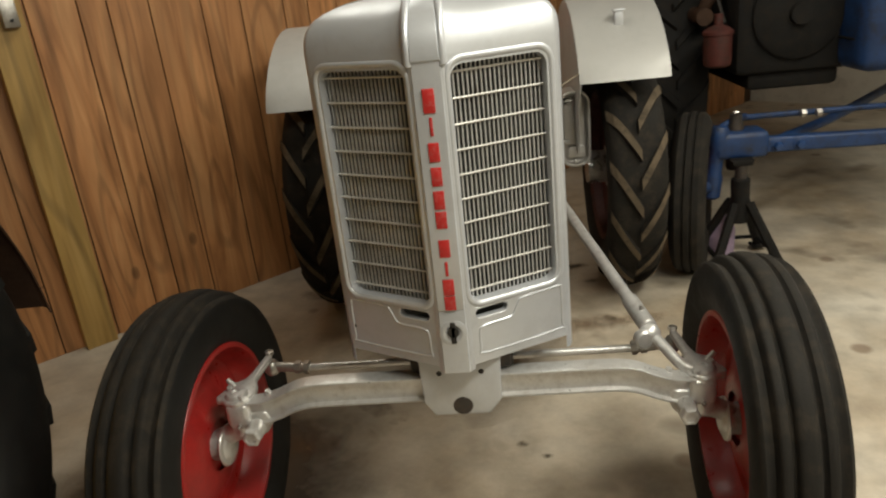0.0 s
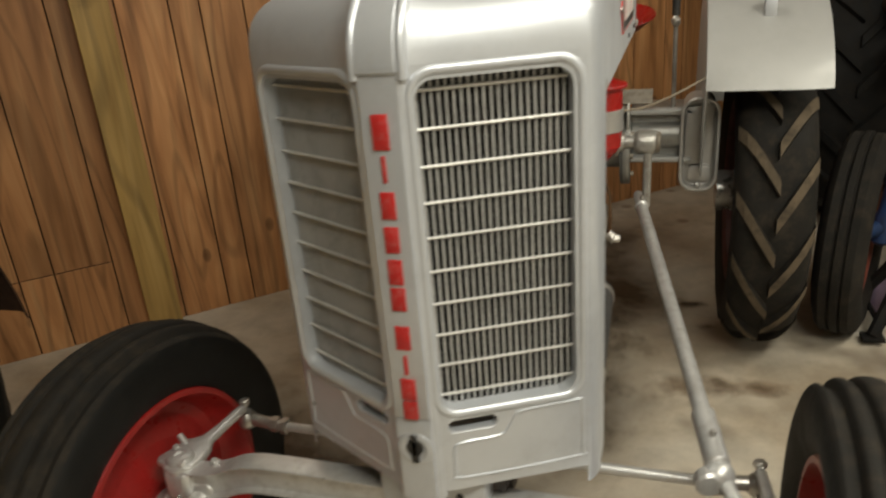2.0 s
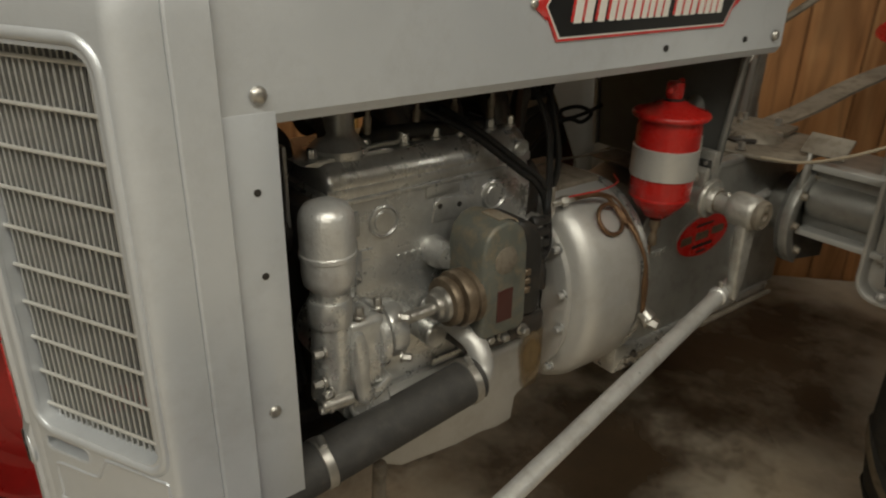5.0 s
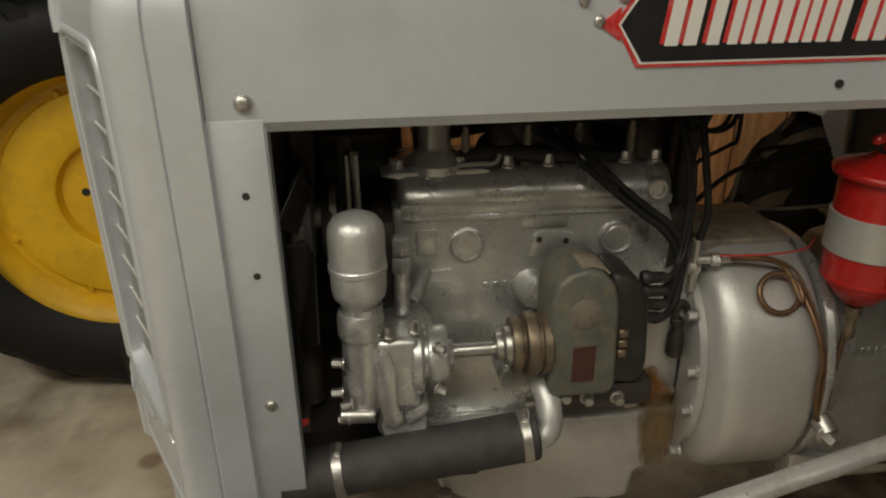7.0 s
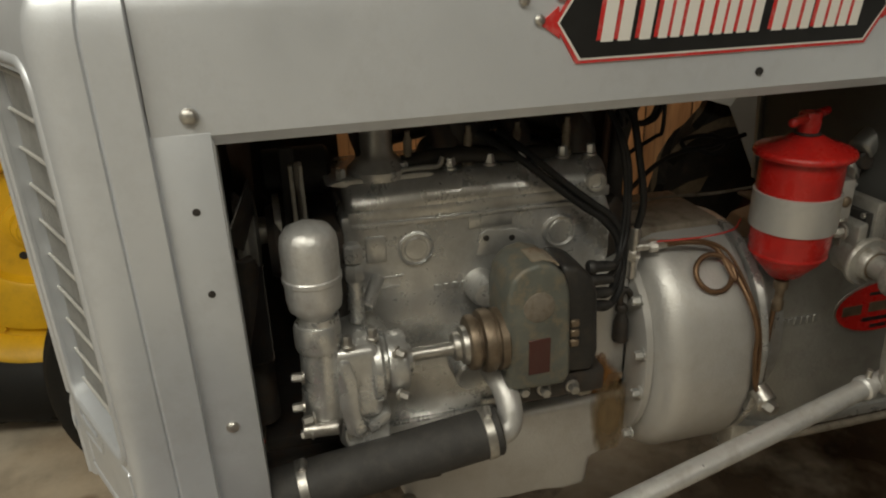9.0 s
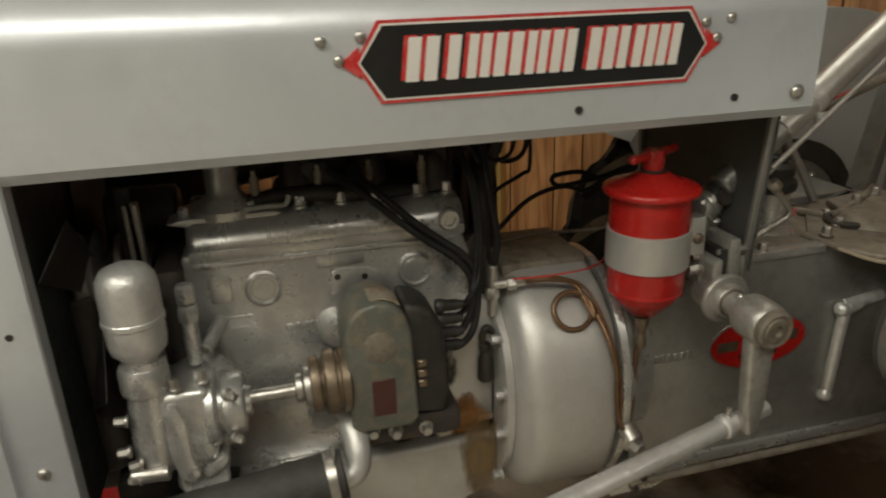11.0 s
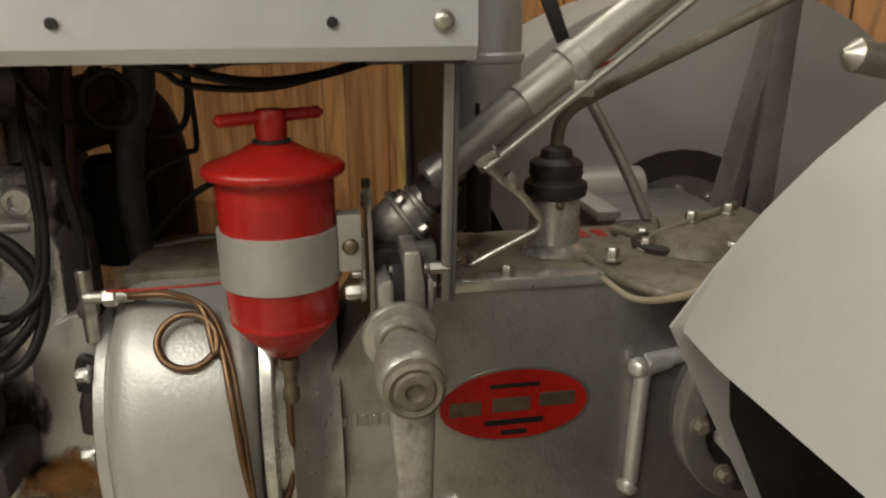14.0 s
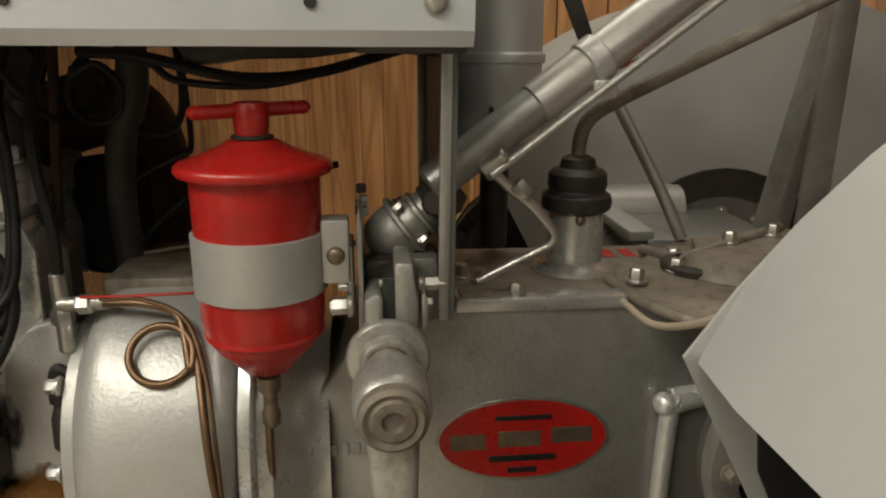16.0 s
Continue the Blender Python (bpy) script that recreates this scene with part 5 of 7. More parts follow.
part("second_pipe", pipe(B(), [(0.094, 0.785, 0.859), (0.105, 0.83, 0.863), (0.120, 0.875, 0.846), (0.150, 0.897, 0.800), (0.180, 0.908, 0.745), (0.190, 0.912, 0.690), (0.190, 0.915, 0.63)], 0.0024, 8), COPPER, line, "thin brown pipe beside the coil")
fit_b = B()
rod(fit_b, (0.085, 0.742, 0.853), (0.092, 0.795, 0.856), 0.007)
lathe(fit_b, (0.088, 0.762, 0.8535), (0.1, 1, 0.05), [(0.0085, 0), (0.0105, 0.002), (0.0105, 0.014), (0.0085, 0.016)], 6)
rod(fit_b, (0.080, 0.742, 0.80), (0.082, 0.743, 0.885), 0.008)
lathe(fit_b, (0.080, 0.742, 0.83), (0, 0, 1), [(0.010, 0), (0.0115, 0.003), (0.0115, 0.014), (0.009, 0.018)], 6)
part("tee", fit_b, STEEL, line, "bright pipe tee")
part("gauge_wire", pipe(B(), [(0.10, 0.77, 0.865), (0.12, 0.83, 0.872), (0.10, 0.90, 0.868), (0.05, 0.95, 0.862)], 0.0015, 8), REDWIRE, tractor, "thin red wire")
part("gauge_hose", pipe(B(), [(0.082, 0.744, 0.88), (0.088, 0.748, 0.93), (0.082, 0.738, 1.0), (0.06, 0.735, 1.06), (0.02, 0.74, 1.12)], 0.0058, 8), WIRE, tractor, "black gauge hose")

# steering box: worm joint, cross shaft, pitman arm and drag link
st = B()
box(st, 0.040, 0.110, 1.046, 1.128, 0.828, 0.902, 0.010)
steer = part("steering_gear", st, OLDALU, tractor, "dull cast silver steering gear with bolts")
# two thin plates beside the clamp, with a stack of nuts on top
part("side_plate", prism(B(), [(1.0385, 0.862), (1.0425, 0.862), (1.0425, 0.930), (1.0385, 0.930)], 0.120, 0.168, "yz", 0.001), OLDALU, steer)
part("side_plate", prism(B(), [(1.0465, 0.842), (1.0520, 0.842), (1.0515, 0.945), (1.0490, 0.968), (1.0460, 0.945)], 0.085, 0.160, "yz", 0.0012), OLDALU, steer)
for pz, pr in ((0.940, 0.0080), (0.951, 0.0075), (0.963, 0.0060)):
    part("nut", lathe(B(), (0.082, 1.0500, pz), (0, 0, 1), [(pr * 0.85, 0), (pr, 0.0015), (pr, 0.0075), (pr * 0.85, 0.009)], 6), DARKIRON if pr < 0.007 else OLDALU, steer)
# clamp halves with the slot and its pins
part("clamp_half", prism(B(), [(1.0525, 0.846), (1.0695, 0.846), (1.0695, 0.886), (1.064, 0.890), (1.0525, 0.884)], 0.130, 0.186, "yz", 0.0035, 2), OLDALU, steer)
part("clamp_half", prism(B(), [(1.0810, 0.846), (1.1020, 0.846), (1.1020, 0.878), (1.0990, 0.900), (1.0970, 0.918), (1.0800, 0.918)], 0.120, 0.184, "yz", 0.0035, 2), OLDALU, steer)
# two solid dark blocks paint the shade in the gap between the halves
part("clamp_back_shade", box(B(), 0.095, 0.130, 1.0525, 1.0810, 0.850, 0.905, 0.004), DARKIRON, steer, "dark block painting the shade between the clamp halves")
part("slot_shade", box(B(), 0.128, 0.178, 1.0690, 1.0815, 0.840, 0.900, 0.001), BLACK, steer, "black block painting the shade in the slot")
for pz in (0.868, 0.896):
    part("pin", rod(B(), (0.172, 1.066, pz), (0.172, 1.084, pz), 0.0042, seg=12), STEEL, steer)
part("ear", prism(B(), [(1.1050, 0.850), (1.1105, 0.852), (1.1120, 0.874), (1.1085, 0.888), (1.1050, 0.886)], 0.140, 0.180, "yz", 0.002), OLDALU, steer)
for p, a, pr, ph in (((0.158, 1.103, 0.8905), (0, 1, 0), 0.0072, 0.022), ((0.168, 1.040, 0.8738), (0.1, -1, 0), 0.0085, 0.016), ((0.165, 1.040, 0.893), (0.1, -1, 0), 0.0060, 0.010), ((0.150, 1.108, 0.868), (0, 1, 0), 0.0060, 0.008)):
    part("bolt", hexbolt(B(), p, a, pr, ph), STEEL, steer)
# round worm cover: bowl, bolted flange, ringed neck and a dark joint
d = Vector((0.0, 0.79, 0.61)).normalized()
p0 = Vector((0.076, 1.070, 0.908))
part("worm_bowl", lathe(B(), p0, d, [(0.0, -0.014), (0.014, -0.012), (0.024, -0.006), (0.029, 0.004), (0.0305, 0.016), (0.0305, 0.027)], 32), OLDALU, steer, "dusty cast worm bowl")
part("worm_flange", lathe(B(), p0 + d * 0.027, d, [(0.030, 0), (0.0345, 0.001), (0.0355, 0.003), (0.0345, 0.0058), (0.030, 0.007)], 36), OLDALU, steer)
part("worm_neck", lathe(B(), p0 + d * 0.034, d, [(0.024, 0), (0.0245, 0.012), (0.023, 0.014), (0.0262, 0.0155), (0.0262, 0.019), (0.022, 0.021), (0.021, 0.028)], 32), OLDALU, steer)
joint = lathe(B(), p0 + d * 0.060, d, [(0.018, 0), (0.0235, 0.003), (0.0245, 0.010), (0.0245, 0.026), (0.021, 0.032), (0.017, 0.040)], 28)
jp = p0 + d * 0.075
lathe(joint, jp, (1, -0.2, 0.1), [(0.015, 0.010), (0.015, 0.026), (0.012, 0.029), (0.0, 0.029)], 20)
part("joint", joint, DARKIRON, steer, "greasy dark shaft joint")
for k in range(4):
    a = radians(40 + 90 * k)
    sidev, upv = Vector((1, 0, 0)), d.cross(Vector((1, 0, 0)))
    part("bolt", hexbolt(B(), p0 + d * 0.034 + 0.0295 * (math.cos(a) * sidev + math.sin(a) * upv), d, 0.0052, 0.008), DARKIRON if k == 2 else STEEL, steer)
col = B()
c0, c1 = Vector((0.090, 1.118, 0.970)), Vector((0.022, 1.655, 1.360))
rod(col, c0, c0.lerp(c1, 0.24), 0.0205, seg=28)
column = part("steering_column", col, GEARBOX, tractor, "long steering column tube")
part("sleeve", rod(B(), c0.lerp(c1, 0.20), c1, 0.0225, seg=28), CHROME, column, "bright polished column tube")
part("side_rod", rod(B(), c0.lerp(c1, 0.085) + Vector((0.026, 0.014, -0.02)), c0.lerp(c1, 0.62) + Vector((0.026, 0.014, -0.02)), 0.0042), CHROME, column, "thin bright throttle rod")
clampc = c0.lerp(c1, 0.315)
cb = lathe(B(), clampc, c1 - c0, [(0.023, -0.011), (0.0252, -0.009), (0.0252, 0.009), (0.023, 0.011)], 28)
box(cb, clampc.x + 0.014, clampc.x + 0.022, clampc.y - 0.004, clampc.y + 0.020, clampc.z - 0.036, clampc.z - 0.018, 0.002)
part("column_clamp", cb, AXLE, column, "tan-stained clamp round the column")
part("throttle_joint", rod(B(), (0.098, 1.172, 0.985), (0.102, 1.195, 1.002), 0.0115), STEEL, column)
part("throttle_link", pipe(B(), [(0.102, 1.183, 0.984), (0.102, 1.203, 0.966), (0.102, 1.221, 0.952), (0.102, 1.226, 0.947), (0.102, 1.242, 0.928), (0.102, 1.247, 0.918), (0.101, 1.243, 0.909), (0.100, 1.235, 0.904), (0.100, 1.200, 0.887), (0.100, 1.168, 0.871)], 0.0052, 10, 4), STEEL, column, "bent bright throttle link")
part("link_nut", lathe(B(), (0.1035, 1.204, 0.975), (0.05, 0.65, -0.75), [(0.008, 0), (0.0095, 0.002), (0.0095, 0.016), (0.008, 0.018)], 6), STEEL, column)
part("red_lead", pipe(B(), [(0.045, 1.28, 1.07), (0.075, 1.34, 1.098), (0.083, 1.38, 1.128), (0.072, 1.50, 1.22), (0.06, 1.60, 1.29)], 0.0020, 8), REDWIRE, column, "thin red wire along the column")

ps = B()
lathe(ps, (0.150, 1.073, 0.830), (1, 0, -0.03), [(0.030, 0), (0.031, 0.034), (0.0375, 0.036), (0.0390, 0.039), (0.0390, 0.044), (0.0365, 0.047), (0.0270, 0.0485), (0.0262, 0.058), (0.0245, 0.0605), (0.0215, 0.0605), (0.0215, 0.055)], 44)
part("cross_shaft", ps, OLDALU, steer, "stout steering cross shaft with a wide collar")
part("shaft_ring", lathe(B(), (0.205, 1.073, 0.8285), (1, 0, -0.03), [(0.0225, 0), (0.0225, 0.0045), (0.019, 0.0055)], 32), BRASSRING, steer, "brown greasy ring")
part("shaft_neck", rod(B(), (0.180, 1.073, 0.829), (0.250, 1.074, 0.828), 0.0188, seg=28), OLDALU, steer)
pa = B()
lathe(pa, (0.238, 1.074, 0.8285), (1, 0.02, -0.03), [(0.024, 0), (0.0285, 0.003), (0.0315, 0.008), (0.0325, 0.016), (0.0325, 0.046), (0.0310, 0.052), (0.0285, 0.055)], 40)
prism(pa, [(1.052, 0.825), (1.098, 0.825), (1.094, 0.70), (1.089, 0.655), (1.078, 0.640), (1.067, 0.645), (1.059, 0.70)], 0.262, 0.284, "yz", 0.007, 3)
pitman = part("pitman_arm", pa, OLDALU, tractor, "forged silver steering arm")
part("arm_nut", lathe(B(), (0.293, 1.0750, 0.8270), (1, 0.02, -0.03), [(0.0275, 0), (0.0285, 0.002), (0.0280, 0.010), (0.0240, 0.013), (0.0195, 0.0105), (0.0170, 0.0128), (0.0095, 0.0128), (0.0075, 0.008), (0.0, 0.008)], 32), DUSTY, pitman, "grimy round nut")
part("set_screw", dome(B(), (0.228, 1.072, 0.8465), (0.1, 0, 1), 0.0065, 0.005), STEEL, pitman)
link = B()
r0, r1 = Vector((0.252, 1.105, 0.660)), Vector((0.425, 0.095, 0.545))
rod(link, r0.lerp(r1, 0.04), r0.lerp(r1, 0.98), 0.0150, seg=24)
rod(link, r0.lerp(r1, -0.02), r0.lerp(r1, 0.045), 0.0135, seg=24)
rod(link, r0.lerp(r1, 0.052), r0.lerp(r1, 0.066), 0.0185, seg=24)
rod(link, r0.lerp(r1, 0.88), r1, 0.020, seg=24)
drag = part("drag_link", link, AXLE, tractor, "long silver steering drag link")
for t in (0.055, 0.955):
    c = r0.lerp(r1, t)
    part("bolt", rod(B(), c + Vector((0, 0, 0.012)), c + Vector((0, 0, 0.030)), 0.0048, seg=12), STEEL, drag)

# bulkhead under the rear of the hood, its grey darkened for the hood's shade
bh = B()
prism(bh, [(-0.185, 1.114), (0.185, 1.114), (0.160, 0.852), (-0.160, 0.852)], 1.133, 1.137, "xz")
bulk = part("bulkhead", bh, BULKSHADE, tractor, "grey sheet bulkhead, painted dark for the hood's shade", smooth=False)
for s in (1, -1):
    fl = B()
    prism(fl, [(s * 0.185, 1.114), (s * 0.160, 0.852), (s * 0.151, 0.852), (s * 0.176, 1.114)], 1.122, 1.133, "xz", 0.002)
    part("edge_flange", fl, GEARBOX, bulk)
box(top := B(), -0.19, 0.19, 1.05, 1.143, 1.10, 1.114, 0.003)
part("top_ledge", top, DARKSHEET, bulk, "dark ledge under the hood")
# air cleaner, gear lever with boot
ac = lathe(B(), (-0.075, 1.212, 0.872), (0, 0, 1), [(0.022, 0.104), (0.034, 0.106), (0.043, 0.112), (0.050, 0.122), (0.0535, 0.126), (0.0535, 0.131), (0.0515, 0.133), (0.0515, 0.137), (0.0545, 0.139), (0.0545, 0.144), (0.0525, 0.147), (0.0525, 0.170), (0.054, 0.172), (0.054, 0.215), (0.0575, 0.217), (0.0580, 0.222), (0.0575, 0.226), (0.054, 0.229), (0.054, 0.33), (0.056, 0.335), (0.056, 0.36), (0.045, 0.37)], 44)
cleaner = part("air_cleaner", ac, SILVER, tractor, "silver can-shaped air cleaner with pressed rings")
part("hose", rod(B(), (-0.075, 1.212, 0.86), (-0.075, 1.212, 0.985), 0.018), BLACK, cleaner, "black rubber hose below the can")
for dx in (-0.010, 0.010):
    part("clip", box(B(), -0.0145 - 0.012, -0.0145 - 0.004, 1.206 + dx, 1.211 + dx, 1.000, 1.040, 0.001), DARKIRON, cleaner, "dark wire clip")
gl = lathe(B(), (-0.010, 1.300, 0.850), (0, 0, 1), [(0.050, 0), (0.045, 0.006), (0.034, 0.012), (0.0325, 0.06), (0.031, 0.078)], 36)
gear = part("gear_lever", gl, CAST, tractor, "gear lever tower with a black rubber boot")
part("boot", lathe(B(), (-0.010, 1.300, 0.920), (0, 0, 1), [(0.034, 0), (0.040, 0.004), (0.0415, 0.012), (0.040, 0.020), (0.034, 0.024), (0.033, 0.027), (0.035, 0.031), (0.034, 0.045), (0.029, 0.050), (0.022, 0.052), (0.019, 0.062), (0.012, 0.066)], 36), BLACK, gear, "black ribbed rubber boot")
part("strap", prism(B(), [(1.262, 1.165), (1.282, 1.165), (1.302, 1.115), (1.286, 1.112)], 0.012, 0.018, "yz", 0.001), BLACK, gear, "black strap by the column")
part("stick", pipe(B(), [(-0.010, 1.300, 0.97), (-0.010, 1.301, 1.005), (-0.006, 1.311, 1.029), (0.004, 1.340, 1.050), (0.024, 1.41, 1.089), (0.06, 1.53, 1.155), (0.10, 1.68, 1.24)], 0.0085, 12), DUSTY, gear, "worn bent gear stick")
part("grease_nipple", dome(B(), (0.022, 1.297, 0.915), (1, 0, 0), 0.006, 0.005), BRASSRING, gear)
part("brake_lever", pipe(B(), [(-0.09, 1.47, 0.86), (-0.11, 1.44, 0.93), (-0.14, 1.39, 1.03), (-0.15, 1.37, 1.07)], 0.0085, 10), GEARBOX, tractor, "plain grey hand lever")
seat_spring = prism(B(), [(1.615, 0.86), (1.655, 0.86), (1.66, 1.30), (1.63, 1.30)], -0.075, -0.068, "yz", 0.001)
part("seat_strap", seat_spring, GEARBOX, tractor, "flat grey seat support strap")
part("seat_strap", prism(B(), [(1.600, 0.86), (1.625, 0.86), (1.690, 1.30), (1.683, 1.30)], -0.15, -0.10, "yz", 0.001), GEARBOX, tractor, "flat grey seat support strap")
seat = B()
rows = []
for i in range(10):
    u = i / 9
    row = []
    for j in range(33):
        a = math.tau * j / 32
        edge = 0.008 * max(0.0, u - 0.93) / 0.07
        row.append((0.105 + 0.150 * u * math.cos(a), 2.22 + 0.165 * u * math.sin(a), 0.995 + 0.085 * u**2.4 + 0.035 * u * u * math.sin(a) - edge))
    rows.append(row)
sheet(seat, rows)
bmesh.ops.remove_doubles(seat, verts=seat.verts, dist=0.0005)
thicken(seat, 0.006)
part("seat", seat, RED, tractor, "deep red pan seat")
leaf = B()
rows = []
for p in smooth_path([(0.0, 1.60, 0.868), (0.03, 1.72, 0.900), (0.06, 1.87, 0.948), (0.09, 2.05, 0.985), (0.105, 2.20, 0.992)], 5):
    rows.append([p + Vector((x, 0, 0)) for x in (-0.032, -0.011, 0.011, 0.032)])
part("seat_leaf", thicken(sheet(leaf, rows), 0.008), DUSTY, tractor, "flat tan-grey leaf spring under the seat")
part("cord", pipe(B(), [(0.426, 1.290, 0.964), (0.331, 1.295, 0.911), (0.242, 1.300, 0.876), (0.155, 1.305, 0.865)], 0.0032, 8), CORD, tractor, "thin beige cord from the fender")
hl = B()
rod(hl, (0.335, 1.485, 0.78), (0.332, 1.487, 1.13), 0.007)
rod(hl, (0.331, 1.418, 1.112), (0.333, 1.500, 1.098), 0.0135, bev=0.8)
hand = part("hand_brake", hl, STEEL, tractor, "upright hand brake lever with a black grip")
part("grip", rod(B(), (0.332, 1.487, 1.12), (0.330, 1.492, 1.24), 0.012), BLACK, hand, "black grip")
pe = prism(B(), [(1.424, 0.866), (1.430, 0.862), (1.468, 0.900), (1.462, 0.905)], 0.176, 0.272, "yz", 0.0015)
pedal = part("pedal", pe, DUSTY, tractor, "flat square foot pedal")
part("pedal_arm", prism(B(), [(1.424, 0.868), (1.432, 0.862), (1.448, 0.815), (1.432, 0.772), (1.425, 0.730), (1.412, 0.735), (1.414, 0.800)], 0.194, 0.204, "yz", 0.003), OLDALU, pedal, "pointed flat pedal arm")

# final drive housings: open pressed pans with a rolled rim
for s in (1, -1):
    def loop(grow, y):
        return [(x, y, z) for x, z in rounded_rect(s * 0.417 - 0.050 - grow, s * 0.417 + 0.050 + grow, 0.590 - grow, 0.872 + grow, 0.040 + grow)]

    fd = B()
    rings = [loop(0.0, 1.60), loop(0.0, 1.432), loop(0.007, 1.428), loop(0.009, 1.422), loop(0.006, 1.418), loop(0.0, 1.418), loop(-0.004, 1.424), loop(-0.004, 1.455), loop(-0.012, 1.458)]
    sheet(fd, [r + r[:1] for r in rings])
    fd.faces.new([fd.verts.new(p) for p in loop(-0.012, 1.458)])
    h = part("final_drive", fd, DRUM, axle_h, "tall silver pressed final drive casing with a rolled rim")
    part("lower_block", prism(B(), rounded_rect(s * 0.417 - 0.030, s * 0.417 + 0.036, 0.618, 0.662, 0.012), 1.430, 1.459, "xz", 0.006), DRUM, h)
    part("drain_knob", dome(B(), (s * 0.417, 1.425, 0.602), (0, -1, 0.2), 0.010, 0.012), DRUM, h)
    part("inner_panel", prism(B(), rounded_rect(s * 0.405 - 0.030, s * 0.405 + 0.024, 0.668, 0.850, 0.012), 1.440, 1.459, "xz", 0.005), DRUM, h)

# fenders
FC, FR = (1.74, 0.62), 0.585
for s in (1, -1):
    fb = B()
    rows = []
    a0, a1 = math.atan2(0.929 - FC[1], 1.244 - FC[0]), radians(8)
    for k in range(29):
        a = a0 + (a1 - a0) * k / 28
        y, z = FC[0] + FR * math.cos(a), FC[1] + FR * math.sin(a)
        e = 0.012 * max(0, 1 - k / 1.5)
        rows.append([(s * (0.424 + w * 0.322), y + e * (abs(w - 0.5) * 2) ** 12, z) for w in (0, 0.03, 0.2, 0.4, 0.6, 0.8, 0.97, 1)])
    sheet(fb, rows)
    thicken(fb, 0.0025)
    fender = part("fender", fb, FENDER, tractor, "curved silver sheet-metal rear fender")
    pl_b = B()
    pts = []
    for k in range(29):
        a = a0 + (a1 - a0) * k / 28
        pts.append((FC[0] + (FR - 0.002) * math.cos(a), FC[1] + (FR - 0.002) * math.sin(a)))
    low = [(2.30, 0.68), (2.10, 0.66), (1.93, 0.66)]
    for k in range(13 if s > 0 else 0):
        a = radians(10 + 160 * k / 12)
        low.append((1.70 + 0.17 * math.cos(a), 0.70 + 0.15 * math.sin(a)))
    low += [(1.50, 0.645), (1.398, 0.638), (1.386, 0.664)]
    prism(pl_b, pts + low, min(s * 0.421, s * 0.424), max(s * 0.421, s * 0.424), "yz")
    part("side_plate", pl_b, FENDER, fender, "flat inner fender plate", smooth=False)
    # black sheet paints the shade inside the fender; the plate itself is silver
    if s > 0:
        part("plate_shade", prism(B(), [(FC[0] + (y - FC[0]) * 0.975, FC[1] + (z - FC[1]) * 0.975) for y, z in pts[1:-1]] + low[1:-1] + [(1.400, 0.645), (1.30, 0.85)], 0.4245, 0.4262, "yz"), FENDERSHADE, fender, "black sheet painting the shade on the wheel side", smooth=False)
    if s > 0:
        br = B()
        box(br, 0.574, 0.606, 1.418, 1.424, 1.095, 1.162, 0.002)
        box(br, 0.568, 0.612, 1.412, 1.452, 1.158, 1.166, 0.003)
        box(br, 0.574, 0.606, 1.446, 1.452, 1.11, 1.162, 0.002)
        part("lamp_bracket", br, SILVER, fender, "small silver lamp bracket")
ring = []
for k in range(15):
    a = radians(8 + 164 * k / 14)
    ring.append((1.69 + 0.205 * math.cos(a), 0.695 + 0.205 * math.sin(a)))
inner = [(1.69 + 0.165 * math.cos(radians(172 - 164 * k / 14)), 0.680 + 0.17 * math.sin(radians(172 - 164 * k / 14))) for k in range(15)]
part("arch_band", prism(B(), ring + inner, -0.424, -0.414, "yz"), DARKIRON, tractor, "dark curved band on the fender plate")
part("arch_cover", prism(B(), list(reversed(inner)), -0.424, -0.418, "yz"), GEARBOX, tractor, "grey half-round axle cover")
for k in range(5):
    a = radians(30 + 30 * k)
    part("bolt", hexbolt(B(), (-0.417, 1.69 + 0.13 * math.cos(a), 0.69 + 0.13 * math.sin(a)), (1, 0, 0), 0.008, 0.008), STEEL, tractor)

# ---- front axle, steering knuckles and wheels ----
ax = B()
half = [(0.0, 0.4975), (0.20, 0.4975), (0.325, 0.4965), (0.375, 0.489), (0.415, 0.472), (0.450, 0.4605), (0.485, 0.457), (0.515, 0.456)]
line = smooth_path([(-x, -0.02, z) for x, z in reversed(half[1:])] + [(x, -0.02, z) for x, z in half], 6)
EYE_BEAM = [(-0.019, -0.0300), (0.019, -0.0300), (0.020, -0.0285), (0.020, -0.0235), (0.008, -0.0190), (0.007, 0.0190), (0.020, 0.0235), (0.020, 0.0285), (0.019, 0.0300), (-0.018, 0.0300), (-0.0205, 0.0290), (-0.0215, 0.0270), (-0.0205, 0.0245), (-0.018, 0.0235), (-0.0105, 0.0215), (-0.0085, 0.0185), (-0.0085, -0.0185), (-0.0105, -0.0215), (-0.018, -0.0235), (-0.0205, -0.0245), (-0.0215, -0.0270), (-0.0205, -0.0290), (-0.019, -0.0300)]
sheet(ax, [[p + Vector((0, dy, dz)) for dy, dz in EYE_BEAM] for p in line])
axle = part("front_axle", ax, AXLE, tractor, "forged silver I-beam front axle")
bmp = B()
prism(bmp, [(-0.088, 0.585), (0.088, 0.585), (0.084, 0.475), (0.058, 0.442), (-0.062, 0.442), (-0.084, 0.475)], -0.060, 0.02, "xz", 0.006)
pivot = part("axle_bracket", bmp, SILVER, tractor, "silver axle pivot plate with a round hole")
part("pivot_hole", lathe(B(), (0, -0.0595, 0.466), (0, -1, 0), [(0.0215, 0), (0.0215, 0.0012), (0.017, 0.0016), (0.0, 0.0016)], 26), DARKIRON, pivot, "dark pivot hole")
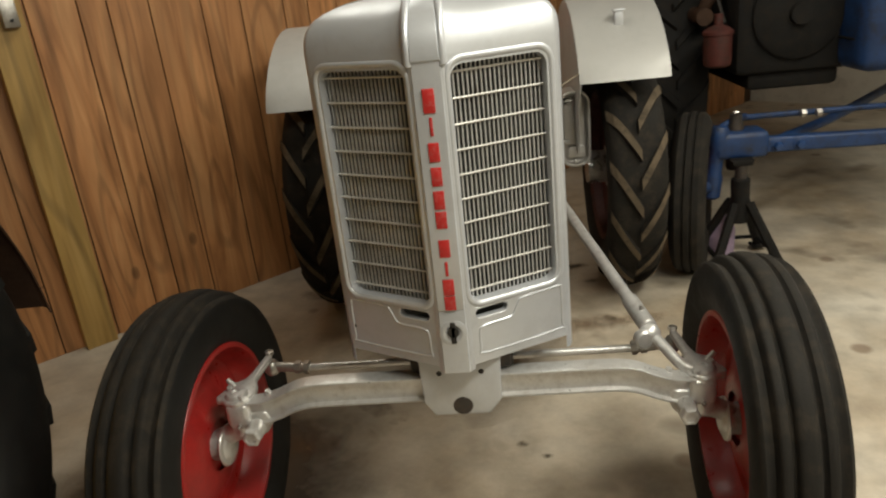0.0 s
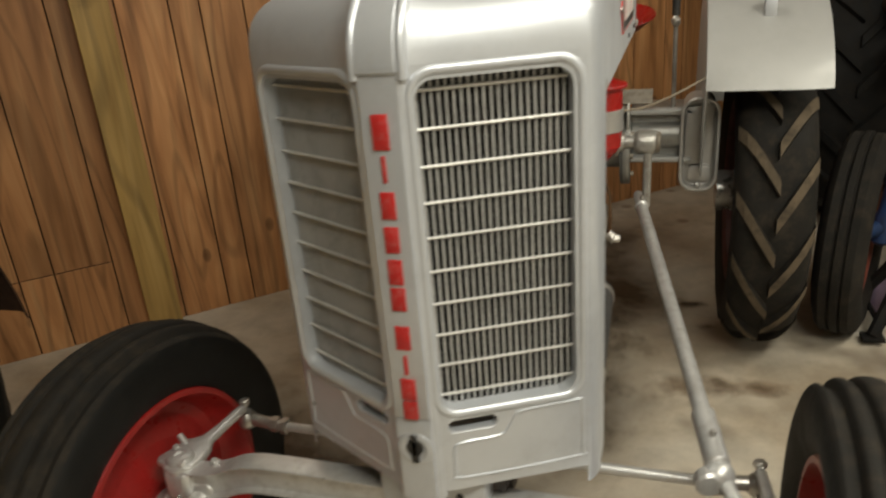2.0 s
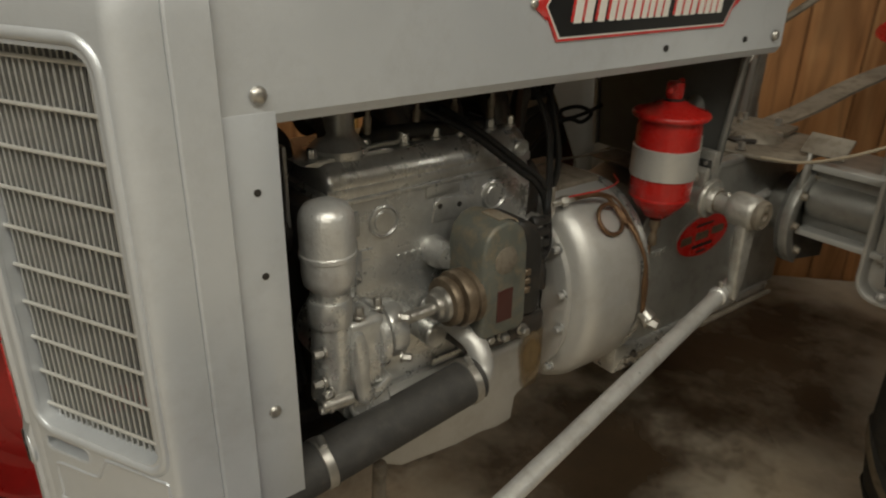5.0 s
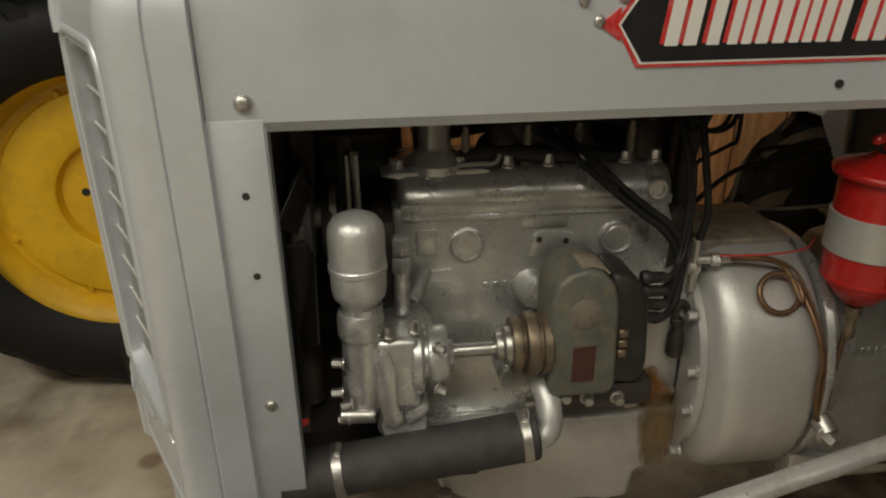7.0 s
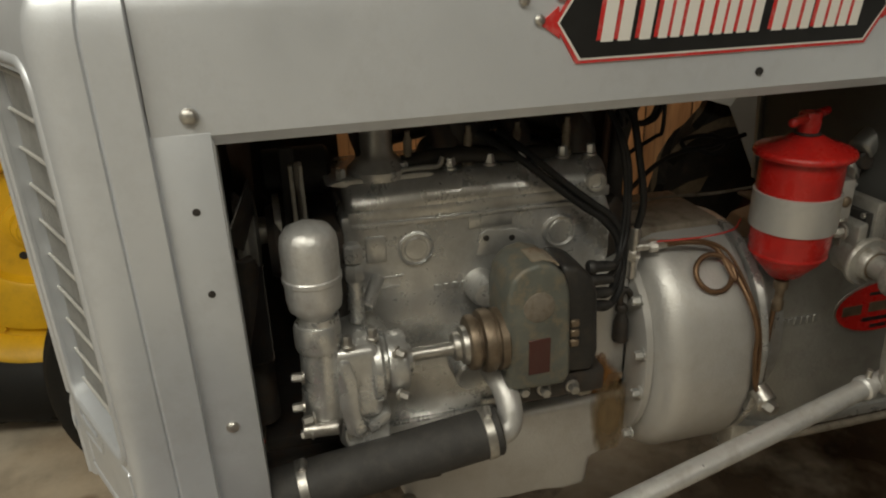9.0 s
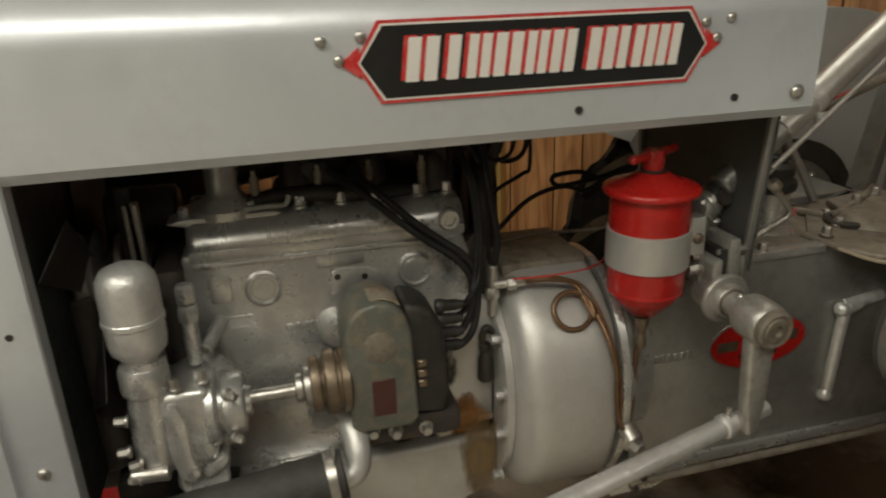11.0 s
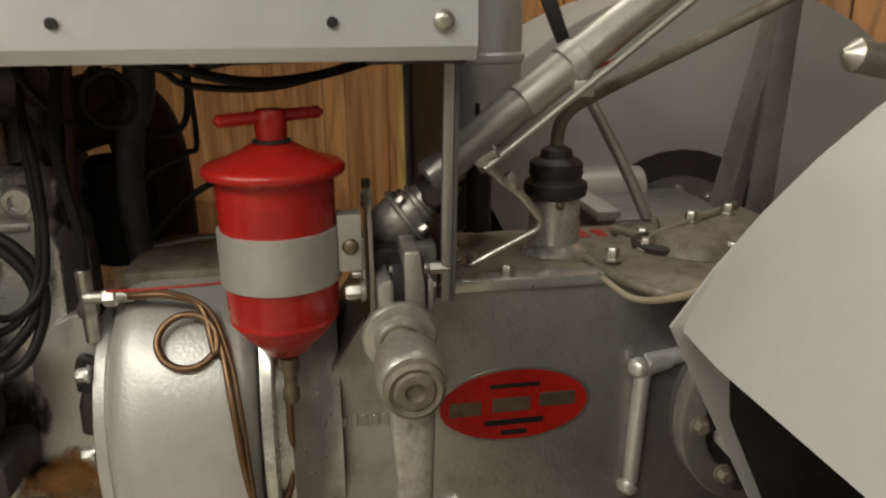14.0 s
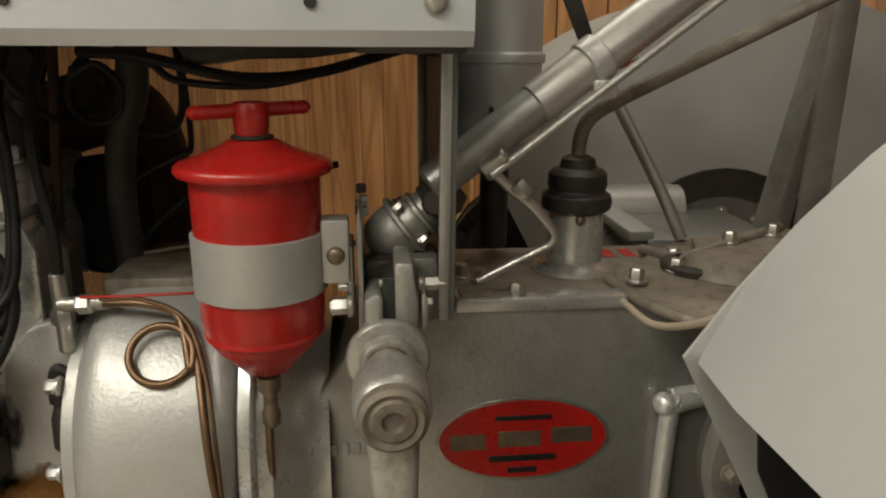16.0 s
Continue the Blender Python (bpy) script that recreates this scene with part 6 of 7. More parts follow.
for x in (-0.045, 0.045):
    part("bolt_hole", lathe(B(), (x, -0.0595, 0.548), (0, -1, 0), [(0.006, 0), (0.006, 0.0012), (0, 0.0012)], 14), BLACK, pivot)
fr = B()
for s in (1, -1):
    box(fr, min(s * 0.06, s * 0.115), max(s * 0.06, s * 0.115), 0.0, 0.42, 0.51, 0.58, 0.006)
box(fr, -0.11, 0.11, -0.02, 0.05, 0.53, 0.60, 0.006)
part("frame_rail", fr, DARKIRON, tractor, "dark frame rails under the radiator")
for s in (1, -1):
    kn = B()
    # squared eye at the axle's end and the pin through it
    box(kn, min(s * 0.486, s * 0.540), max(s * 0.486, s * 0.540), -0.046, 0.014, 0.424, 0.486, 0.012, 3)
    lathe(kn, (s * 0.515, -0.016, 0.396), (0, 0, 1), [(0.020, 0), (0.026, 0.005), (0.027, 0.070), (0.029, 0.076), (0.029, 0.092), (0.022, 0.098)], 26)
    # lower boss with its wide nut
    lathe(kn, (s * 0.476, 0.012, 0.421), (0, -1, 0), [(0.024, 0), (0.028, 0.006), (0.028, 0.036), (0.022, 0.046), (0.020, 0.078)], 26)
    prism(kn, [(s * 0.440, 0.434), (s * 0.462, 0.395), (s * 0.492, 0.392), (s * 0.530, 0.412), (s * 0.530, 0.452), (s * 0.450, 0.460)], -0.034, 0.012, "xz", 0.010, 3)
    # stub axle towards the wheel
    lathe(kn, (s * 0.505, -0.004, 0.412), (s * 0.88, 0.1, -0.47), [(0.028, 0), (0.030, 0.02), (0.024, 0.045), (0.022, 0.105)], 24)
    knuckle = part("knuckle", kn, AXLE, axle, "cast silver steering knuckle")
    lv = B()
    prism(lv, [(s * x, y) for x, y in ((0.484, -0.030), (0.505, -0.044), (0.535, -0.042), (0.550, -0.026), (0.562, -0.026), (0.568, -0.014), (0.560, 0.006), (0.552, 0.028), (0.548, 0.046), (0.534, 0.052), (0.522, 0.062), (0.514, 0.100), (0.507, 0.172), (0.489, 0.172), (0.494, 0.10), (0.496, 0.056), (0.484, 0.036), (0.478, 0.0))], 0.476, 0.494, "xy", 0.007, 3)
    lathe(lv, (s * 0.518, -0.012, 0.488), (0, 0, 1), [(0.027, 0), (0.027, 0.008), (0.022, 0.014), (0.010, 0.016), (0.008, 0.012), (0, 0.012)], 24)
    rod(lv, (s * 0.532, 0.030, 0.484), (s * 0.556, 0.040, 0.505), 0.008, 0.006)
    part("steering_lever", lv, AXLE, knuckle, "forged lever on top of the knuckle")
    nut = B()
    lathe(nut, (s * 0.476, -0.064, 0.421), (0, -1, 0), [(0.020, 0), (0.022, 0.003), (0.022, 0.015), (0.019, 0.019), (0.014, 0.020), (0.013, 0.017), (0.0, 0.017)], 6)
    part("nut", nut, AXLE, knuckle)
    for px_, py_, pz_ in ((0.500, -0.030, 0.493), (0.446, -0.006, 0.488), (0.540, 0.010, 0.493)):
        part("bolt", hexbolt(B(), (s * px_, py_, pz_), (0, -0.2, 1), 0.0075, 0.010), AXLE, knuckle)
    part("grease_nipple", dome(B(), (s * 0.512, -0.045, 0.430), (0, -1, 0.2), 0.0055, 0.012), STEEL, knuckle)
    tb = B()
    lathe(tb, (s * 0.497, 0.176, 0.437), (0, 0, 1), [(0.014, 0), (0.020, 0.008), (0.021, 0.020), (0.016, 0.030), (0.012, 0.036)], 20)
    rod(tb, (s * 0.497, 0.176, 0.484), (s * 0.497, 0.176, 0.503), 0.006)
    lathe(tb, (s * 0.497, 0.176, 0.492), (0, 0, 1), [(0.010, 0), (0.0115, 0.002), (0.0115, 0.009), (0.009, 0.010)], 6)
    rod(tb, (s * 0.49, 0.176, 0.456), (s * 0.405, 0.172, 0.451), 0.0125)
    lathe(tb, (s * 0.438, 0.174, 0.453), (-s, 0, -0.05), [(0.013, 0), (0.0165, 0.002), (0.0165, 0.016), (0.013, 0.018)], 6)
    lathe(tb, (s * 0.414, 0.173, 0.452), (-s, 0, -0.05), [(0.014, 0), (0.0175, 0.002), (0.0175, 0.014), (0.011, 0.016)], 6)
    part("ball_joint", tb, STEEL, axle, "tie rod end with its nut")
part("tie_rod", rod(B(), (-0.41, 0.172, 0.451), (0.41, 0.172, 0.451), 0.0095), AXLE, axle, "thin silver tie rod")
arm = pipe(B(), [(0.432, 0.086, 0.530), (0.452, 0.045, 0.516), (0.478, 0.006, 0.496), (0.515, -0.016, 0.487)], 0.0125, 12)
part("steering_arm", arm, AXLE, axle, "bent silver steering arm")
bj = B()
lathe(bj, (0.426, 0.092, 0.502), (0, 0, 1), [(0.010, 0), (0.020, 0.006), (0.025, 0.020), (0.025, 0.034), (0.019, 0.046), (0.010, 0.052), (0.0, 0.053)], 26)
lathe(bj, (0.412, 0.070, 0.527), (0.2, -1, 0), [(0.020, -0.02), (0.022, 0.0), (0.018, 0.005), (0.0, 0.006)], 20)
part("ball_joint", bj, AXLE, axle, "drag link ball joint")


def front_wheel(s):
    """Ribbed tyre on a red dished wheel; the axle runs along x."""
    cx, cy, cz, k = s * 0.6300 - 0.0020 + (0.006 if s < 0 else 0.0), 0.005, 0.352, 1.112
    prof = [(0.212, -0.052), (0.222, -0.060), (0.245, -0.070), (0.272, -0.0755), (0.296, -0.0745), (0.310, -0.070), (0.3165, -0.0655), (0.3180, -0.0625), (0.3165, -0.0590), (0.3125, -0.0540), (0.3120, -0.0480), (0.3200, -0.0440), (0.3265, -0.0420), (0.3285, -0.0390), (0.3290, -0.0330), (0.3270, -0.0270), (0.3205, -0.0235), (0.3190, -0.0210), (0.3205, -0.0185), (0.3300, -0.0160), (0.3330, -0.0120), (0.3345, -0.0050)]
    full = [(r * k, x * 1.12) for r, x in prof + [(r, -x) for r, x in reversed(prof)]]
    t = lathe(B(), (cx, cy, cz), (1, 0, 0), full, 84, caps=False)
    for fc in t.faces:
        p = fc.calc_center_median()
        fc.material_index = 1 if math.hypot(p.y - cy, p.z - cz) > 0.345 else 0
    wheel = part("front_wheel", t, [TYRE, DUSTTYRE], tractor, "front wheel with a ribbed black tyre and red rim")
    d = -s  # towards the tractor
    disc = lathe(B(), (cx, cy, cz), (d, 0, 0), [(r * 1.10, a * 1.12) for r, a in [(0.218, 0.050), (0.221, 0.056), (0.219, 0.060), (0.209, 0.060), (0.204, 0.050), (0.200, 0.030), (0.192, 0.012), (0.186, 0.002), (0.165, -0.002), (0.135, 0.006), (0.100, 0.024), (0.075, 0.030), (0.055, 0.030)]], 64, caps=False)
    lathe(disc, (cx, cy, cz), (-d, 0, 0), [(r * 1.10, a * 1.12) for r, a in [(0.218, 0.050), (0.221, 0.056), (0.209, 0.060), (0.204, 0.050), (0.198, 0.030), (0.19, 0.006), (0.165, 0.002), (0.10, -0.02), (0.0, -0.022)]], 64, caps=False)
    part("rim", disc, REDRIM, wheel, "red-painted dished wheel rim")
    hubm = lathe(B(), (cx, cy, cz), (d, 0, 0), [(0.036, 0.024), (0.036, 0.048), (0.048, 0.050), (0.050, 0.053), (0.048, 0.058), (0.038, 0.059), (0.034, 0.064), (0.024, 0.068)], 36)
    part("hub", hubm, AXLE, wheel, "silver wheel hub")
    # both wheels stand turned three degrees
    turn = Matrix.Translation((cx, cy, cz)) @ Matrix.Rotation(radians(-3), 4, "Z") @ Matrix.Translation((-cx, -cy, -cz))
    wheel.matrix_basis = turn
    for ob in wheel.children:
        ob.matrix_parent_inverse = Matrix()


for s in (1, -1):
    front_wheel(s)


def lugged_tyre(cx, cy, cz, R, r_in, width, lugs, name="tyre", parent=None, mat=DUSTTYRE, lug_mat=LUGTOP, label="", lean=1.0):
    """A bar-tread tyre about an x axle; the chevron bars are real blocks."""
    h = width / 2
    lh = 0.026
    rb = R - lh
    prof = [(r_in, -h * 0.72), (r_in + 0.02, -h * 0.86), (r_in + (rb - r_in) * 0.5, -h), (rb - 0.05, -h * 0.97), (rb - 0.02, -h * 0.86), (rb - 0.004, -h * 0.6), (rb, 0)]
    t = lathe(B(), (cx, cy, cz), (1, 0, 0), prof + [(r, -x) for r, x in reversed(prof[:-1])], 72, caps=False)
    tyre = part(name, t, mat, parent, label)
    for s in (1, -1):
        bars = B()
        secs = []
        for i in range(6):
            v = i / 5
            x = s * h * (-0.02 + 0.98 * v)
            rr = R - 0.055 * v**3.2
            ang = -lean * 0.62 * v * (0.30 / R)
            wide = 0.0215 / R * (1.0 + 0.15 * v)
            root = rr - lh - 0.012 - 0.03 * v**3
            secs.append([(x, ang - wide * 1.35, root), (x, ang - wide, rr), (x, ang + wide, rr), (x, ang + wide * 1.35, root)])
        V = [[bars.verts.new((x, -r * math.sin(a), r * math.cos(a))) for x, a, r in sec] for sec in secs]
        for p, q in zip(V, V[1:]):
            for j in range(3):
                fc = bars.faces.new((p[j], p[j + 1], q[j + 1], q[j]))
                fc.material_index = 1 if j == 1 else 0
        bars.faces.new(V[0])
        bars.faces.new(V[-1])
        first = part("lug", bars, [mat, lug_mat], tyre, smooth=False)
        for n in range(lugs):
            ob = first if n == 0 else first.copy()
            if n:
                scene.collection.objects.link(ob)
            turn = (n + (0.5 if s > 0 else 0)) * math.tau / lugs
            ob.matrix_basis = Matrix.Translation((cx, cy, cz)) @ Matrix.Rotation(turn, 4, "X")
    return tyre


for s in (1, -1):
    wt = lugged_tyre(s * 0.628, 1.69, 0.504, 0.524, 0.315, 0.225, 15, "rear_wheel", tractor, label="rear wheel with a dusty bar-tread tyre")
    rimb = lathe(B(), (s * 0.628, 1.69, 0.504), (1, 0, 0), [(0.325, -0.080), (0.318, -0.092), (0.300, -0.08), (0.295, -0.04), (0.20, 0.0), (0.09, 0.0), (0.09, 0.05), (0.0, 0.05)], 56, caps=False)
    part("rim", rimb, OLDRIM, wt, "dirty dark red rear wheel rim")
    lathe(hb := B(), (s * 0.628, 1.69, 0.504), (-s, 0, 0), [(0.11, 0.0), (0.10, 0.05), (0.07, 0.06), (0.07, 0.14)], 32)
    part("hub", hb, CAST, wt)

# ---- other machines and things in the shed ----
neighbour = thing("neighbour_tractor", "neighbouring tractor with a yellow rear wheel and lugged black tyre", "tractor", (-1.2, -0.482, GROUND))
lugged_tyre(-1.13, -0.482, 0.588, 0.608, 0.378, 0.32, 18, "tyre", neighbour, TYRE, TYRE, "black lugged tyre")
yr = lathe(B(), (-1.195, -0.482, 0.588), (1, 0, 0), [(r * 1.06, a) for r, a in [(0.37, 0.105), (0.385, 0.118), (0.392, 0.125), (0.385, 0.130), (0.370, 0.124), (0.345, 0.100), (0.330, 0.070), (0.318, 0.066), (0.306, 0.070), (0.300, 0.084), (0.240, 0.090), (0.175, 0.086), (0.164, 0.080), (0.157, 0.058), (0.153, 0.052), (0.10, 0.050), (0.06, 0.052), (0.0, 0.054)]], 72, caps=False)
rim_y = part("rim", yr, YELLOW, neighbour, "bright yellow dished wheel disc")
hubm = lathe(B(), (-1.145, -0.482, 0.588), (1, 0, 0), [(0.075, 0.0), (0.072, 0.012), (0.052, 0.018), (0.048, 0.040), (0.044, 0.046), (0.030, 0.048), (0.028, 0.072), (0.024, 0.076), (0.0, 0.077)], 40)
part("hub_cap", hubm, YELLOW, rim_y, "yellow hub cap")
for k in range(5):
    a = radians(72 * k + 30)
    part("bolt_hole", lathe(B(), (-1.1455, -0.482 + 0.098 * math.cos(a), 0.588 + 0.098 * math.sin(a)), (1, 0, 0), [(0.012, 0), (0.012, 0.004), (0, 0.004)], 14), BLACK, rim_y)
for k in range(8):
    a = radians(45 * k + 20)
    part("rim_bolt", hexbolt(B(), (-1.129, -0.482 + 0.328 * math.cos(a), 0.588 + 0.328 * math.sin(a)), (1, 0, 0), 0.011, 0.012), YELLOW, rim_y)
bodyn = B()
rod(bodyn, (-1.17, -0.482, 0.588), (-2.2, -0.482, 0.588), 0.10)
box(bodyn, -1.95, -1.45, -1.6, -0.2, 0.55, 1.05, 0.05)
part("body", bodyn, BLACK, neighbour, "dark axle and body behind the wheel")

rows = []
for k in range(31):
    a = radians(6 + 160 * k / 30)
    y, z = -0.482 + 0.668 * math.cos(a), 0.588 + 0.668 * math.sin(a)
    rows.append([(x, y, z + dz) for x, dz in ((-0.980, -0.02), (-0.985, -0.004), (-0.995, 0.0), (-1.20, 0.004), (-1.45, 0.0))])
part("fender", thicken(sheet(B(), rows), 0.004), RUSTIRON, neighbour, "rusty brown curved sheet fender")
neighbour.matrix_basis = neighbour.matrix_basis @ Matrix.Rotation(radians(6), 4, "Z")

# blue tractor on a jack stand
blue = thing("blue_tractor", "blue tractor, dusty and dark, front end held on a stand", "tractor", (1.5, 2.6, 0))
ntw = lathe(B(), (0.955, 1.74, 0.336), (1, -0.34, 0), [(0.22, -0.05), (0.25, -0.07), (0.30, -0.075), (0.335, -0.062), (0.352, -0.045), (0.352, -0.022), (0.342, -0.018), (0.342, -0.014), (0.356, -0.010), (0.356, 0.010), (0.342, 0.014), (0.342, 0.018), (0.352, 0.022), (0.352, 0.045), (0.335, 0.062), (0.30, 0.075), (0.25, 0.07), (0.22, 0.05)], 64, caps=False)
fw = part("front_wheel", ntw, DUSTTYRE, blue, "dusty ribbed front wheel, reddish rim")
part("rim", lathe(B(), (0.955, 1.74, 0.336), (1, -0.34, 0), [(0.225, 0.052), (0.215, 0.05), (0.20, 0.03), (0.10, 0.02), (0.0, 0.03)], 48, caps=False), paint("faded_red_rim", (0.20, 0.05, 0.03), 0.0, 0.6, 0.2), fw, "faded red rim")
beam = B()
prism(beam, [(1.10, 0.475), (2.95, 0.44), (2.95, 0.50), (1.10, 0.545)], 1.80, 1.86, "xz", 0.012, 3)
box(beam, 1.06, 1.29, 1.76, 1.92, 0.46, 0.58, 0.025, 3)
axle_b = part("front_axle", beam, BLUE, blue, "dull blue front axle beam")
part("pivot_pin", lathe(B(), (1.165, 1.84, 0.40), (0, 0, 1), [(0.030, 0), (0.034, 0.01), (0.034, 0.20), (0.026, 0.22), (0.026, 0.25), (0.0, 0.252)], 20), DARKIRON, axle_b)
knb = lathe(B(), (1.055, 1.80, 0.28), (0.10, 0, 1), [(0.024, 0), (0.038, 0.012), (0.040, 0.10), (0.032, 0.12), (0.032, 0.22), (0.042, 0.24), (0.042, 0.31), (0.030, 0.33), (0.0, 0.335)], 24)
rod(knb, (1.04, 1.79, 0.34), (0.97, 1.75, 0.335), 0.030)
part("knuckle", knb, BLUE, axle_b, "grimy blue steering knuckle")
part("steering_arm", pipe(B(), [(1.07, 1.82, 0.585), (1.16, 1.87, 0.615), (1.24, 1.95, 0.612)], 0.015, 10), BLUE, axle_b)
part("tie_rod", pipe(B(), [(1.22, 1.98, 0.600), (1.60, 2.02, 0.592), (2.95, 2.10, 0.570)], 0.014, 12), BLUE, axle_b, "thin blue tie rod")
part("radius_rod", pipe(B(), [(1.30, 1.90, 0.475), (1.80, 2.30, 0.50), (2.4, 2.9, 0.53)], 0.024, 12), BLUE, axle_b, "long blue radius rod")
for bx_ in (1.24, 1.335, 1.43):
    part("bolt", hexbolt(B(), (bx_, 1.800, 0.500), (0, -1, 0), 0.020, 0.024), BLUE, axle_b)
for bx_, bz_ in ((1.20, 0.615), (1.50, 0.596), (1.57, 0.594)):
    part("nut", lathe(B(), (bx_, 1.99, bz_), (1, 0, 0), [(0.016, 0), (0.020, 0.003), (0.020, 0.022), (0.016, 0.025)], 6), STEEL, axle_b)
bod = B()
box(bod, 1.28, 1.86, 2.25, 3.70, 0.74, 1.36, 0.05, 2)
box(bod, 1.36, 1.80, 2.30, 3.60, 0.66, 0.76, 0.03, 2)
eng_b = part("engine", bod, OILBLACK, blue, "dark oily engine block")
for k in range(4):
    part("manifold_branch", pipe(B(), [(1.30, 2.42 + 0.24 * k, 1.14), (1.21, 2.42 + 0.24 * k, 1.12), (1.17, 2.45 + 0.24 * k, 1.04)], 0.032, 12), RUSTIRON, eng_b)
part("manifold", pipe(B(), [(1.17, 2.38, 1.03), (1.165, 2.80, 1.03), (1.17, 3.25, 1.02)], 0.042, 14), RUSTIRON, eng_b, "rusty dark manifold")
part("oil_bowl", lathe(B(), (1.20, 2.26, 0.80), (0, 0, 1), [(0.045, 0), (0.062, 0.012), (0.066, 0.03), (0.066, 0.15), (0.072, 0.155), (0.072, 0.17), (0.045, 0.19), (0.02, 0.20), (0.02, 0.25)], 28), OLDRIM, eng_b, "dirty dark red air cleaner bowl")
part("generator", rod(B(), (1.24, 2.36, 0.86), (1.24, 2.62, 0.86), 0.062, seg=26), OILBLACK, eng_b)
part("starter", rod(B(), (1.25, 2.76, 0.82), (1.25, 3.05, 0.82), 0.055, seg=26), OILBLACK, eng_b)
part("fuel_line", pipe(B(), [(1.24, 2.3, 1.0), (1.22, 2.45, 1.20), (1.25, 2.7, 1.28), (1.27, 3.0, 1.22)], 0.008, 8), BLACK, eng_b)
part("fan", lathe(B(), (1.56, 2.215, 1.02), (0, 1, 0), [(0.02, -0.03), (0.05, -0.03), (0.05, 0.0), (0.20, 0.004), (0.21, 0.012), (0.05, 0.014), (0.0, 0.014)], 30), OILBLACK, eng_b)
hood_b = B()
box(hood_b, 1.76, 2.56, 2.02, 4.15, 0.74, 1.60, 0.07, 3)
hood_bl = part("hood", hood_b, BLUE, blue, "blue sheet-metal hood")
for k in range(9):
    part("louvre", box(B(), 1.752, 1.764, 2.30 + 0.14 * k, 2.38 + 0.14 * k, 0.95, 1.25, 0.006), BLUE, hood_bl)
part("hood_seam", box(B(), 1.7555, 1.764, 2.10, 4.10, 0.885, 0.897, 0.003), OILBLACK, hood_bl)
bt = lugged_tyre(1.06, 3.15, 0.70, 0.72, 0.42, 0.36, 22, "rear_wheel", blue, OILBLACK, OILBLACK, "large black bar-tread rear tyre")
part("rim", lathe(B(), (1.06, 3.15, 0.70), (-1, 0, 0), [(0.43, 0.12), (0.40, 0.05), (0.2, 0.02), (0.0, 0.03)], 40, caps=False), DARKIRON, bt)
stand = thing("jack_stand", "black steel jack stand on splayed legs", "jack stand", (1.165, 1.74, 0))
part("column", rod(B(), (1.165, 1.74, 0.18), (1.165, 1.74, 0.385), 0.040), OILBLACK, stand)
part("ratchet_post", rod(B(), (1.165, 1.74, 0.33), (1.165, 1.74, 0.46), 0.026), DARKIRON, stand)
part("saddle", prism(B(), [(1.115, 0.47), (1.215, 0.47), (1.205, 0.445), (1.125, 0.445)], 1.71, 1.77, "xz", 0.004), OILBLACK, stand)
for dx, dy in ((-0.14, -0.14), (0.14, -0.14), (-0.14, 0.14), (0.14, 0.14)):
    p, q = Vector((1.165 + dx * 0.22, 1.74 + dy * 0.22, 0.275)), Vector((1.165 + dx, 1.74 + dy, 0.012))
    legb = B()
    pipe(legb, [p, q], 0.021, 6, 1, smooth=False)
    box(legb, q.x - 0.035, q.x + 0.035, q.y - 0.03, q.y + 0.03, 0.0, 0.012, 0.002)
    part("leg", legb, OILBLACK, stand)
for a, b in (((-1, -1), (1, -1)), ((1, -1), (1, 1)), ((1, 1), (-1, 1)), ((-1, 1), (-1, -1))):
    part("brace", rod(B(), (1.165 + a[0] * 0.125, 1.74 + a[1] * 0.125, 0.055), (1.165 + b[0] * 0.125, 1.74 + b[1] * 0.125, 0.055), 0.009), OILBLACK, stand)
jug = thing("plastic_jug", "pale violet plastic jug standing on the floor", "jug", (1.13, 1.87, 0))
part("jug_body", lathe(B(), (1.13, 1.87, -0.02), (0, 0, 1), [(0.05, 0), (0.06, 0.01), (0.062, 0.12), (0.05, 0.16), (0.02, 0.19), (0.02, 0.21), (0, 0.21)], 24), PURPLE, jug)

# post and switch on the wood wall
post = box(B(), -0.055, 0.075, -0.006, 0.050, GROUND, HIGH, 0.003)
bmesh.ops.transform(post, matrix=ROOM, verts=post.verts)
tagged(part("wall_post", post, POSTWOOD, smooth=False), "yellowish pine post standing against the panelled wall", "post", kind="structure")
sw = thing("switch_box", "small grey metal switch box on the wooden post", "switch", tuple(W0 + N * 0.035 + Vector((0, 0, 1.36))))
bx = box(B(), -0.005, 0.05, 0.050, 0.085, 1.325, 1.43, 0.004)
bmesh.ops.transform(bx, matrix=ROOM, verts=bx.verts)
part("box", bx, STEEL, sw)
tg = box(B(), 0.018, 0.027, 0.085, 0.102, 1.345, 1.357, 0.002)
bmesh.ops.transform(tg, matrix=ROOM, verts=tg.verts)
part("toggle", tg, BLACK, sw)

# panelling: single boards with shadow gaps; a seam low down beside the post
WIDTHS = (0.1675, 0.100, 0.1885, 0.2215, 0.1353)  # grooves of sheet panelling, repeating
cache = {}


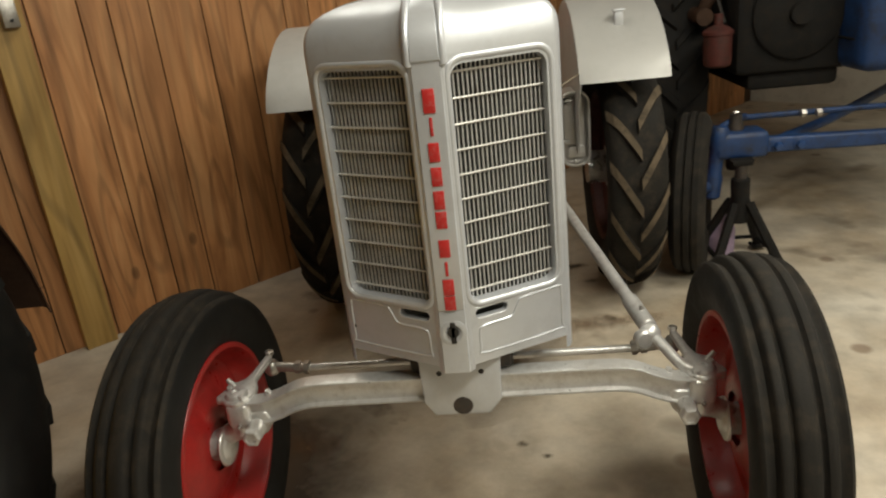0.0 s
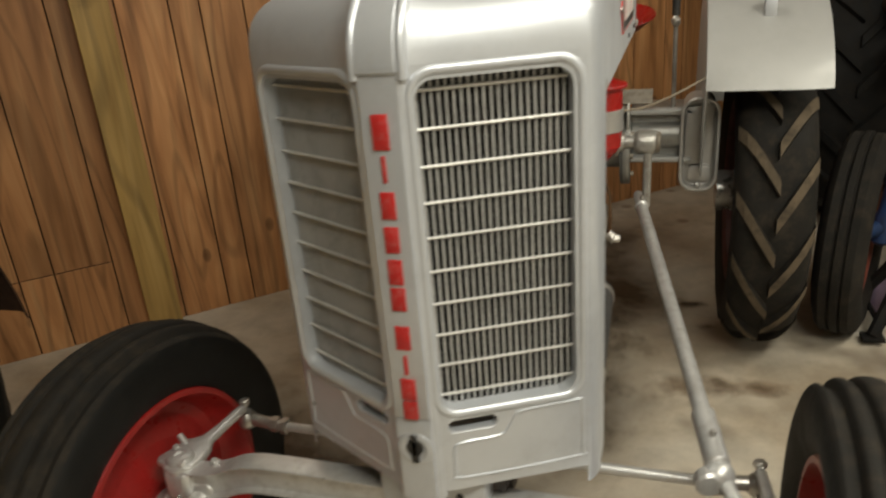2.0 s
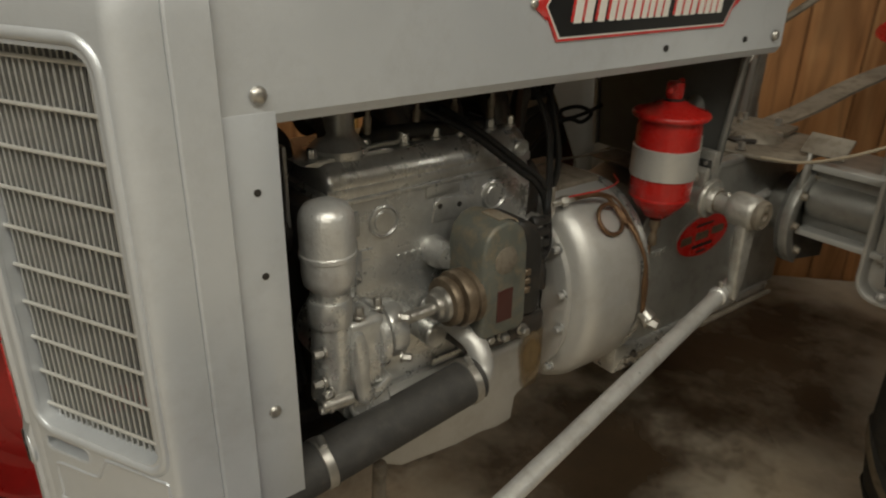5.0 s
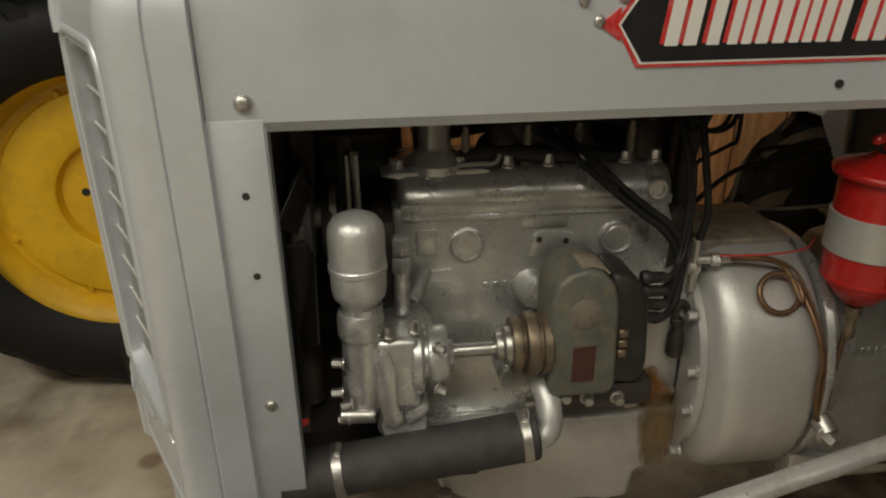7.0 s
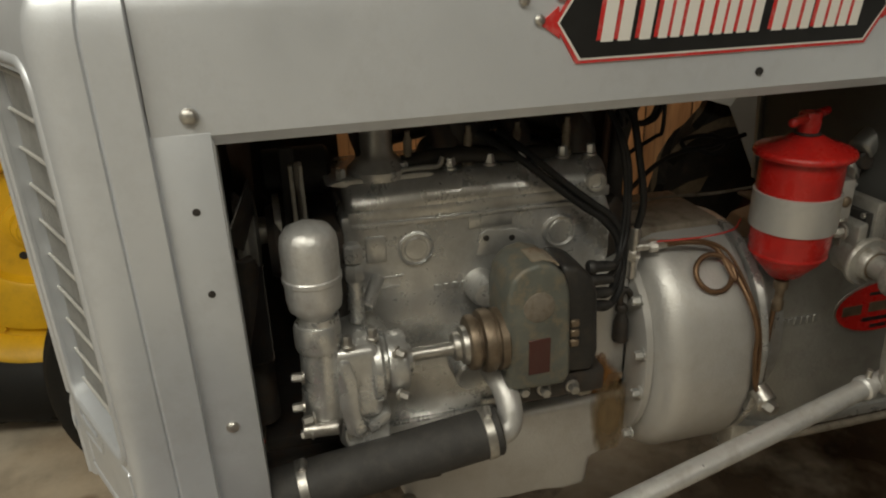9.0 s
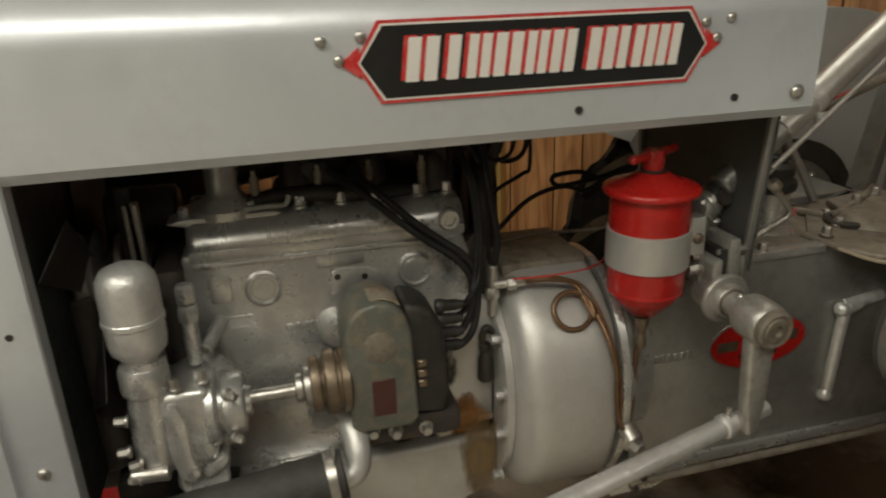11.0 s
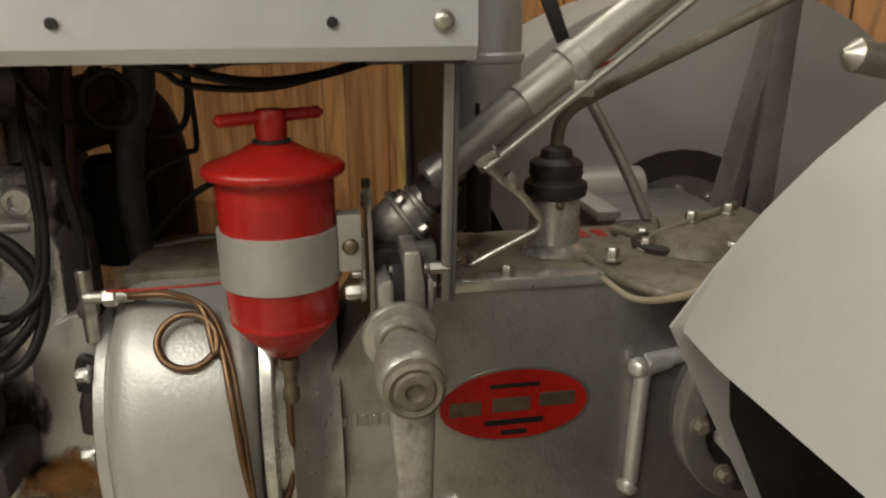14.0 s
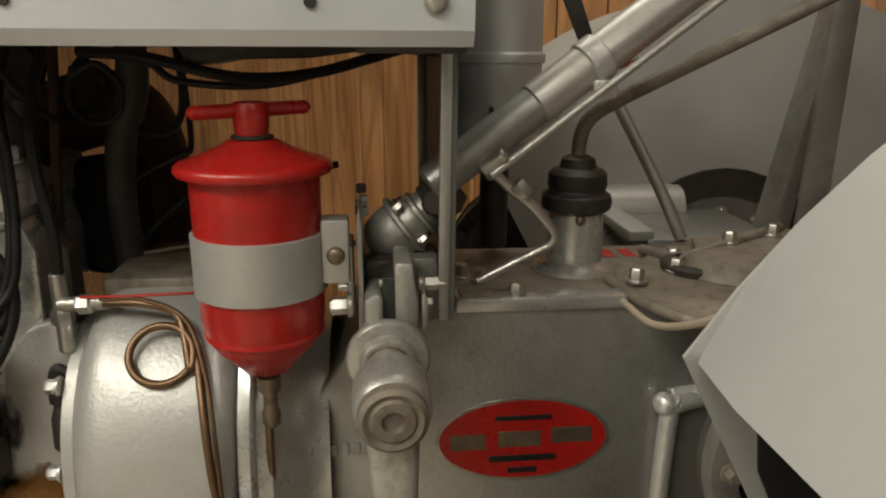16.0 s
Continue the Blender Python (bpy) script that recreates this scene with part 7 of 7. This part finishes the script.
def board_mesh(w, z0, z1):
    key = (w, z0, z1)
    if key not in cache:
        bm = box(B(), -w / 2 + 0.0028, w / 2 - 0.0028, -0.008, 0.0, z0, z1, 0.0018, 1)
        me = bpy.data.meshes.new("plank")
        bmesh.ops.recalc_face_normals(bm, faces=bm.faces)
        bm.to_mesh(me)
        bm.free()
        me.materials.append(PANEL)
        cache[key] = me
    return cache[key]


# grooves near the post, and the same random widths carried on both ways
EDGES = [-0.66, -0.474, -0.350, -0.135, 0.095, 0.285, 0.400, 0.570, 0.800]
while EDGES[0] > L0 + 0.25:
    EDGES.insert(0, EDGES[0] - WIDTHS[len(EDGES) % 5])
while EDGES[-1] < L1 - 0.25:
    EDGES.append(EDGES[-1] + WIDTHS[(len(EDGES) + 2) % 5])
for x0, x1 in zip(EDGES, EDGES[1:]):
    w, cx = round(x1 - x0, 4), (x0 + x1) / 2
    for z0, z1 in (((GROUND, 0.298), (0.302, HIGH)) if cx < -0.05 else ((GROUND, HIGH),)):
        ob = new("plank", board_mesh(w, z0, z1))
        ob.parent = wall_north
        ob.matrix_basis = ROOM @ Matrix.Translation((cx, 0, 0))

# old oil and rust stains lying on the concrete; the wide ones paint in shade
for n, (sx, sy, rx, ry, mt) in enumerate(((0.42, 1.82, 0.10, 0.05, FLOOROIL), (0.49, 1.64, 0.06, 0.04, FLOOROIL), (0.40, 1.21, 0.26, 0.14, FLOORRUST), (0.62, 1.24, 0.18, 0.10, FLOORRUST), (0.119, 0.452, 0.035, 0.03, FLOOROIL), (0.194, 0.389, 0.03, 0.02, FLOOROIL), (-0.73, 1.70, 0.20, 0.10, FLOORRUST), (1.226, 1.356, 0.12, 0.07, FLOORRUST), (-0.61, 0.50, 0.28, 0.14, FLOORRUST), (-0.84, 0.46, 0.60, 0.68, OILSHADE), (-0.10, 1.15, 0.48, 0.62, OILSHADE), (-0.15, 1.95, 0.62, 0.85, OILSHADE))):
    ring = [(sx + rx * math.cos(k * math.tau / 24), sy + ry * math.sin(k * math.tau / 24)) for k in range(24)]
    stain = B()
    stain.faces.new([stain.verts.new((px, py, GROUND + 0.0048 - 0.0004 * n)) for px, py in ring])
    tagged(part("floor_stain_shade", stain, mt, smooth=False), "oil stain on the concrete, shade painted into the wide ones", "floor stain", kind="structure")
